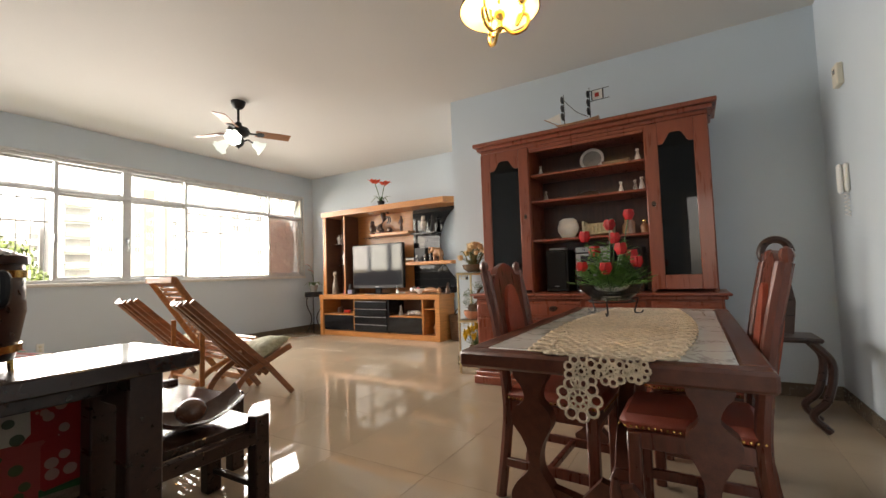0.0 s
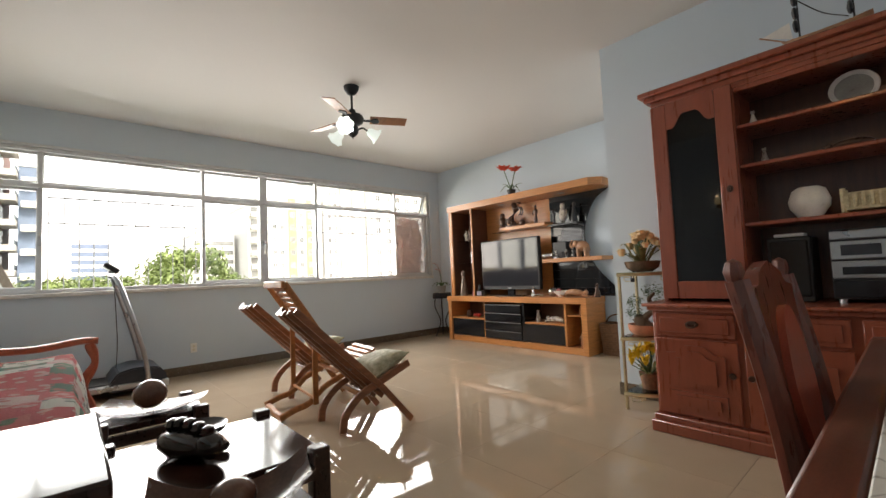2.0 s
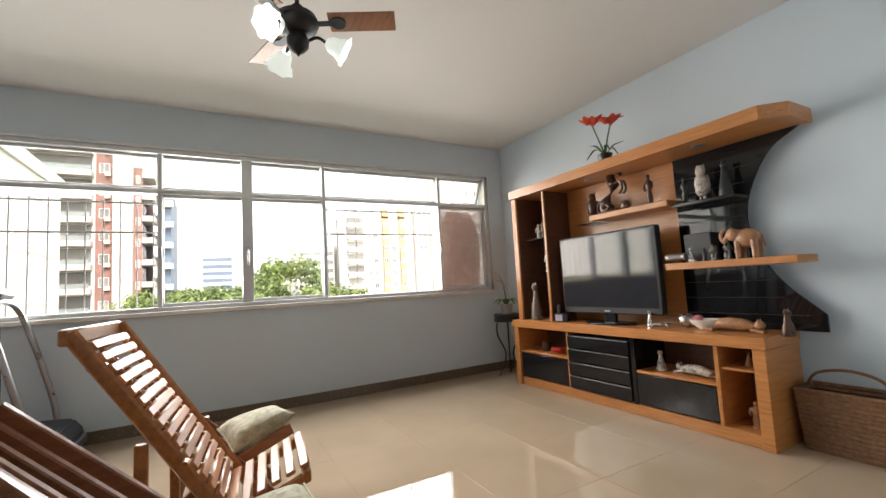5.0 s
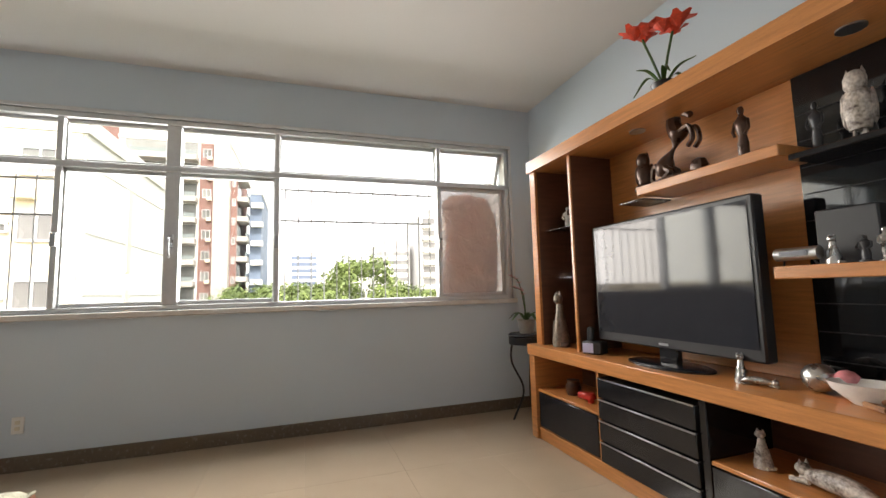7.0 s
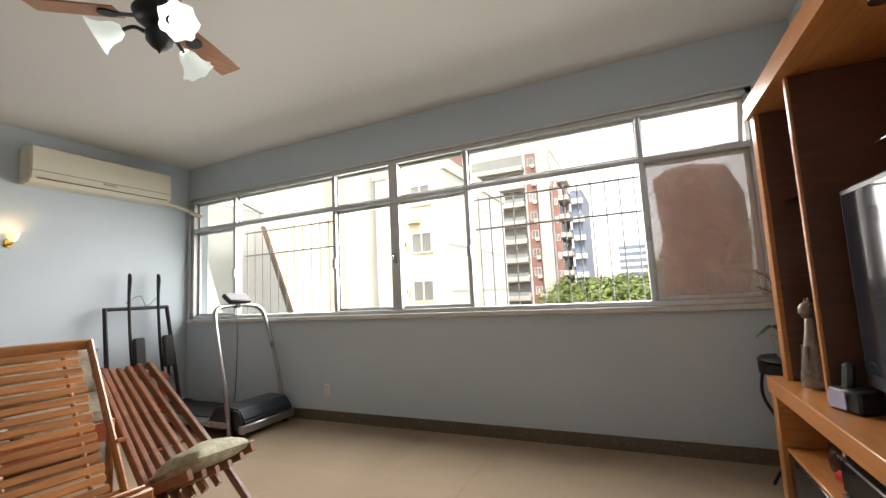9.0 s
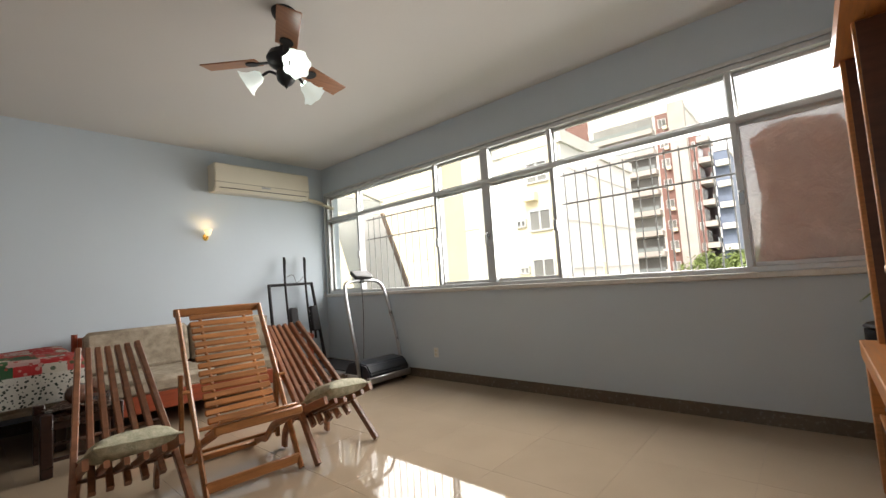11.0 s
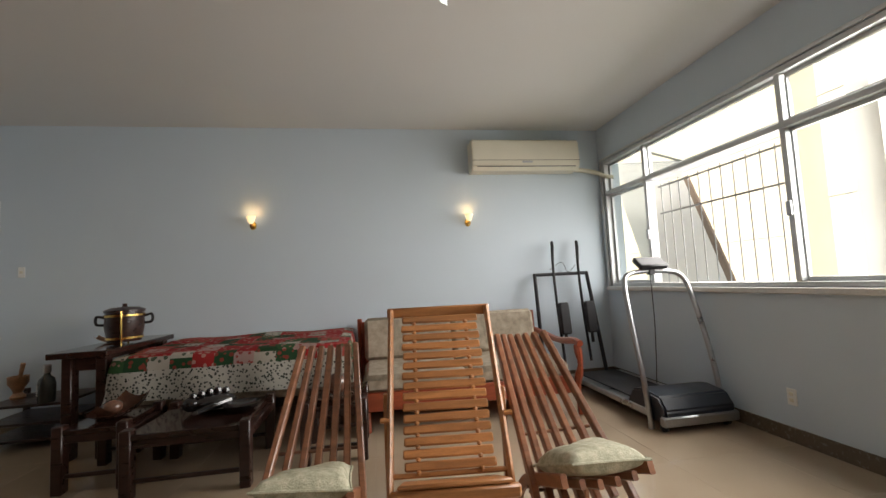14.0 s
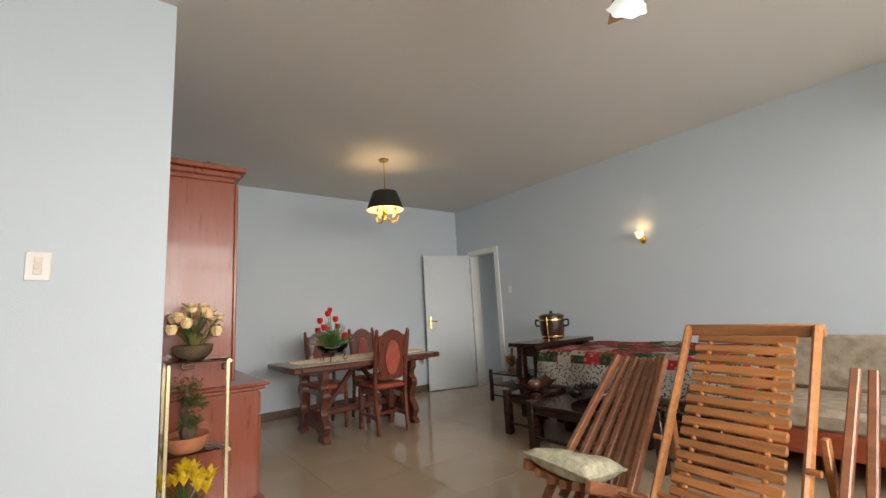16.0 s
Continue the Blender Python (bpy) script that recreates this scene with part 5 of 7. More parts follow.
for k in range(n):
    xc = HX0 + cw * (k + 0.5)
    dr = hbox("drawer", xc - cw / 2 + 0.02, xc + cw / 2 - 0.02, HF + 0.002, HF + 0.02, 0.60, 0.74)
    part("drawer_panel", box(B(), xc - cw / 2 + 0.05, xc + cw / 2 - 0.05, HF - 0.006, HF + 0.002, 0.625, 0.715, 0.005), M_MAHO, dr)
    hb = lathe(B(), [(0, 0), (0.035, 0.0), (0.03, 0.006), (0, 0.008)], (0, 0, 0), 12, 1.0, 0.5, T(xc, HF - 0.007, 0.68) @ pose(0, 0, 0, 90))
    tube(hb, sweep([(xc - 0.03, HF - 0.014, 0.682), (xc - 0.02, HF - 0.03, 0.665), (xc, HF - 0.034, 0.66), (xc + 0.02, HF - 0.03, 0.665), (xc + 0.03, HF - 0.014, 0.682)]), 0.005, 6)
    part("handle", hb, M_BRONZE, dr, "dark bronze drop handle")
    d = hbox("door", xc - cw / 2 + 0.015, xc + cw / 2 - 0.015, HF + 0.002, HF + 0.02, 0.125, 0.585)
    pw = cw - 0.16
    for z0, h, rise in ((0.30, 0.25, 0.05), (0.16, 0.11, 0.0)):
        bm = prism(B(), arched(pw, h, rise) if rise else [(-pw / 2, 0), (pw / 2, 0), (pw / 2, h), (-pw / 2, h)], 0.012, T(xc, HF - 0.008, z0))
        part("door_panel", bm, M_MAHO, d)
        bm = prism(B(), arched(pw - 0.09, h - 0.06, rise * 0.9) if rise else [(-pw / 2 + 0.035, 0), (pw / 2 - 0.035, 0), (pw / 2 - 0.035, h - 0.05), (-pw / 2 + 0.035, h - 0.05)], 0.01, T(xc, HF - 0.016, z0 + 0.027))
        part("raised_field", bm, M_MAHO, d)
    part("knob", lathe(B(), [(0.008, 0), (0.008, 0.012), (0.018, 0.018), (0.015, 0.028), (0, 0.03)], (0, 0, 0), 12, 1, 1, T(xc + (cw / 2 - 0.045) * (1 if k % 2 == 0 else -1), HF, 0.40) @ pose(0, 0, 0, 90)), M_BRONZE, d)
# upper part
hbox("side_panel", HX0 + 0.02, HX0 + 0.05, HU, HB, 0.80, 2.12)
hbox("side_panel", HX1 - 0.05, HX1 - 0.02, HU, HB, 0.80, 2.12)
# back board in darkened mahogany: the shelves' inner shade is put into its colour
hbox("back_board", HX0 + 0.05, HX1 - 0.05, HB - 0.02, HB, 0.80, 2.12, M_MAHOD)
CX0, CX1 = -0.90, 0.04
hbox("divider", CX0 - 0.03, CX0, HU, HB - 0.02, 0.80, 2.12)
hbox("divider", CX1, CX1 + 0.03, HU, HB - 0.02, 0.80, 2.12)
hbox("top_board", HX0 + 0.05, HX1 - 0.05, HU, HB - 0.02, 2.09, 2.12)
for z in (1.27, 1.62, 1.86):
    hbox("shelf", CX0, CX1, HU + 0.02, HB - 0.02, z - 0.022, z)
for z in (1.2, 1.65):
    hbox("shelf", HX0 + 0.05, CX0 - 0.03, HU + 0.04, HB - 0.02, z - 0.01, z, M_GLASS)
    hbox("shelf", CX1 + 0.03, HX1 - 0.05, HU + 0.04, HB - 0.02, z - 0.01, z, M_GLASS)
for k, (e, zt) in enumerate(((0.0, 2.12), (0.03, 2.15), (0.06, 2.185))):
    hbox("cornice", HX0 + 0.02 - e, HX1 - 0.02 + e, HU - e, HB, zt, zt + 0.035 if k < 2 else 2.22, c=0.006)
hbox("head_rail", CX0, CX1, HU, HU + 0.02, 2.06, 2.09)
for x0, x1, knob in ((HX0 + 0.025, CX0 - 0.005, 1), (CX1 + 0.005, HX1 - 0.025, -1)):
    d = new("door")
    d.parent = hutch
    w, y0, y1 = 0.095, HU - 0.022, HU - 0.001
    part("stile", box(B(), x0, x0 + w, y0, y1, 0.82, 2.11, 0.005), M_MAHO, d)
    part("stile", box(B(), x1 - w, x1, y0, y1, 0.82, 2.11, 0.005), M_MAHO, d)
    part("bottom_rail", box(B(), x0 + w, x1 - w, y0, y1, 0.82, 0.93, 0.005), M_MAHO, d)
    gw = x1 - x0 - 2 * w
    arch = [(p[0] + (x0 + x1) / 2, p[1] + 0.93) for p in arched(gw, 1.09, 0.085, 16)][2:]
    bm = prism(B(), [(x1 - w, 2.11)] + arch + [(x0 + w, 2.11)], 0.021, T(0, y0, 0))
    part("top_rail", bm, M_MAHO, d)
    part("pane", box(B(), x0 + w - 0.005, x1 - w + 0.005, y0 + 0.008, y0 + 0.012, 0.925, 2.06), M_SMOKED, d, "smoked glass pane")
    part("lock_plate", lathe(B(), [(0.017, 0), (0.017, 0.004), (0.006, 0.006), (0.006, 0.02), (0, 0.02)], (0, 0, 0), 12, 1, 1.3, T((x1 - 0.045) if knob > 0 else (x0 + 0.045), y0, 1.48) @ pose(0, 0, 0, 90)), M_BRONZE, d)

# stereo and loudspeakers
stereo = thing("stereo", T(-0.40, 3.95, 0.80), "silver and black mini stereo stack on rubber feet", "stereo")
part("case", box(B(), -0.145, 0.145, -0.13, 0.15, 0.02, 0.39, 0.008), M_BLACKM, stereo)
for z0, z1, m in ((0.335, 0.38, M_STEEL), (0.23, 0.325, M_STEEL), (0.13, 0.22, M_STEEL), (0.03, 0.12, M_BLACK)):
    part("front_panel", box(B(), -0.14, 0.14, -0.142, -0.1305, z0, z1, 0.004), m, stereo)
part("display", box(B(), -0.10, 0.05, -0.146, -0.1425, 0.25, 0.305), M_SCREEN, stereo)
part("slot", box(B(), -0.10, 0.10, -0.146, -0.1425, 0.15, 0.19), M_BLACK, stereo)
part("dial", lathe(B(), [(0.026, 0), (0.024, 0.012), (0, 0.012)], (0, 0, 0), 16, 1, 1, T(0.10, -0.142, 0.275) @ pose(0, 0, 0, 90)), M_STEEL, stereo)
for x in (-0.11, 0.11):
    part("foot", lathe(B(), [(0.018, 0), (0.018, 0.02), (0, 0.02)], (x, -0.1, 0), 10), M_STEEL, stereo)
for x in (-0.72, -0.12):
    sp = thing("loudspeaker", T(x, 3.96, 0.80), "black cloth-fronted bookshelf loudspeaker beside the stereo", "loudspeaker", "stereo loudspeakers")
    part("cabinet", box(B(), -0.10, 0.10, -0.10, 0.14, 0, 0.37, 0.008), M_BLACKM, sp)
    part("grille_cloth", box(B(), -0.085, 0.085, -0.118, -0.1005, 0.03, 0.35, 0.01), M_SPEAKER, sp)
    part("badge", box(B(), -0.02, 0.02, -0.121, -0.1185, 0.045, 0.053), M_STEEL, sp)
solid("white_box", box(B(), -0.79, -0.65, 3.88, 3.98, 1.171, 1.19, 0.004), M_WHITE, I4, "thin white box lying on the loudspeaker", "box")

# things on the shelves
pl = thing("wall_plate", T(-0.40, 3.98, 1.862) @ pose(0, 0, 0, -12), "round white-rimmed pewter plate standing on the top shelf", "plate")
part("rim", lathe(B(), [(0.085, 0.0), (0.105, 0.012), (0.1, 0.018), (0.08, 0.008)], (0, 0, 0), 28, 1, 1, T(0, 0, 0.105) @ pose(0, 0, 0, 90)), M_PLASTER, pl)
part("centre", lathe(B(), [(0, 0.0), (0.084, 0.0), (0.084, 0.008), (0, 0.01)], (0, 0, 0), 28, 1, 1, T(0, 0, 0.105) @ pose(0, 0, 0, 90)), M_GREYG, pl)
statue("pig_figurine", lying_animal(B(), 0.2), M_BRONZE, -0.44, 3.92, 1.622, 180, "dark carved boar figurine on the middle shelf", "figurine")
statue("round_vase", lathe(B(), [(0, 0), (0.05, 0), (0.09, 0.06), (0.095, 0.10), (0.075, 0.16), (0.045, 0.178), (0.04, 0.178), (0.06, 0.15), (0, 0.02)], (0, 0, 0), 24, 1, 0.45), M_PLASTER, -0.62, 3.92, 1.272, 0, "white round flat vase on the lower shelf", "vase")
cs = thing("carved_chest", T(-0.36, 3.92, 1.272), "small carved ivory-coloured chest on the lower shelf", "box")
bm = box(B(), -0.12, 0.12, -0.06, 0.06, 0.015, 0.11, 0.004)
for k in range(7):
    box(bm, -0.11 + 0.032 * k, -0.092 + 0.032 * k, -0.068, -0.061, 0.03, 0.10, 0.003)
part("body", bm, M_OLDIV, cs)
for x in (-0.115, 0.115):
    for y in (-0.055, 0.055):
        part("post", tube(B(), [(x, y, 0), (x, y, 0.135)], 0.012, 8), M_OLDIV, cs)
for x, h, m in ((-0.14, 0.13, M_TANW), (-0.10, 0.17, M_BOTTLE), (0.0, 0.11, M_TANW)):
    bt = thing("bottle", T(x, 3.92, 1.272), "small decorative bottle on the lower shelf", "bottle")
    part("body", lathe(B(), [(0, 0), (0.03, 0), (0.032, h * 0.55), (0.012, h * 0.75), (0.012, h * 0.9), (0, h * 0.9)]), m, bt)
    part("stopper", lathe(B(), [(0.014, h * 0.9), (0.014, h), (0, h)]), M_BRASS, bt)
for x, z, m in ((-0.84, 1.862, M_PLASTER), (-0.02, 1.862, M_PLASTER), (-0.16, 1.622, M_PLASTER), (-0.05, 1.622, M_OWL), (0.0, 1.622, M_PLASTER), (-0.80, 1.622, M_OWL)):
    statue("figurine", sitting_cat(B(), 0.10 if x < -0.03 else 0.12), m, x, 3.90, z, 0, "small glazed animal figurine on a cabinet shelf", "figurine")
statue("wooden_box", box(B(), -0.11, 0.11, -0.03, 0.03, 0, 0.045, 0.006), M_MAHOD, -0.19, 3.90, 1.862, 0, "long dark wooden box on the top shelf", "box")
for x, z in ((-1.15, 1.212), (-1.05, 1.212), (0.2, 1.212), (0.33, 1.212), (0.25, 1.662), (-1.1, 1.662)):
    statue("glass_bowl", lathe(B(), [(0, 0), (0.03, 0), (0.008, 0.01), (0.008, 0.06), (0.035, 0.08), (0.04, 0.13), (0.036, 0.13), (0.03, 0.085), (0, 0.07)]), M_GLASS, x, 3.95, z - 0.01, 0, "stemmed glass behind the cabinet door", "glass")

# model ship on the cabinet
ship = thing("model_ship", T(-0.46, 3.82, 2.22), "wooden model sailing ship with furled black and white sails", "model ship")
bm = B()
stations = [(-0.20, 0.004, 0.055, 0.06), (-0.15, 0.022, 0.012, 0.052), (-0.05, 0.036, 0.0, 0.045), (0.08, 0.036, 0.0, 0.05), (0.17, 0.026, 0.015, 0.066)]
rings = []
for x, w, h0, h1 in stations:
    rings.append([bm.verts.new(v) for v in ((x, -w, h1), (x, -w * 0.8, (h0 + h1) / 2), (x, 0, h0), (x, w * 0.8, (h0 + h1) / 2), (x, w, h1))])
for a, b in zip(rings, rings[1:]):
    for k in range(4):
        bm.faces.new((a[k], a[k + 1], b[k + 1], b[k]))
    bm.faces.new((a[4], a[0], b[0], b[4]))
bm.faces.new(rings[0])
bm.faces.new(rings[-1][::-1])
part("hull", bm, M_TANW, ship)
part("bowsprit", tube(B(), [(-0.18, 0, 0.055), (-0.30, 0, 0.13)], 0.004, 6), M_TANW, ship)
for x, h in ((-0.12, 0.32), (0.10, 0.33)):
    part("mast", tube(B(), [(x, 0, 0.04), (x, 0, h)], [0.005, 0.003], 6), M_BLACKM, ship)
    for k in range(3):
        z = 0.12 + 0.075 * k
        bm = ball(B(), (x - 0.012, -0.01, z), 0.014, 0.05 - 0.008 * k, 0.034, 8)
        part("sail", bm, M_BLACKM, ship, "black billowed sail")
for z in (0.21, 0.30):
    part("yard", tube(B(), [(0.08, 0, z - 0.005), (0.26, 0, z)], 0.003, 6), M_BLACKM, ship)
part("flag", box(B(), 0.12, 0.21, -0.002, 0.002, 0.215, 0.293), M_PLASTER, ship, "white sail with a red patch")
part("flag_patch", box(B(), 0.145, 0.18, -0.004, 0.004, 0.235, 0.27), M_REDC, ship)
for a, b in (((0.12, 0, 0.215), (0.12, 0, 0.293)), ((0.21, 0, 0.215), (0.21, 0, 0.293))):
    part("stripe", tube(B(), [a, b], 0.006, 6), M_BLACKM, ship)
part("rigging", tube(B(), sweep([(-0.12, 0, 0.27), (-0.02, 0, 0.15), (0.08, 0, 0.08)]), 0.003, 5), M_BLACKM, ship)
part("jib", prism(B(), [(-0.29, 0.125), (-0.15, 0.06), (-0.16, 0.16)], 0.003), M_PLASTER, ship)

# corner rack with three tiers of flowers
rack = thing("corner_rack", T(-1.735, 4.135, 0), "gilt metal corner rack with glass tiers and scrolled brackets", "rack")
R = 0.30
for z in (0.12, 0.52, 0.99):
    pts = [(0, 0)] + [(R * math.cos(a), R * math.sin(a)) for a in (-math.pi / 2 * k / 10 for k in range(11))]
    bm = prism(B(), pts, 0.008, Matrix(((1, 0, 0, 0), (0, 0, 1, 0), (0, 1, 0, z), (0, 0, 0, 1))))
    tier = part("tier", bm, M_GLASS, rack, "quarter-round glass tier")
    part("tier_band", tube(B(), [(p[0], p[1], z - 0.008) for p in pts[1:]], 0.009, 6, 1.8), M_GILT, tier, "gilt band")
    for a in (-0.35, -1.2):
        c, s = R * math.cos(a), R * math.sin(a)
        cc, ss = R * math.cos(a - 0.18), R * math.sin(a - 0.18)
        part("scroll", tube(B(), sweep([(c, s, z - 0.02), (c, s, z - 0.05), (cc, ss, z - 0.055), (cc, ss, z - 0.03), (c * 0.97, s * 0.97, z - 0.035)]), 0.003, 5), M_GILT, tier)
for p in ((0.29, -0.01), (0.01, -0.29), (0.01, -0.01)):
    part("post", box(B(), p[0] - 0.009, p[0] + 0.009, p[1] - 0.009, p[1] + 0.009, 0.0, 0.985, 0.002), M_GILT, rack)


def bunch(name, m, label, pot_bm, pot_mat, bloom_mat, n, spread, h0, h1, r, seed, kind="bud"):
    rnd = random.Random(seed)
    t = thing(name, m, label, "flower arrangement")
    part("pot", pot_bm, pot_mat, t)
    z0 = max(v.co.z for v in t.children[0].data.vertices) * 0.9
    st = B()
    for k in range(n):
        a, q = rnd.uniform(0, 6.283), spread * math.sqrt(rnd.random())
        x, y, z = q * math.cos(a), q * math.sin(a), h1 - (h1 - h0) * (q / spread) ** 1.5 * rnd.uniform(0.6, 1.1)
        tube(st, sweep([(x * 0.1, y * 0.1, z0), (x * 0.6, y * 0.6, z0 + (z - z0) * 0.6), (x, y, z)], 3), 0.003, 5)
        bl = B()
        if kind == "rose":
            rosebud(bl, (x, y, z), r * 0.8 * rnd.uniform(0.85, 1.15), rnd)
            petal_flower(bl, (x, y, z - r * 0.3), r * 1.2, 6, rnd, 0.5)
        elif kind == "bud":
            rosebud(bl, (x, y, z), r * rnd.uniform(0.85, 1.15), rnd)
        else:
            for q2 in range(2):
                petal_flower(bl, (x, y, z), r * rnd.uniform(0.9, 1.2), 5, rnd, 1.0 + 0.5 * q2)
        part("bloom", bl, bloom_mat, t)
    for k in range(n // 2):
        a, q = rnd.uniform(0, 6.283), spread * rnd.uniform(0.3, 1.05)
        c, s = math.cos(a), math.sin(a)
        z = z0 + (h1 - z0) * rnd.uniform(0.1, 0.65)
        leaf = B()
        blade_leaf(leaf, [(q * 0.3 * c, q * 0.3 * s, z0), (q * 0.75 * c, q * 0.75 * s, z), (q * c, q * s, z - 0.012)], r * rnd.uniform(0.3, 0.5))
        part("leaf", leaf, M_OLIVE, t)
    part("stems", st, M_GREEN, t)


bunch("straw_flower_bowl", T(-1.615, 4.005, 0.998), "dried straw-yellow roses in a low brown bowl", lathe(B(), [(0, 0), (0.07, 0), (0.115, 0.03), (0.13, 0.075), (0.12, 0.08), (0.10, 0.06), (0, 0.05)], (0, 0, 0), 22, 1.0, 0.8), M_BROWNG, M_STRAW, 24, 0.17, 0.11, 0.30, 0.036, 5, "rose")
bunch("yellow_flower_pot", T(-1.625, 4.02, 0.128), "yellow artificial tulips in a brown wicker pot", lathe(B(), [(0, 0), (0.05, 0), (0.075, 0.12), (0.065, 0.12), (0, 0.10)]), M_WICKER, M_YELLOW, 22, 0.14, 0.16, 0.28, 0.035, 6, "open")
bon = thing("bonsai", T(-1.61, 4.02, 0.528), "small bonsai with gnarled trunk in a terracotta dish", "potted plant")
part("dish", lathe(B(), [(0, 0), (0.11, 0), (0.14, 0.03), (0.145, 0.075), (0.13, 0.075), (0.12, 0.05), (0, 0.05)], (0, 0, 0), 20, 1.0, 0.75), M_TERRA, bon)
part("trunk", tube(B(), sweep([(0.02, 0, 0.05), (-0.02, 0, 0.12), (0.05, 0.01, 0.19), (0.02, 0, 0.26), (0.06, 0, 0.31)]), [0.03 - 0.0006 * i for i in range(33)], 8), M_BARK, bon)
for o, r in (((-0.09, 0, 0.15), 0.06), ((0.05, 0, 0.32), 0.075), ((-0.07, -0.03, 0.24), 0.06), ((0.11, -0.02, 0.23), 0.05)):
    rndb = random.Random(int(1000 * o[2]))
    bm = B()
    for k in range(130):
        v = Vector((rndb.gauss(0, 1), rndb.gauss(0, 1), rndb.gauss(0, 0.5))).normalized() * r * rndb.uniform(0.5, 1.1) + Vector(o)
        petal_flower(bm, v, 0.012, 3, rndb, 0.4)
    part("foliage", bm, M_GREEN, bon)
part("rock", ball(B(), (-0.05, 0.0, 0.10), 0.06, 0.045, 0.05, 8), M_BARK, bon)
lk = solid("padlock", tube(box(B(), -0.014, 0.014, -0.006, 0.006, -0.03, 0.0, 0.003), sweep([(-0.009, 0, 0), (-0.008, 0, 0.02), (0, 0, 0.026), (0.008, 0, 0.02), (0.009, 0, 0)]), 0.003, 6), M_BLACKM, T(-1.627, 3.853, 0.955), "small black padlock hanging from the rack", "padlock")

# ---- dining corner ----
TM = T(0.06, 2.21, 0) @ pose(0, 0, 0, 0, 0, 0.2)
table = thing("dining_table", TM, "dark colonial dining table with inset marble top and scrolled trestles", "dining table")
TW, TL, TZ = 0.43, 0.84, 0.74
part("marble_top", box(B(), -TW + 0.075, TW - 0.075, -TL + 0.075, TL - 0.075, TZ - 0.03, TZ + 0.002, 0.003), M_MARBLE, table, "white marble slab with grey veins")
for x0, x1, y0, y1 in ((-TW, TW, -TL, -TL + 0.075), (-TW, TW, TL - 0.075, TL), (-TW, -TW + 0.075, -TL + 0.075, TL - 0.075), (TW - 0.075, TW, -TL + 0.075, TL - 0.075)):
    part("top_frame", box(B(), x0, x1, y0, y1, TZ - 0.055, TZ, 0.01), M_MAHOD2, table)
part("apron", box(B(), -TW + 0.09, TW - 0.09, -TL + 0.09, TL - 0.09, TZ - 0.075, TZ - 0.056), M_MAHOD2, table)


def scroll_outline(h):
    """The wavy edge of a colonial trestle leg, from the floor up."""
    right = [(0.10, 0.0), (0.105, 0.03), (0.06, 0.07), (0.085, 0.11), (0.10, 0.15), (0.075, 0.20), (0.03, 0.25), (0.025, 0.31), (0.05, 0.37), (0.085, 0.42), (0.08, 0.47), (0.035, 0.51), (0.045, 0.56), (0.075, 0.60), (0.08, h)]
    line = sweep([(x, 0, z) for x, z in right], 3)
    r = [(p.x, p.z) for p in line]
    return r + [(-x * 0.75, z) for x, z in reversed(r)]


for y in (-0.52, 0.50):
    for s in (-1, 1):
        leg = prism(B(), scroll_outline(TZ - 0.076), 0.065, T(s * 0.28, y - 0.03, 0) @ Matrix.Diagonal((s, 1, 1, 1)))
        part("leg", leg, M_MAHOD2, table)
    out = [(-0.22, 0.10), (0.22, 0.10), (0.22, 0.20), (0.12, 0.18), (0.05, 0.26), (0.0, 0.24), (-0.05, 0.26), (-0.12, 0.18), (-0.22, 0.20)]
    part("cross_board", prism(B(), out, 0.04, T(0, y - 0.018, 0)), M_MAHOD2, table)
part("stretcher", box(B(), -0.035, 0.035, -0.48, 0.46, 0.19, 0.25, 0.008), M_MAHOD2, table)
for s in (-1, 1):
    part("brace", box(B(), -0.03, 0.03, -0.02, 0.02, 0, 0.50, 0.006, T(0, s * 0.38, 0.24) @ pose(0, 0, 0, s * 40)), M_MAHOD2, table)
part("peg", lathe(B(), [(0.015, -0.05), (0.02, 0), (0.012, 0.05), (0, 0.06)], (0, -0.56, 0.24), 10), M_MAHOD2, table)

# crochet runner: rings of thread joined in a scalloped cloth
runner = thing("table_runner", TM @ T(0.01, 0, TZ + 0.003), "ecru crochet runner with scalloped openwork edge hanging over the end", "table runner")
def thread_ring(bm, x, y, z, r, flat):
    if flat:
        pts = [(x + r * math.cos(a), y + r * math.sin(a), z) for a in (2 * math.pi * q / 9 for q in range(10))]
    else:
        pts = [(x + r * math.cos(a), y, z + r * math.sin(a)) for a in (2 * math.pi * q / 9 for q in range(10))]
    tube(bm, pts, 0.0042, 4, caps=False)


bm = B()
for k in range(50):
    u = (k + 0.5) / 50
    y = -TL + 0.012 + u * 2 * (TL - 0.075)
    w = 0.055 + 0.085 * math.sin(math.pi * min(1, 0.12 + u * 0.9)) + 0.075 + 0.014 * math.sin(k * 1.26)
    m = int(w / 0.034)
    for q in range(-m, m + 1):
        thread_ring(bm, q * 0.034 + (0.0145 if k % 2 else 0), y, 0.0045, 0.0165, True)
        if (q + 2 * (k // 2)) % 4 == 0:
            thread_ring(bm, q * 0.034 + (0.0145 if k % 2 else 0), y, 0.006, 0.009, True)
part("lace", bm, M_CROCHET, runner, "openwork crochet lace")
for k in range(20):
    u = (k + 0.5) / 20
    y = -TL + 0.02 + u * 2 * (TL - 0.08)
    w = 0.055 + 0.085 * math.sin(math.pi * min(1, 0.12 + u * 0.9)) + 0.088
    for s in (-1, 1):
        bm = B()
        thread_ring(bm, s * w, y, 0.0065, 0.032, True)
        thread_ring(bm, s * w, y, 0.0065, 0.017, True)
        part("scallop", bm, M_CROCHET, runner)
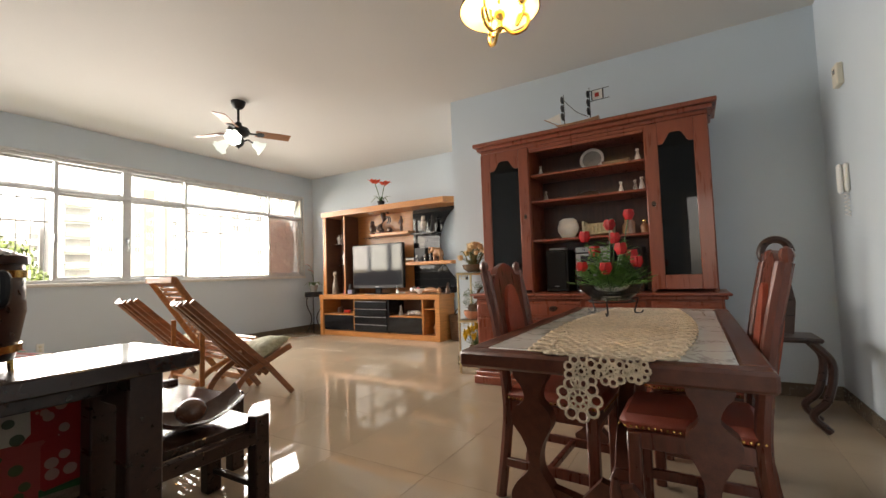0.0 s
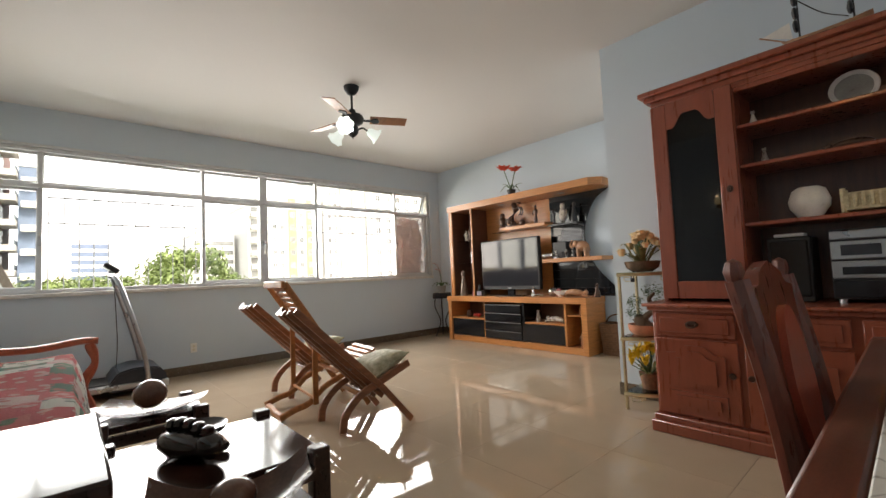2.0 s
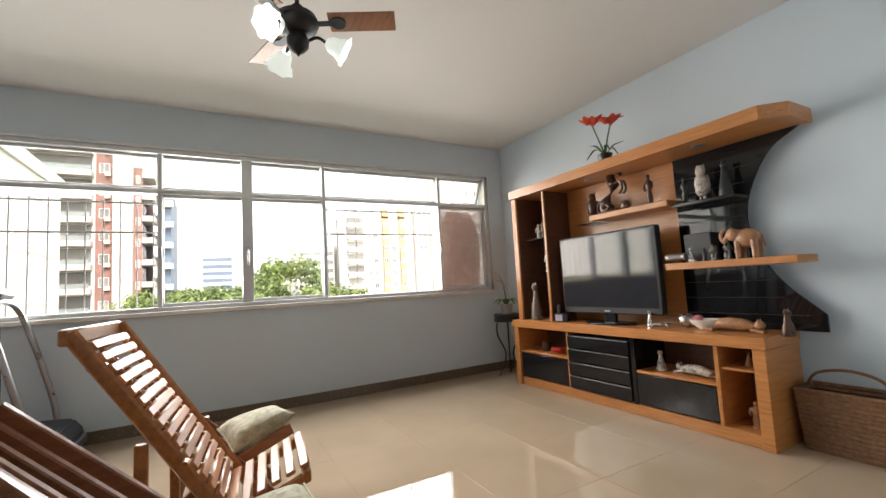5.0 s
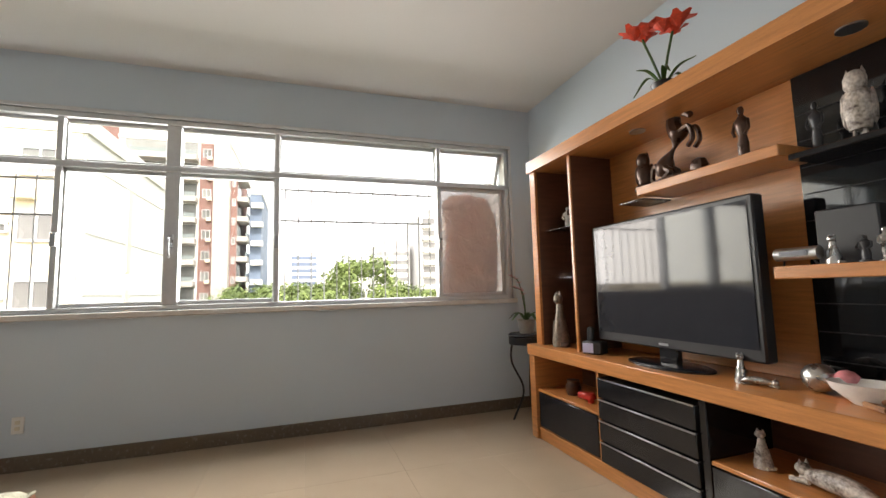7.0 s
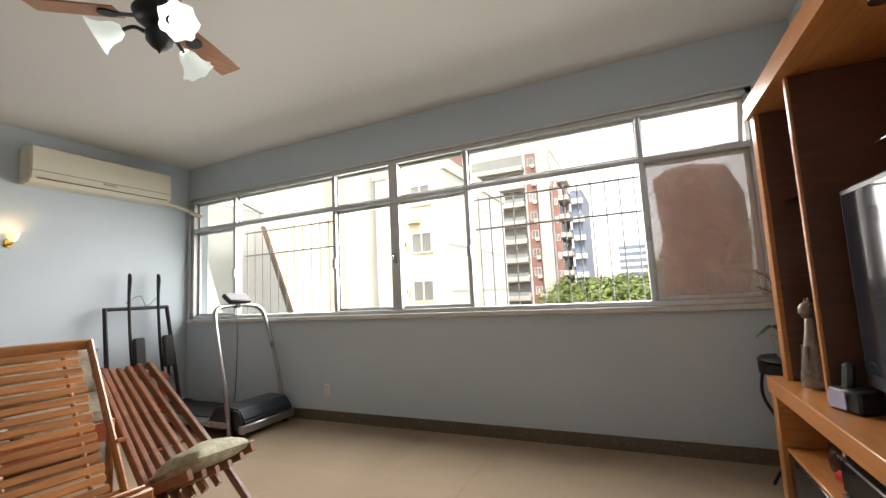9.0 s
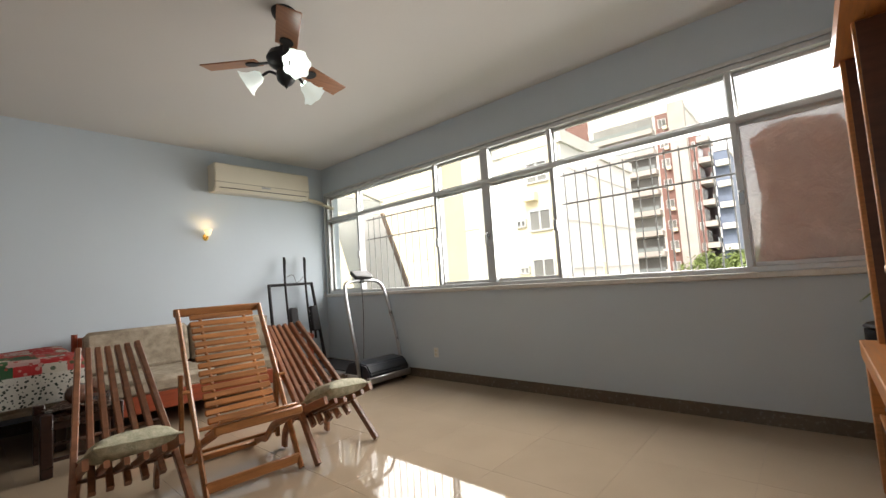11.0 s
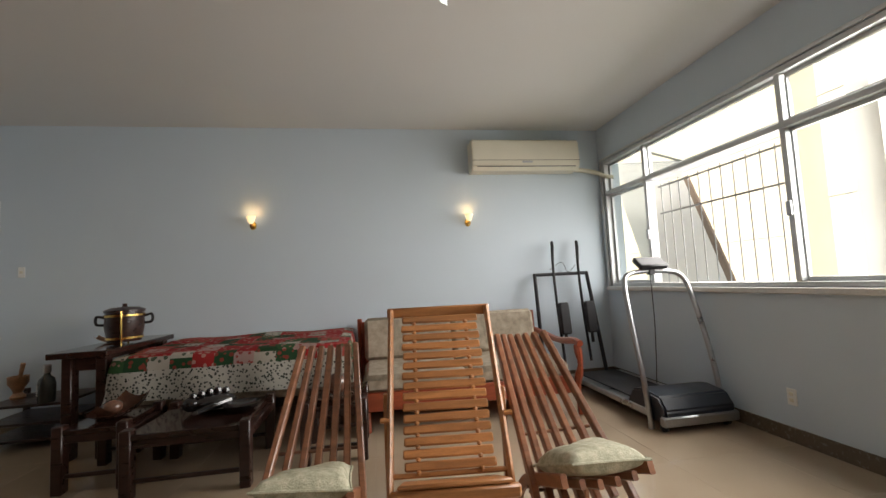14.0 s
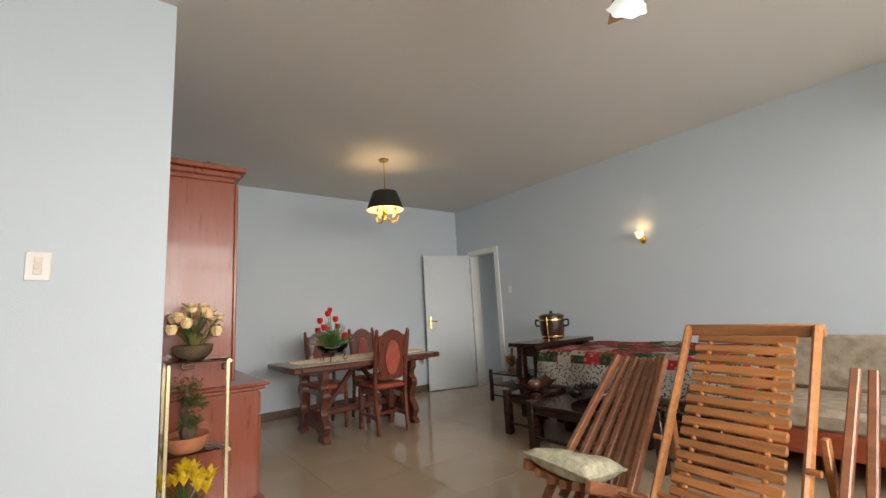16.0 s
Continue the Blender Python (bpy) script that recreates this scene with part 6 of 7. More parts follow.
# the end hangs over the table in round motifs
for cx, cz, r in ((-0.035, -0.035, 0.042), (0.045, -0.028, 0.036), (0.11, -0.02, 0.03), (-0.045, -0.115, 0.055)):
    bm = B()
    for rr in (r * 0.25, r * 0.55):
        thread_ring(bm, cx, -TL - 0.012, cz, rr, False)
    for q in range(9):
        a = q * 0.698
        thread_ring(bm, cx + r * 0.86 * math.cos(a), -TL - 0.012, cz + r * 0.86 * math.sin(a), r * 0.30, False)
        tube(bm, [(cx + r * 0.25 * math.cos(a), -TL - 0.012, cz + r * 0.25 * math.sin(a)), (cx + r * 0.6 * math.cos(a), -TL - 0.012, cz + r * 0.6 * math.sin(a))], 0.004, 4)
    part("hanging_motif", bm, M_CROCHET, runner)

# flower bowl on an iron stand
fbm = TM @ T(-0.12, 0.33, TZ + 0.008)
stand = thing("bowl_stand", fbm, "scrolled iron three-legged bowl stand on the runner", "stand")
for k in range(3):
    a = k * 2.094 + 0.5
    c, s = math.cos(a), math.sin(a)
    part("leg", tube(B(), sweep([(0.10 * c, 0.10 * s, 0.075), (0.14 * c, 0.14 * s, 0.085), (0.13 * c, 0.13 * s, 0.05), (0.12 * c, 0.12 * s, 0.012), (0.15 * c, 0.15 * s, 0.004), (0.165 * c, 0.165 * s, 0.02)]), 0.0045, 6), M_IRON, stand)
part("ring", tube(B(), [(0.115 * math.cos(a), 0.115 * math.sin(a), 0.072) for a in (2 * math.pi * q / 24 for q in range(25))], 0.0045, 6, caps=False), M_IRON, stand)
fl = thing("rose_bowl", fbm @ T(0, 0, 0.078), "clear glass bowl of red artificial roses and fern", "flower arrangement")
part("bowl", lathe(B(), [(0, 0), (0.09, 0), (0.155, 0.055), (0.165, 0.085), (0.158, 0.087), (0.145, 0.055), (0.085, 0.01), (0, 0.01)]), M_BOWL, fl, "clear glass bowl")
rnd = random.Random(77)
for x, y, z in ((-0.13, 0.02, 0.35), (0.0, 0.05, 0.41), (0.11, -0.02, 0.45), (0.07, -0.09, 0.27), (-0.13, -0.08, 0.18), (0.0, -0.13, 0.17), (0.14, -0.06, 0.20), (0.01, 0.13, 0.34), (0.10, 0.12, 0.24), (-0.10, 0.13, 0.27)):
    bl = B()
    rosebud(bl, (x, y, z), 0.034 * rnd.uniform(0.9, 1.1), rnd)
    part("bloom", bl, M_REDP, fl)
    part("stem", tube(B(), sweep([(x * 0.2, y * 0.2, 0.05), (x * 0.7, y * 0.7, 0.05 + (z - 0.05) * 0.6), (x, y, z)], 3), 0.003, 5), M_GREEN, fl)
bm = B()
for k in range(26):
    ball(bm, (rnd.uniform(-0.07, 0.07), rnd.uniform(-0.07, 0.07), 0.028 + rnd.uniform(0, 0.03)), 0.02, 0.018, 0.013, 6)
part("pebble_bed", bm, M_GREYG, fl, "dark pebbles in the bowl")
bm = B()
for k in range(120):
    a = rnd.uniform(0, 6.283)
    q, h = rnd.uniform(0.05, 0.21), rnd.uniform(0.08, 0.26)
    c, s = math.cos(a), math.sin(a)
    h = h * (1.15 - 2.4 * q * q / 0.1)
    tip = Vector((q * c, q * s, 0.07 + max(0.02, h)))
    for i in range(9):
        u = 0.35 + 0.65 * i / 8
        o = Vector((tip.x * u ** 1.3, tip.y * u ** 1.3, 0.05 + (tip.z - 0.05) * u))
        b = a + rnd.choice((-1, 1)) * rnd.uniform(0.5, 1.4)
        l = rnd.uniform(0.03, 0.052)
        blade_leaf(bm, [o, o + Vector((math.cos(b) * l * 0.5, math.sin(b) * l * 0.5, 0.008)), o + Vector((math.cos(b) * l, math.sin(b) * l, 0.012))], 0.0065)
part("fern", bm, M_GREENL, fl, "fine bright green fern leaves")


# chairs
def dining_chair(m):
    """Colonial chair; the back is at x = 0 and the seat reaches to x = 0.42."""
    c = thing("dining_chair", m, "carved mahogany dining chair with studded red-brown leather seat and back", "dining chair", "chairs round the dining table")
    for s in (-1, 1):
        bm = B()
        tube(bm, sweep([(-0.04, s * 0.185, 0.0), (0.0, s * 0.19, 0.25), (0.015, s * 0.195, 0.45), (-0.02, s * 0.20, 0.75), (-0.07, s * 0.205, 1.0)], 4), 0.026, 8, 0.9)
        ball(bm, (-0.075, s * 0.205, 1.02), 0.022, 0.026, 0.03, 8)
        part("back_post", bm, M_MAHOC, c)
        part("front_leg", box(B(), 0.36, 0.405, s * 0.20 - 0.0225, s * 0.20 + 0.0225, 0, 0.43, 0.006), M_MAHOC, c)
        part("side_rail", box(B(), 0.02, 0.38, s * 0.195 - 0.012, s * 0.195 + 0.012, 0.37, 0.43, 0.004), M_MAHOC, c)
        part("stretcher", box(B(), 0.0, 0.38, s * 0.195 - 0.011, s * 0.195 + 0.011, 0.14, 0.18, 0.004), M_MAHOC, c)
    part("front_rail", box(B(), 0.37, 0.395, -0.18, 0.18, 0.36, 0.43, 0.004), M_MAHOC, c)
    part("cross_stretcher", box(B(), 0.18, 0.205, -0.185, 0.185, 0.145, 0.175, 0.004), M_MAHOC, c)
    seat = part("seat", box(B(), 0.0, 0.43, -0.215, 0.215, 0.431, 0.485, 0.024), M_LEATHER, c, "red-brown leather seat pad")
    bm = B()
    for k in range(22):
        for s in (-1, 1):
            ball(bm, (0.01 + k * 0.019, s * 0.2155, 0.445), 0.005, 0.003, 0.005, 6)
        ball(bm, (0.4305, -0.2 + k * 0.019, 0.445), 0.003, 0.005, 0.005, 6)
    part("studs", bm, M_BRASS, seat, "row of brass studs")
    lean = T(-0.005, 0, 0.56) @ pose(0, 0, 0, 0, -8, 0)
    pts = [(-0.175, 0.0), (-0.11, -0.03), (0.11, -0.03), (0.175, 0.0), (0.15, 0.06), (0.175, 0.12), (0.175, 0.36), (0.185, 0.42), (0.12, 0.43), (0.10, 0.455), (0.06, 0.47), (0.0, 0.485), (-0.06, 0.47), (-0.10, 0.455), (-0.12, 0.43), (-0.185, 0.42), (-0.175, 0.36), (-0.175, 0.12), (-0.15, 0.06)]
    part("back_board", prism(B(), pts, 0.03, lean @ pose(0.015, 0, 0, 0, 0, 90)), M_MAHOC, c)
    pad = [(0.105 * math.cos(a) * (1 - 0.12 * math.sin(2 * a) ** 2) * (0.92 if -0.6 < math.sin(a) < 0.6 else 1.0), 0.20 + 0.175 * math.sin(a)) for a in (2 * math.pi * k / 24 for k in range(24))]
    bm = prism(B(), pad, 0.062, lean @ pose(0.031, 0, 0, 0, 0, 90))
    bmesh.ops.bevel(bm, geom=[e for e in bm.edges if len(e.link_faces) == 2 and e.calc_face_angle(0) > 1.2], offset=0.014, segments=2, affect="EDGES")
    part("back_pad", bm, M_LEATHER, c, "red-brown leather back pad")
    return c


NARROW = Matrix.Diagonal((1, 0.88, 1, 1))
ch = dining_chair(T(-0.42, 2.06, 0) @ pose(0, 0, 0, 0, 0, -3) @ NARROW)
copy_thing(ch, T(0.54, 2.44, 0) @ pose(0, 0, 0, 0, 0, 177) @ NARROW)
copy_thing(ch, T(0.50, 1.90, 0) @ pose(0, 0, 0, 0, 0, 180) @ NARROW)

# carved stand with a looped top in the corner
cv = thing("carved_stand", T(0.78, 3.50, 0), "dark carved wooden stand with a loop handle and bowed legs", "stand")
part("loop", tube(B(), [(0.075 * math.cos(a), 0, 1.06 + 0.085 * math.sin(a)) for a in (2 * math.pi * q / 20 for q in range(21))], 0.024, 8, caps=False), M_DARK, cv)
part("panel", prism(B(), [(-0.06, 0.55), (0.06, 0.55), (0.08, 0.75), (0.055, 0.93), (0.045, 1.0), (-0.045, 1.0), (-0.055, 0.93), (-0.08, 0.75)], 0.03, T(0, -0.015, 0)), M_DARK, cv)
part("seat", box(B(), -0.17, 0.17, -0.18, 0.1, 0.52, 0.55, 0.01), M_DARK, cv)
for s in (-1, 1):
    for y in (-0.15, 0.07):
        part("leg", tube(B(), sweep([(s * 0.12, y, 0.52), (s * 0.2, y, 0.40), (s * 0.17, y, 0.2), (s * 0.10, y, 0.1), (s * 0.17, y, 0.015)]), 0.022, 8), M_DARK, cv)

# ---- lounge chairs ----
def bar(bm, pts, half_w, half_d, chamfer=0.005):
    """A bar of chamfered rectangular section: half_w across (x), half_d in the plane of its bend."""
    pts = [Vector(p) for p in pts]
    a, b, c = half_w, half_d, chamfer
    section = ((a, b - c), (a - c, b), (c - a, b), (-a, b - c), (-a, c - b), (c - a, -b), (a - c, -b), (a, c - b))
    rings = []
    for i, p in enumerate(pts):
        z = (pts[min(i + 1, len(pts) - 1)] - pts[max(i - 1, 0)]).normalized()
        d = z.cross(Vector((1, 0, 0))).normalized()
        w = d.cross(z)
        rings.append([bm.verts.new(p + w * u + d * v) for u, v in section])
    for r0, r1 in zip(rings, rings[1:]):
        for k in range(8):
            bm.faces.new((r0[k], r0[(k + 1) % 8], r1[(k + 1) % 8], r1[k]))
    bm.faces.new(rings[0][::-1])
    bm.faces.new(rings[-1])
    return bm


def stick_chair(m, label):
    """Folding stick chair that faces +y: back sticks run to the front feet, seat sticks to bowed rear legs."""
    c = thing("stick_chair", m, label, "lounge chair", "folding lounge chairs")
    n = 7
    for k in range(n):
        u = k / (n - 1) * 2 - 1
        xt, xb = 0.145 * u, 0.215 * u
        dip = 0.05 * (1 - u * u)
        top = Vector((xt, -0.42 - dip, 0.85 - 0.015 * (1 - u * u)))
        low = Vector((xb, 0.16 - dip, 0.27 - dip * 0.4))
        outer = k in (0, n - 1)
        end = Vector((xb * 1.15, 0.37, 0.012)) if outer else low + (low - top).normalized() * 0.09
        part("back_stick", bar(B(), [top, low, end], 0.0155, 0.022), M_CHAIRW, c)
    for k in range(6):
        u = k / 5 * 2 - 1
        x = 0.19 * u
        dip = 0.035 * (1 - u * u)
        front = Vector((x, 0.40, 0.40 - dip))
        mid = Vector((x, 0.12, 0.29 - dip))
        outer = k in (0, 5)
        if outer:
            line = sweep([front, mid, (x * 0.95, -0.02, 0.22), (x * 0.95, -0.11, 0.12), (x * 0.95, -0.13, 0.012)], 4)
            part("bowed_leg", bar(B(), line, 0.013, 0.026), M_CHAIRW, c)
        else:
            part("seat_stick", bar(B(), [front, mid, mid + (mid - front).normalized() * 0.05], 0.012, 0.018), M_CHAIRW, c)
    for y, z, w in ((0.14, 0.25, 0.23), (0.07, 0.235, 0.21), (-0.05, 0.42, 0.19)):
        part("rod", tube(B(), [(-w, y, z), (w, y, z)], 0.008, 6), M_CHAIRW, c)
    return c


def pillow(m, label, sx=0.18, sy=0.165, h=0.056):
    bm = B()
    n = 14
    rows = []
    rnd = random.Random(int(100 * (sx + m.translation.x)))
    for side in (1, -1):
        g = []
        for i in range(n + 1):
            r = []
            for j in range(n + 1):
                u, v = 2 * i / n - 1, 2 * j / n - 1
                f = max(0, (1 - u ** 4)) * max(0, (1 - v ** 4))
                z = side * h * f ** 0.5 * (1 + 0.06 * math.sin(5 * u + 3 * v)) + 0.02 * (u * v)
                pinch = 1 - 0.06 * (1 - u * u) * (v * v) - 0.06 * (1 - v * v) * (u * u)
                r.append(bm.verts.new((sx * u * pinch, sy * v * pinch, z)))
            g.append(r)
        for i in range(n):
            for j in range(n):
                bm.faces.new((g[i][j], g[i + 1][j], g[i + 1][j + 1], g[i][j + 1]))
        rows.append(g)
    bmesh.ops.remove_doubles(bm, verts=bm.verts[:], dist=0.0005)
    t = thing("cushion", m, label, "cushion", "chair cushions")
    part("cover", bm, M_PILLOW, t)
    ring = [(sx * u, sy * v, 0.02 * u * v) for u, v in ((-1, -1), (-0.3, -0.96), (0.3, -0.96), (1, -1), (0.96, -0.3), (0.96, 0.3), (1, 1), (0.3, 0.96), (-0.3, 0.96), (-1, 1), (-0.96, 0.3), (-0.96, -0.3), (-1, -1))]
    part("piping", tube(B(), ring, 0.006, 6, caps=False), M_PILLOW, t)
    return t


LC = T(-3.02, 2.28, 0) @ pose(0, 0, 0, 0, 0, -3)
RC = T(-4.16, 2.36, 0) @ pose(0, 0, 0, 0, 0, 3)
stick_chair(LC, "dark hardwood folding stick chair with bowed legs, a cushion on it")
stick_chair(RC, "hardwood folding stick chair with bowed legs beside the window")
for m in (LC, RC):
    pillow(m @ T(0, 0.25, 0.405) @ pose(0, 0, 0, 15, 0, 6), "green and cream brocade seat cushion on a stick chair")

MC = T(-3.615, 2.36, 0) @ pose(0, 0, 0, 0, 0, -6)
rec = thing("deck_chair", MC, "slatted folding deck chair of honey-brown hardwood", "lounge chair", "folding lounge chairs")
W = 0.265
for s in (-1, 1):
    a, b = Vector((s * W, -0.36, 1.03)), Vector((s * W, 0.30, 0.012))
    part("back_rail", tube(B(), [a, b], 0.026, 8, 0.6, (1, 0, 0)), M_HONEY, rec)
    line = sweep([(s * 0.225, -0.40, 0.03), (s * 0.225, -0.28, 0.075), (s * 0.225, -0.18, 0.10), (s * 0.225, -0.06, 0.20), (s * 0.225, 0.10, 0.27), (s * 0.225, 0.38, 0.385)], 4)
    part("seat_rail", tube(B(), line, 0.025, 8, 0.7, (1, 0, 0)), M_HONEY, rec)
    part("upright", box(B(), s * 0.293 - 0.012, s * 0.293 + 0.012, -0.17, -0.13, 0.10, 0.64, 0.004), M_HONEY, rec)
part("top_rail", box(B(), -W - 0.02, W + 0.02, -0.385, -0.355, 0.99, 1.045, 0.006), M_HONEY, rec)
part("foot_bar", box(B(), -W, W, 0.265, 0.285, 0.04, 0.10, 0.005), M_HONEY, rec)
part("rear_foot_bar", box(B(), -0.225, 0.225, -0.40, -0.36, 0.008, 0.045, 0.005), M_HONEY, rec)
part("cross_rod", tube(B(), [(-0.29, -0.15, 0.14), (0.29, -0.15, 0.14)], 0.012, 8), M_HONEY, rec)
part("cross_rod", tube(B(), [(-0.26, 0.085, 0.34), (0.26, 0.085, 0.34)], 0.012, 8), M_HONEY, rec)
random.seed(8)
for k in range(15):
    t = 0.05 + k * 0.0425
    y, z = -0.36 + 0.66 * t, 1.03 - 1.018 * t
    bm = box(B(), -0.205, 0.205, -0.008, 0.008, -0.0205, 0.0205, 0.007, T(random.uniform(-0.004, 0.004), y + 0.012, z) @ pose(0, 0, 0, 33))
    sl = part("back_slat", bm, M_HONEY, rec)
    for x in (-0.14, 0.14):
        part("bead", ball(B(), (x, y + 0.025, z - 0.02), 0.012, 0.012, 0.012, 8), M_HONEY, sl, "round wooden spacer bead")
for k in range(7):
    y = 0.06 + k * 0.054
    z = 0.285 + (y - 0.06) * 0.41
    part("seat_slat", box(B(), -0.215, 0.215, -0.02, 0.02, -0.008, 0.008, 0.006, T(0, y, z + 0.012) @ pose(0, 0, 0, 20)), M_HONEY, rec)
part("seat_front", box(B(), -0.245, 0.245, 0.375, 0.405, 0.37, 0.42, 0.008), M_HONEY, rec)
for s in (-1, 1):
    part("arm_peg", tube(B(), [(s * 0.27, -0.02, 0.55), (s * 0.31, -0.02, 0.55)], 0.012, 8), M_HONEY, rec)

# ---- sofa with sand cushions ----
SX0, SX1 = -5.02, -3.16
sofa = thing("sofa", I4, "wooden-armed sofa with sand-coloured patterned cushions", "sofa")
part("seat_frame", box(B(), SX0 + 0.06, SX1, 0.0, 0.82, 0.20, 0.30, 0.01), M_REDWOOD, sofa)
part("front_rail", box(B(), SX0 + 0.06, SX1, 0.82, 0.85, 0.17, 0.32, 0.008), M_REDWOOD, sofa)
cwid = (SX1 - SX0 - 0.12) / 2
for k in range(2):
    x0 = SX0 + 0.07 + k * (cwid + 0.02)
    part("seat_cushion", box(B(), x0, x0 + cwid, 0.06, 0.84, 0.30, 0.45, 0.04), M_STRAWC, sofa)
    part("back_cushion", box(B(), x0, x0 + cwid, -0.08, 0.08, 0, 0.42, 0.035, T(0, 0.04, 0.43) @ pose(0, 0, 0, 12)), M_STRAWC, sofa)
part("back_frame", box(B(), SX0 + 0.02, SX1 + 0.02, -0.2, -0.16, 0.10, 0.80, 0.01), M_REDWOOD, sofa)
part("back_post", tube(B(), [(SX1 + 0.02, -0.12, 0), (SX1 + 0.02, -0.12, 0.84)], 0.024, 8), M_REDWOOD, sofa)
for x in (SX0 + 0.02,):
    line = sweep([(x, -0.14, 0.62), (x, 0.2, 0.60), (x, 0.55, 0.58), (x, 0.84, 0.61), (x, 0.96, 0.60)], 6)
    part("armrest", tube(B(), line, 0.03, 8, 1.0, (1, 0, 0)), M_REDWOOD, sofa)
    part("front_leg", tube(B(), sweep([(x, 0.90, 0.585), (x, 0.94, 0.42), (x, 0.87, 0.24), (x, 0.92, 0.01)], 5), [0.036 + 0.008 * math.sin(i) for i in range(16)], 8, 0.8), M_REDWOOD, sofa)
    part("back_leg", tube(B(), [(x, -0.13, 0.0), (x, -0.15, 0.82)], 0.03, 8), M_REDWOOD, sofa)
part("front_leg", tube(B(), [(SX1 - 0.05, 0.8, 0.0), (SX1 - 0.05, 0.8, 0.2)], 0.03, 8), M_REDWOOD, sofa)

# ---- day bed under a patchwork quilt ----
bed = thing("day_bed", I4, "day bed covered by a red, green and white patchwork quilt", "day bed")
part("mattress", box(B(), -3.04, -1.38, -0.2, 0.74, 0.32, 0.69, 0.04), M_STRAWC, bed)
for x in (-2.95, -1.46):
    for y in (-0.12, 0.66):
        part("leg", box(B(), x - 0.035, x + 0.035, y - 0.035, y + 0.035, 0, 0.32, 0.006), M_DARK, bed)
bm = B()
nx, ny = 44, 34
grid = []
for i in range(nx + 1):
    row = []
    for j in range(ny + 1):
        s, t = -0.34 + (1.70 + 0.74) * i / nx, -0.02 + (1.05 + 0.30) * j / ny
        x, drop = s, 0.0
        if s < 0:
            x, drop = 0.05 * (1 - math.exp(s * 12)) * -1, max(drop, -s)
        if s > 1.70:
            x, drop = 1.70 + 0.04 * (1 - math.exp((1.70 - s) * 12)), s - 1.70
        y, dy = t, 0.0
        if t > 1.0:
            y, dy = 1.0 + 0.05 * (1 - math.exp((1.0 - t) * 12)), t - 1.0
        d = math.hypot(drop, dy) if drop and dy else max(drop, dy)
        d = min(d, max(drop, dy) * 1.1)
        z = 0.735 - d + 0.05 * max(0, 0.25 - t) + 0.006 * math.sin(9 * s + 4 * t) + 0.005 * math.sin(15 * t - 5 * s)
        if dy > 0.02:
            y += 0.018 * math.sin(13 * s) * min(1, dy * 5)
        if drop > 0.02:
            x += 0.015 * math.sin(12 * t) * min(1, drop * 5)
        row.append(bm.verts.new((-1.36 - x, -0.22 + y, z)))
    grid.append(row)
for i in range(nx):
    for j in range(ny):
        bm.faces.new((grid[i][j], grid[i + 1][j], grid[i + 1][j + 1], grid[i][j + 1]))
bmesh.ops.solidify(bm, geom=bm.faces[:], thickness=0.012)
solid("quilt", bm, M_QUILT, I4, "red, green and white patchwork quilt draped over the day bed", "quilt")


# ---- dark wooden tables ----
def low_table(m, w, d, h, label):
    t = thing("low_table", m, label, "low table", "low dark tables")
    part("tabletop", box(B(), -w / 2 + 0.04, w / 2 - 0.04, -d / 2, d / 2, h - 0.035, h, 0.004), M_DARKG, t)
    for sx in (-1, 1):
        part("side_rail", box(B(), sx * (w / 2 - 0.02) - 0.02, sx * (w / 2 - 0.02) + 0.02, -d / 2 + 0.05, d / 2 - 0.05, h - 0.09, h - 0.036, 0.004), M_DARK, t)
        for sy in (-1, 1):
            part("leg", box(B(), sx * (w / 2 - 0.03) - 0.032, sx * (w / 2 - 0.03) + 0.032, sy * (d / 2 - 0.03) - 0.035, sy * (d / 2 - 0.03) + 0.035, 0, h + 0.025, 0.006), M_DARK, t)
    for sy in (-1, 1):
        part("end_rail", box(B(), -w / 2 + 0.06, w / 2 - 0.06, sy * (d / 2 - 0.03) - 0.012, sy * (d / 2 - 0.03) + 0.012, h - 0.085, h - 0.036, 0.004), M_DARK, t)
        part("low_rail", box(B(), -w / 2 + 0.06, w / 2 - 0.06, sy * (d / 2 - 0.03) - 0.012, sy * (d / 2 - 0.03) + 0.012, 0.09, 0.115, 0.004), M_DARK, t)
    return t


low_table(T(-1.53, 1.085, 0), 0.42, 0.50, 0.385, "small dark wooden table with raised corner posts")
low_table(T(-2.16, 1.195, 0), 0.72, 0.68, 0.375, "large low dark wooden coffee table with a glossy top")
low_table(T(-3.0, 1.09, 0), 0.44, 0.48, 0.385, "small dark wooden table with raised corner posts")


def leaf_bowl(m, label, l=0.21, w=0.13, h=0.12, mt=None):
    bm = B()
    g = []
    for i in range(15):
        r = []
        for j in range(9):
            u, v = 2 * i / 14 - 1, 2 * j / 8 - 1
            r.append(bm.verts.new((l * u, w * v * (1 - 0.25 * u * u), h * (0.75 * abs(u) ** 2.2 + 0.35 * v * v))))
        g.append(r)
    for i in range(14):
        for j in range(8):
            bm.faces.new((g[i][j], g[i + 1][j], g[i + 1][j + 1], g[i][j + 1]))
    bmesh.ops.solidify(bm, geom=bm.faces[:], thickness=0.012)
    zmin = min(v.co.z for v in bm.verts)
    for v in bm.verts:
        v.co.z -= zmin
    return solid("curved_bowl", bm, mt or M_BOWLW, m, label, "bowl")


leaf_bowl(T(-1.54, 1.12, 0.386) @ pose(0, 0, 0, 0, 0, 75), "dark curved wooden bowl with turned-up ends on the small table")
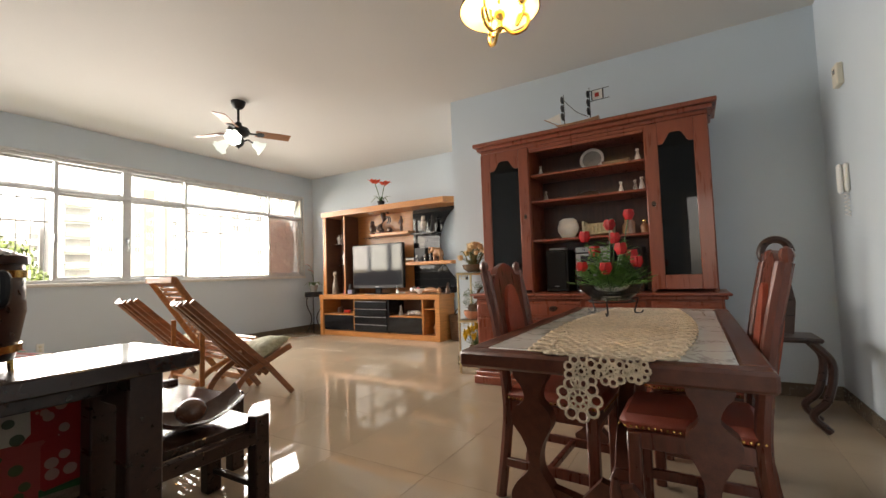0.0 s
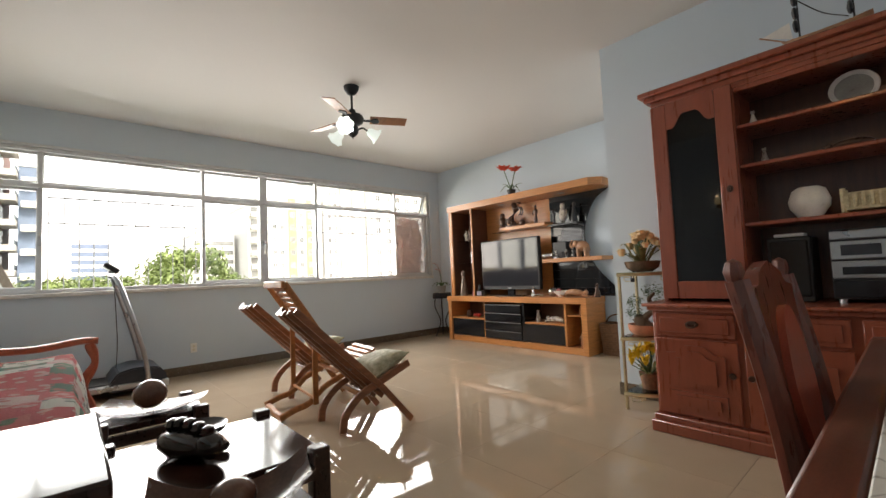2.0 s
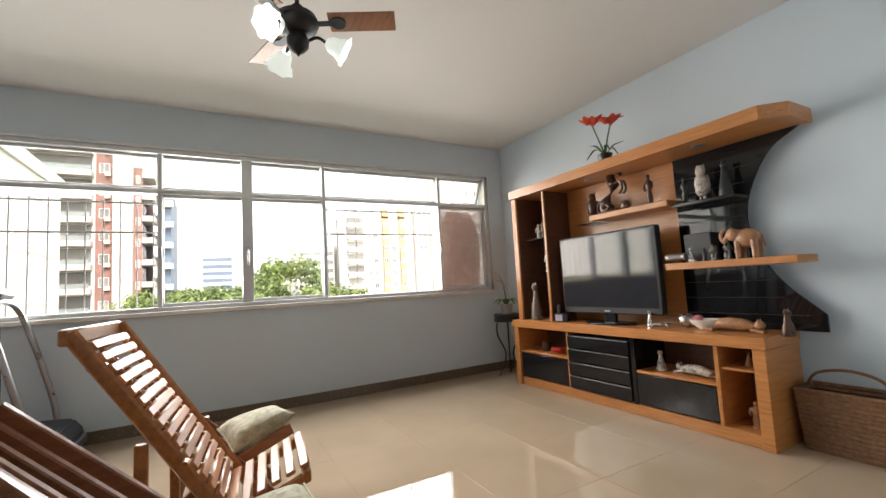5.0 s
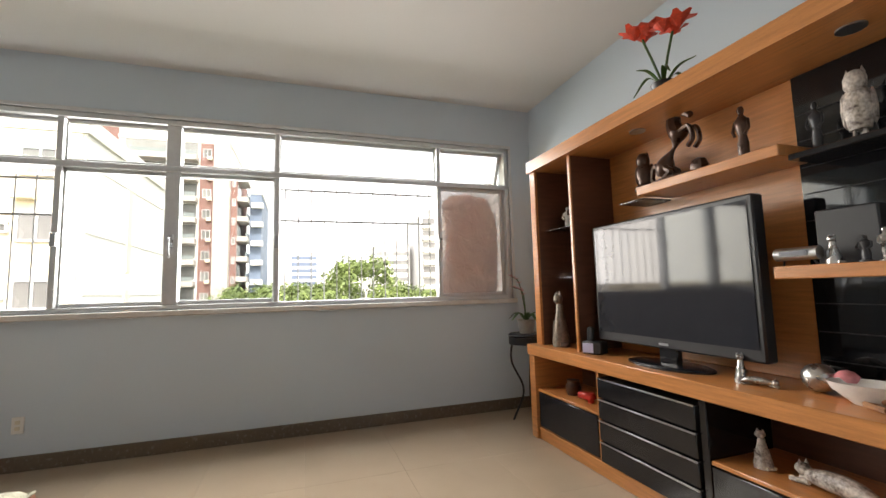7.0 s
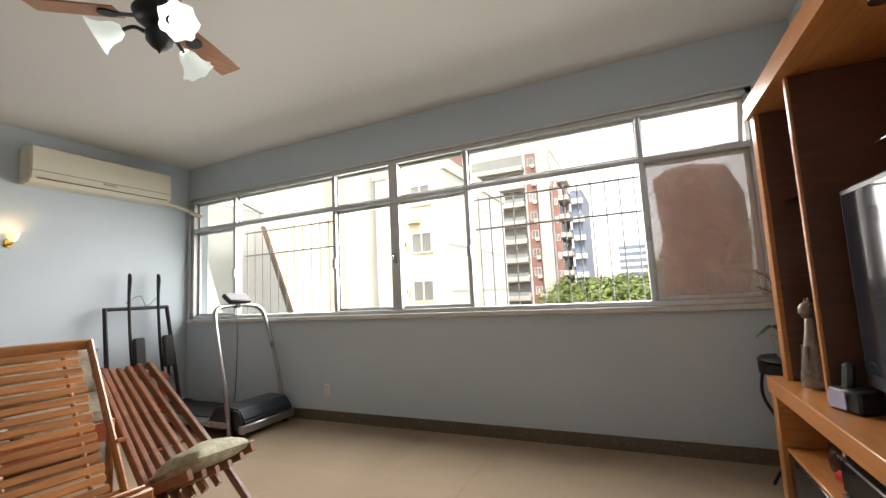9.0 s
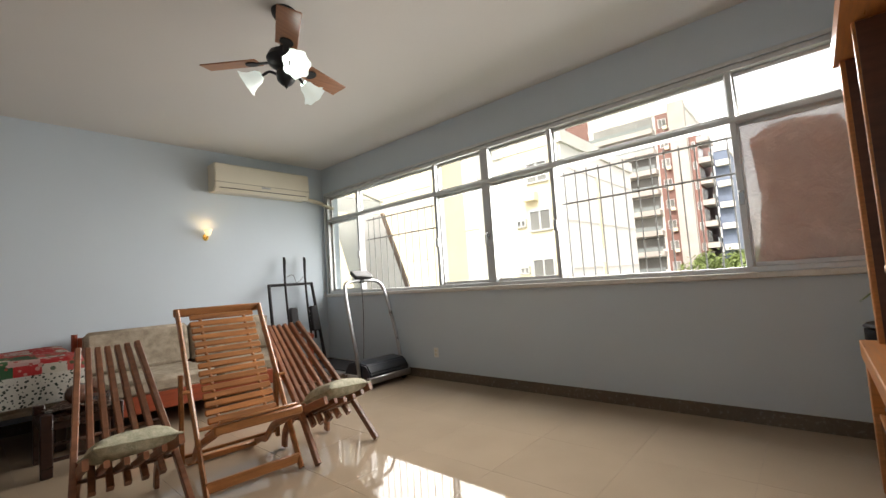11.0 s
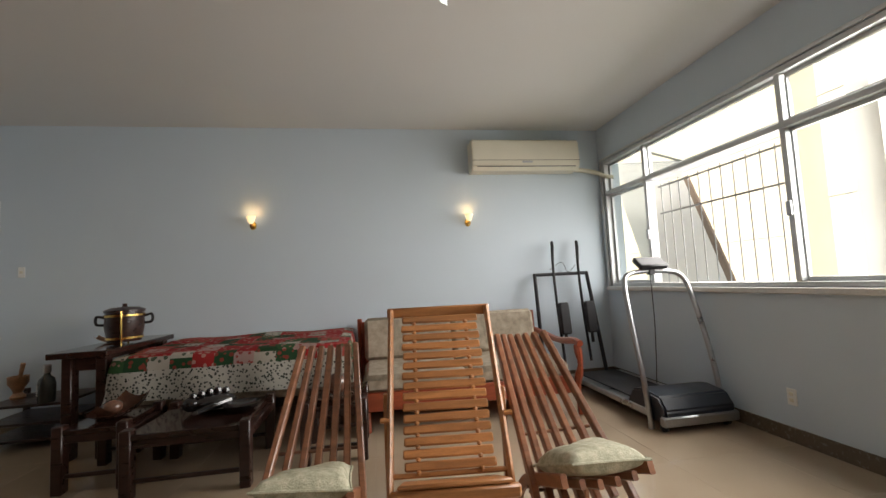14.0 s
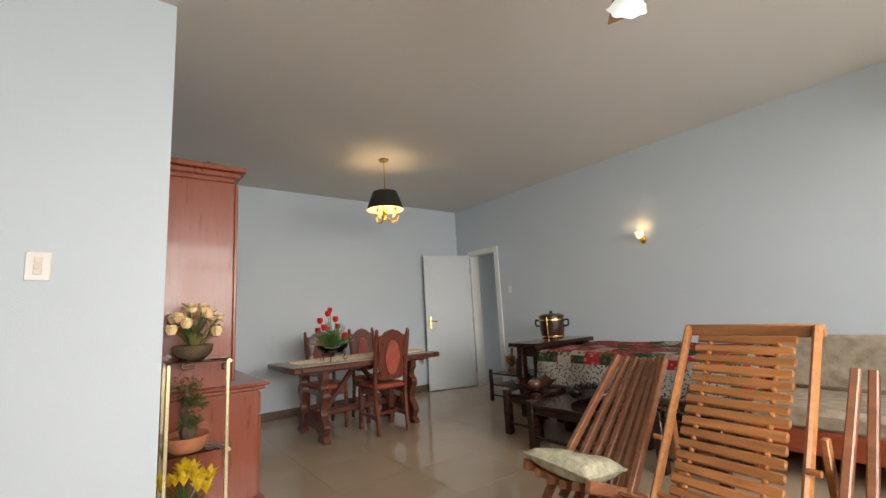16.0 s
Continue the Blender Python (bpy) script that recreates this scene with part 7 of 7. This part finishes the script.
solid("wooden_ball", ball(B(), (0, 0, 0.05), 0.062, 0.062, 0.05, 18), M_BOWLW, T(-1.54, 1.12, 0.402), "smooth brown wooden ball in the curved bowl", "ornament")
leaf_bowl(T(-3.0, 1.10, 0.386) @ pose(0, 0, 0, 0, 0, 60), "shallow curved dark tray on the small table", 0.25, 0.16, 0.05)
solid("wooden_egg", ball(B(), (0, 0, 0.075), 0.08, 0.08, 0.075, 20), M_BOWLW, T(-3.0, 1.10, 0.40), "large smooth brown wooden egg on the tray", "ornament")
bm = ball(B(), (0, 0, 0.055), 0.15, 0.075, 0.055, 14)
ball(bm, (0.13, 0.0, 0.06), 0.06, 0.05, 0.05, 12)
for k in range(5):
    ball(bm, (-0.08 + 0.05 * k, 0.0, 0.115 + 0.01 * math.sin(k)), 0.028, 0.03, 0.03, 8)
tube(bm, sweep([(-0.1, 0.05, 0.06), (0.0, 0.1, 0.05), (0.1, 0.09, 0.02)]), 0.022, 8)
solid("reclining_sculpture", bm, M_BLACKP, T(-2.17, 1.12, 0.376) @ pose(0, 0, 0, 0, 0, 25), "polished black reclining sculpture on the coffee table", "sculpture")
solid("copper_dish", lathe(B(), [(0, 0), (0.07, 0), (0.11, 0.03), (0.12, 0.05), (0.10, 0.035), (0, 0.015)], (0, 0, 0), 18), M_BLACKP, T(-2.38, 1.20, 0.376), "dark polished dish on the coffee table", "dish")

bench = thing("console_bench", I4, "high dark wooden console bench with glossy top", "console table")
part("top", box(B(), -1.33, -0.93, -0.25, 0.82, 0.755, 0.80, 0.005), M_DARKG, bench)
for y in (-0.17, 0.70):
    for x in (-1.25, -1.02):
        part("leg", box(B(), x - 0.035, x + 0.035, y - 0.045, y + 0.045, 0, 0.755, 0.006), M_DARK, bench)
    part("end_rail", box(B(), -1.215, -1.055, y - 0.02, y + 0.02, 0.65, 0.755, 0.004), M_DARK, bench)
part("stretcher", box(B(), -1.16, -1.11, -0.13, 0.66, 0.69, 0.754, 0.004), M_DARK, bench)
pot = thing("ice_bucket", T(-1.215, 0.37, 0.80), "dark wooden ice bucket with brass hoops and side handles", "ice bucket")
part("bucket", lathe(B(), [(0, 0.02), (0.12, 0.02), (0.14, 0.14), (0.135, 0.26), (0, 0.26)], (0, 0, 0), 26), M_DARK, pot)
for z, r in ((0.05, 0.128), (0.235, 0.14)):
    part("hoop", lathe(B(), [(r, z - 0.009), (r + 0.005, z - 0.009), (r + 0.005, z + 0.009), (r, z + 0.009)], (0, 0, 0), 26), M_BRASS, pot)
part("lid", lathe(B(), [(0.145, 0.261), (0.145, 0.28), (0.10, 0.30), (0.02, 0.305), (0.015, 0.32), (0.02, 0.33), (0, 0.335)], (0, 0, 0), 26), M_DARK, pot)
for a in (0.3, 3.44):
    c, s = math.cos(a), math.sin(a)
    part("handle", tube(B(), sweep([(0.135 * c, 0.135 * s, 0.22), (0.19 * c, 0.19 * s, 0.23), (0.19 * c, 0.19 * s, 0.17), (0.135 * c, 0.135 * s, 0.16)]), 0.011, 8), M_IRON, pot)
for a in (1.9, 5.0):
    c, s = math.cos(a), math.sin(a)
    part("strap", tube(B(), [(0.13 * c, 0.13 * s, 0.0), (0.15 * c, 0.15 * s, 0.14), (0.147 * c, 0.147 * s, 0.27)], 0.008, 6), M_BRASS, pot)

stool = thing("low_shelf", I4, "low dark wooden shelf stand with slatted tiers", "shelf")
for x in (-0.78, -0.12):
    for y in (-0.18, 0.36):
        part("post", box(B(), x - 0.02, x + 0.02, y - 0.02, y + 0.02, 0, 0.40, 0.005), M_DARK, stool)
for z in (0.06, 0.19, 0.335):
    part("tier", box(B(), -0.76, -0.14, -0.17, 0.35, z, z + 0.022, 0.004), M_DARK, stool)
mortar = thing("mortar", T(-0.22, 0.06, 0.357), "turned wooden mortar with its pestle on the low shelf", "mortar")
part("cup", lathe(B(), [(0, 0), (0.05, 0), (0.055, 0.02), (0.03, 0.05), (0.045, 0.09), (0.07, 0.13), (0.072, 0.19), (0.06, 0.19), (0.055, 0.12), (0, 0.11)]), M_TANW, mortar)
part("pestle", tube(B(), [(0, 0, 0.12), (-0.05, 0.02, 0.30)], [0.012, 0.018], 8), M_TANW, mortar)
bottle = thing("glass_bottle", T(-0.60, 0.30, 0.357), "dark glass bottle with silver cap and pale label", "bottle")
part("body", lathe(B(), [(0, 0), (0.055, 0), (0.06, 0.03), (0.06, 0.15), (0.05, 0.19), (0.022, 0.22), (0.02, 0.24), (0, 0.24)]), M_BOTTLED, bottle)
part("cap", lathe(B(), [(0.027, 0.235), (0.027, 0.30), (0.02, 0.305), (0, 0.305)]), M_STEEL, bottle)
bm = B()
for k in range(5):
    box(bm, -0.03, 0.03 - 0.008 * (k % 2), -0.0015, 0.0015, 0.06 + 0.018 * k, 0.068 + 0.018 * k, 0, pose(0.045, 0.041, 0, 0, 0, 42 + 90))
part("label_print", bm, M_PLASTER, bottle)
leaf_bowl(T(-1.03, 0.20, 0.801) @ pose(0, 0, 0, 0, 0, 10), "small reddish wooden leaf dish on the console bench", 0.12, 0.07, 0.06, M_TANW)

# ---- exercise machines ----
tm = thing("treadmill", T(-5.63, 0, 0), "grey and black folding treadmill with arched handrail", "treadmill")
part("deck", box(B(), -0.30, 0.30, 0.02, 1.30, 0.075, 0.13, 0.01), M_STEEL, tm)
part("belt", box(B(), -0.22, 0.22, 0.03, 1.10, 0.128, 0.14, 0.004), M_RUBBER, tm, "black running belt")
out = [(1.05, 0.14), (1.12, 0.24), (1.25, 0.27), (1.45, 0.25), (1.52, 0.16), (1.50, 0.06), (1.05, 0.06)]
bm = prism(B(), out, 0.58, Matrix(((0, 1, 0, -0.29), (1, 0, 0, 0), (0, 0, 1, 0), (0, 0, 0, 1))))
bmesh.ops.bevel(bm, geom=bm.edges[:], offset=0.015, segments=2, affect="EDGES")
part("motor_hood", bm, M_RUBBERH, tm, "dark blue-black motor hood")
part("front_bar", box(B(), -0.31, 0.31, 1.47, 1.53, 0.05, 0.12, 0.01), M_STEEL, tm)
for x in (-0.26, 0.26):
    part("foot", lathe(B(), [(0.03, 0), (0.03, 0.06), (0.02, 0.075), (0, 0.075)], (x, 0.1, 0), 10), M_RUBBER, tm)
    part("wheel", lathe(B(), [(0.02, -0.02), (0.035, -0.015), (0.035, 0.015), (0.02, 0.02)], (0, 0, 0), 14, 1, 1, T(x, 1.45, 0.035) @ pose(0, 0, 0, 0, 90)), M_RUBBER, tm)
arch = sweep([(0.31, 1.37, 0.0), (0.315, 1.33, 0.35), (0.31, 1.23, 0.75), (0.29, 1.14, 1.05), (0.24, 1.10, 1.15), (0.1, 1.08, 1.18), (-0.1, 1.08, 1.18), (-0.24, 1.10, 1.15), (-0.29, 1.14, 1.05), (-0.31, 1.23, 0.75), (-0.315, 1.33, 0.35), (-0.31, 1.37, 0.0)], 6)
part("handrail", tube(B(), arch, 0.021, 10), M_STEEL, tm, "arched grey steel handrail")
part("console", box(B(), -0.13, 0.13, -0.06, 0.08, -0.022, 0.03, 0.012, T(-0.0, 1.07, 1.25) @ pose(0, 0, 0, -35)), M_BLACKM, tm)
part("console_neck", box(B(), -0.03, 0.03, 1.06, 1.10, 1.15, 1.22, 0.004), M_BLACKM, tm)
part("safety_cord", tube(B(), sweep([(0.02, 1.1, 1.2), (0.03, 1.12, 0.8), (0.05, 1.13, 0.5), (0.06, 1.12, 0.26)]), 0.004, 5), M_RUBBER, tm)

sm = thing("exercise_machine", I4, "folded black tubular ski-walking machine leaning at the wall", "exercise machine")
for x in (-5.07, -5.69):
    part("side_tube", tube(B(), [(x, -0.14, 1.21), (x - (0.06 if x < -5.5 else -0.03), 0.06, 0.02)], 0.021, 8), M_IRON, sm)
part("top_tube", tube(B(), [(-5.70, -0.14, 1.20), (-5.06, -0.14, 1.20)], 0.019, 8), M_IRON, sm)
part("foot_tube", tube(B(), [(-5.78, 0.06, 0.022), (-5.0, 0.06, 0.022)], 0.021, 8), M_IRON, sm)
for x in (-5.29, -5.59):
    part("pole", tube(B(), sweep([(x, 0.02, 0.25), (x, -0.08, 0.8), (x, -0.13, 1.3), (x - 0.02, -0.15, 1.5), (x - 0.03, -0.19, 1.57)]), 0.015, 8), M_IRON, sm)
    part("grip", tube(B(), [(x - 0.004, -0.135, 1.36), (x - 0.028, -0.18, 1.56)], 0.018, 8), M_RUBBER, sm)
    part("pedal", box(B(), -0.055, 0.055, -0.03, 0.03, -0.17, 0.17, 0.015, T(x - 0.03, 0.02, 0.72) @ pose(0, 0, 0, 8, 0, 0)), M_RUBBER, sm)
    part("pedal_arm", tube(B(), [(x - 0.03, 0.0, 0.85), (x - 0.02, 0.05, 0.45)], 0.017, 8), M_IRON, sm)
part("cable", tube(B(), sweep([(-5.25, -0.13, 1.25), (-5.38, -0.10, 1.33), (-5.46, -0.12, 1.22), (-5.56, -0.12, 1.30)]), 0.003, 5), M_RUBBER, sm)

# ---- air conditioner ----
ac = thing("air_conditioner", T(-5.04, YS, 2.38), "ivory split air conditioner high on the wall", "air conditioner")
prof = [(0.0, 0.0), (0.17, 0.0), (0.215, 0.04), (0.225, 0.12), (0.21, 0.33), (0.19, 0.345), (0.0, 0.345)]
bm = prism(B(), prof, 1.26, Matrix(((0, 1, 0, -0.63), (1, 0, 0, 0.001), (0, 0, 1, 0), (0, 0, 0, 1))))
bmesh.ops.bevel(bm, geom=[e for e in bm.edges if e.calc_length() < 0.4], offset=0.012, segments=2, affect="EDGES")
part("case", bm, M_IVORY, ac)
part("louvre", box(B(), -0.58, 0.58, 0.19, 0.222, 0.025, 0.032, 0.002, pose(0, 0, 0.01, 0)), M_BLACKM, ac, "dark air slot")
part("louvre_flap", box(B(), -0.58, 0.58, 0.2, 0.225, 0.045, 0.06, 0.003), M_IVORY, ac)
part("panel_line", box(B(), -0.625, 0.625, 0.222, 0.2275, 0.105, 0.109), M_BASE, ac)
part("badge", box(B(), -0.06, 0.06, 0.226, 0.231, 0.075, 0.098, 0.003), M_STEEL, ac)
bm = tube(B(), sweep([(-5.66, YS + 0.05, 2.42), (-5.85, YS + 0.05, 2.40), (-5.97, YS + 0.06, 2.37), (-6.02, YS + 0.10, 2.33), (-6.12, YS + 0.13, 2.30)]), 0.028, 8)
solid("pipe_trunking", bm, M_IVORY, I4, "ivory wrapped refrigerant pipe running to the window", "pipe")

# ---- wall lamps ----
for x, z in ((-2.08, 1.86), (-4.37, 1.83)):
    w = thing("wall_lamp", T(x, YS, z), "small brass wall lamp with a lit tulip glass shade", "wall lamp", "wall lamps")
    part("plate", lathe(B(), [(0.035, 0), (0.03, 0.012), (0, 0.014)], (0, 0, 0), 16, 1, 1.3, T(0, 0, 0.0) @ pose(0, 0, 0, -90)), M_BRASS, w)
    part("arm", tube(B(), sweep([(0, 0.012, 0), (0, 0.05, -0.02), (0, 0.08, 0.01)]), 0.006, 8), M_BRASS, w)
    part("shade", lathe(B(), [(0.016, 0.0), (0.032, 0.02), (0.038, 0.05), (0.048, 0.075), (0.045, 0.075), (0.034, 0.048), (0.024, 0.02)], (0, 0.08, 0.01), 18), M_SCONCE, w, "lit frosted glass shade")
    part("bulb", ball(B(), (0, 0.08, 0.05), 0.016, 0.016, 0.022, 10), M_BULBW, w)
    lamp("wall_lamp_light", "POINT", 0.05, T(x, YS + 0.08, z + 0.125), (1.0, 0.75, 0.45)).data.shadow_soft_size = 0.02

# ---- ceiling fan ----
FA = (-3.78, 2.82)
fan = thing("ceiling_fan", T(FA[0], FA[1], ZC), "three-blade ceiling fan with three lit tulip glass lamps", "ceiling fan")
part("canopy", lathe(B(), [(0, 0), (0.075, 0), (0.07, -0.03), (0.045, -0.07), (0.02, -0.085), (0, -0.085)]), M_IRON, fan)
part("rod", tube(B(), [(0, 0, -0.08), (0, 0, -0.26)], 0.012, 10), M_IRON, fan)
part("motor", lathe(B(), [(0, -0.22), (0.03, -0.23), (0.04, -0.27), (0.10, -0.29), (0.115, -0.325), (0.10, -0.36), (0.06, -0.385), (0, -0.39)], (0, 0, 0), 24), M_IRON, fan)
part("lamp_hub", lathe(B(), [(0.04, -0.38), (0.06, -0.42), (0.055, -0.46), (0.03, -0.49), (0.012, -0.50), (0, -0.52)]), M_IRON, fan)
for deg in (64, -52, -164):
    rot = pose(0, 0, -0.325, 0, 0, deg) @ pose(0, 0, 0, -12)
    bl = part("blade", box(B(), 0.17, 0.53, -0.065, 0.065, -0.004, 0.004, 0.003, rot), M_FANW, fan)
    bm = box(B(), 0.09, 0.22, -0.018, 0.018, -0.012, -0.0045, 0.003, rot)
    lathe(bm, [(0, -0.012), (0.04, -0.012), (0.04, -0.0045), (0, -0.0045)], (0.22, 0, 0), 14, 1, 1, rot)
    part("blade_iron", bm, M_IRON, bl)
for deg in (75, 195, 315):
    a = radians(deg)
    d = Vector((math.cos(a), math.sin(a), 0))
    arm = part("lamp_arm", tube(B(), sweep([d * 0.04 + Vector((0, 0, -0.43)), d * 0.10 + Vector((0, 0, -0.40)), d * 0.15 + Vector((0, 0, -0.425))]), 0.009, 8), M_IRON, fan)
    sh = T(d.x * 0.15, d.y * 0.15, -0.42) @ pose(0, 0, 0, 0, 0, deg) @ pose(0, 0, 0, 0, 118, 0)
    bm = B()
    rings = []
    for r, z in ((0.022, 0.0), (0.042, 0.025), (0.05, 0.065), (0.066, 0.095), (0.08, 0.112)):
        rings.append([bm.verts.new(sh @ Vector((r * (1 + (0.10 * math.cos(7 * q) if z > 0.1 else 0)) * math.cos(q), r * (1 + (0.10 * math.cos(7 * q) if z > 0.1 else 0)) * math.sin(q), z))) for q in (2 * math.pi * k / 24 for k in range(24))])
    for r0, r1 in zip(rings, rings[1:]):
        for k in range(24):
            bm.faces.new((r0[k], r0[(k + 1) % 24], r1[(k + 1) % 24], r1[k]))
    part("lamp_shade", bm, M_FROST, arm, "frilled frosted glass shade")
    part("bulb", ball(B(), (0, 0, 0.07), 0.026, 0.026, 0.035, 12, sh), M_BULB, arm)

# ---- chandelier over the table ----
CH = (-0.45, 2.07)
cd = thing("pendant_lamp", T(CH[0], CH[1], ZC), "brass pendant lamp with dark tole shade and horn-shaped arms", "pendant lamp")
part("rose", lathe(B(), [(0, 0), (0.06, 0), (0.05, -0.02), (0.015, -0.03), (0, -0.03)]), M_BRASS, cd)
part("chain", tube(B(), [(0, 0, -0.03), (0, 0, -0.40)], 0.006, 6), M_BRASS, cd)
SHP = [(0.135, -0.38), (0.205, -0.58)]
bm = B()
rg = []
for r, z in SHP + [(0.202, -0.58), (0.132, -0.38)]:
    rg.append([bm.verts.new((r * math.cos(q), r * math.sin(q), z)) for q in (2 * math.pi * k / 36 for k in range(36))])
for k in range(36):
    l = (k + 1) % 36
    bm.faces.new((rg[0][k], rg[0][l], rg[1][l], rg[1][k]))
    bm.faces.new((rg[1][k], rg[1][l], rg[2][l], rg[2][k]))
    bm.faces.new((rg[3][k], rg[3][l], rg[0][l], rg[0][k]))
part("shade", bm, M_SHADEB, cd, "dark tole shade")
bm = B()
rg = [[bm.verts.new((r * math.cos(q), r * math.sin(q), z)) for q in (2 * math.pi * k / 36 for k in range(36))] for r, z in ((0.130, -0.38), (0.1995, -0.58))]
for k in range(36):
    bm.faces.new((rg[0][k], rg[0][(k + 1) % 36], rg[1][(k + 1) % 36], rg[1][k]))
part("shade_lining", bm, M_SHADEI, cd, "cream shade lining")
part("stem", lathe(B(), [(0.008, -0.38), (0.008, -0.55), (0.025, -0.58), (0.03, -0.61), (0.012, -0.64), (0.018, -0.67), (0, -0.70)], (0, 0, 0), 14), M_BRASS, cd)
for k in range(3):
    a = k * 2.094 + 0.3
    c, s = math.cos(a), math.sin(a)
    line = sweep([(0.02 * c, 0.02 * s, -0.67), (0.07 * c, 0.07 * s, -0.71), (0.13 * c, 0.13 * s, -0.69), (0.14 * c, 0.14 * s, -0.63), (0.10 * c, 0.10 * s, -0.62), (0.085 * c, 0.085 * s, -0.67), (0.12 * c, 0.12 * s, -0.60), (0.115 * c, 0.115 * s, -0.55)], 6)
    arm = part("horn_arm", tube(B(), line, 0.009, 8), M_BRASS, cd)
    part("candle_cup", lathe(B(), [(0.008, -0.57), (0.025, -0.55), (0.012, -0.54), (0.012, -0.50), (0, -0.50)], (0.115 * c, 0.115 * s, 0), 12), M_BRASS, arm)
    part("bulb", ball(B(), (0.115 * c, 0.115 * s, -0.47), 0.02, 0.02, 0.032, 10), M_BULBW, arm)
lamp("pendant_light", "POINT", 1.3, T(CH[0], CH[1], ZC - 0.545), (1.0, 0.74, 0.40)).data.shadow_soft_size = 0.07

# ---- switches and small wall things ----
def plate(name, m, w, h, label, keys):
    p = thing(name, m, label, "switch")
    part("plate", box(B(), -w / 2, w / 2, -0.009, 0.0, -h / 2, h / 2, 0.004), M_IVORYW, p)
    for z in keys:
        part("rocker", box(B(), -0.014, 0.014, -0.014, -0.0092, z - 0.012, z + 0.012, 0.003), M_IVORY, p)
    return p


plate("light_switch", T(XJ, 4.63, 1.47) @ pose(0, 0, 0, 0, 0, -90), 0.085, 0.125, "white rounded light switch plate with rockers", (-0.025, 0.0, 0.028))
plate("light_switch", T(0.01, YS, 1.47) @ pose(0, 0, 0, 0, 0, 180), 0.06, 0.10, "small ivory light switch beside the door", (0.0,))
plate("power_socket", T(XW, 1.88, 0.30) @ pose(0, 0, 0, 0, 0, 90), 0.07, 0.11, "white power socket low on the wall", (-0.02, 0.02))
ic = thing("intercom", T(XE, 3.70, 1.52) @ pose(0, 0, 0, 0, 0, -90), "white wall intercom handset with coiled cord", "intercom")
part("base", box(B(), -0.04, 0.04, -0.025, 0.0, -0.09, 0.09, 0.008), M_IVORYW, ic)
part("handset", box(B(), -0.022, 0.022, -0.055, -0.026, -0.10, 0.09, 0.012), M_IVORYW, ic)
part("cord", tube(B(), [(0.02 + 0.012 * math.cos(q), -0.02 + 0.012 * math.sin(q), -0.09 - 0.004 * q) for q in (0.5 * k for k in range(80))], 0.003, 5), M_IVORYW, ic)
sb = thing("door_chime", T(XE, 3.66, 2.17) @ pose(0, 0, 0, 0, 0, -90), "ivory door chime box high on the wall", "door chime")
part("case", box(B(), -0.05, 0.05, -0.035, 0.0, -0.07, 0.07, 0.006), M_IVORY, sb)
part("grille", box(B(), -0.02, 0.02, -0.038, -0.0355, 0.01, 0.04, 0.002), M_BASE, sb)

# ---- floor tiles, last ----
TS = 0.60
bm = box(B(), -TS / 2 + 0.0006, TS / 2 - 0.0006, -TS / 2 + 0.0006, TS / 2 - 0.0006, -0.006, 0.0, 0.0005)
tile_mesh = mesh_of("tile", bm, M_FLOOR, False)
x0, y0 = -3.87 - 4 * TS, 4.295 - 8 * TS
for i in range(13):
    for j in range(12):
        x, y = x0 + TS * (i + 0.5), y0 - 0.0 + TS * (j + 0.5)
        if x + TS / 2 < XW or x - TS / 2 > XE or y - TS / 2 > YN or (x - TS / 2 > XJ + 0.2 and y - TS / 2 > YH + 0.2):
            continue
        t = new("tile", tile_mesh)
        t.parent, t.matrix_local = floor, T(x, y, 0)
for j in range(6):
    for i in range(3):
        t = new("tile", tile_mesh)
        t.parent, t.matrix_local = floor, T(0.03 + TS * i, y0 - TS * (j + 0.5), 0)
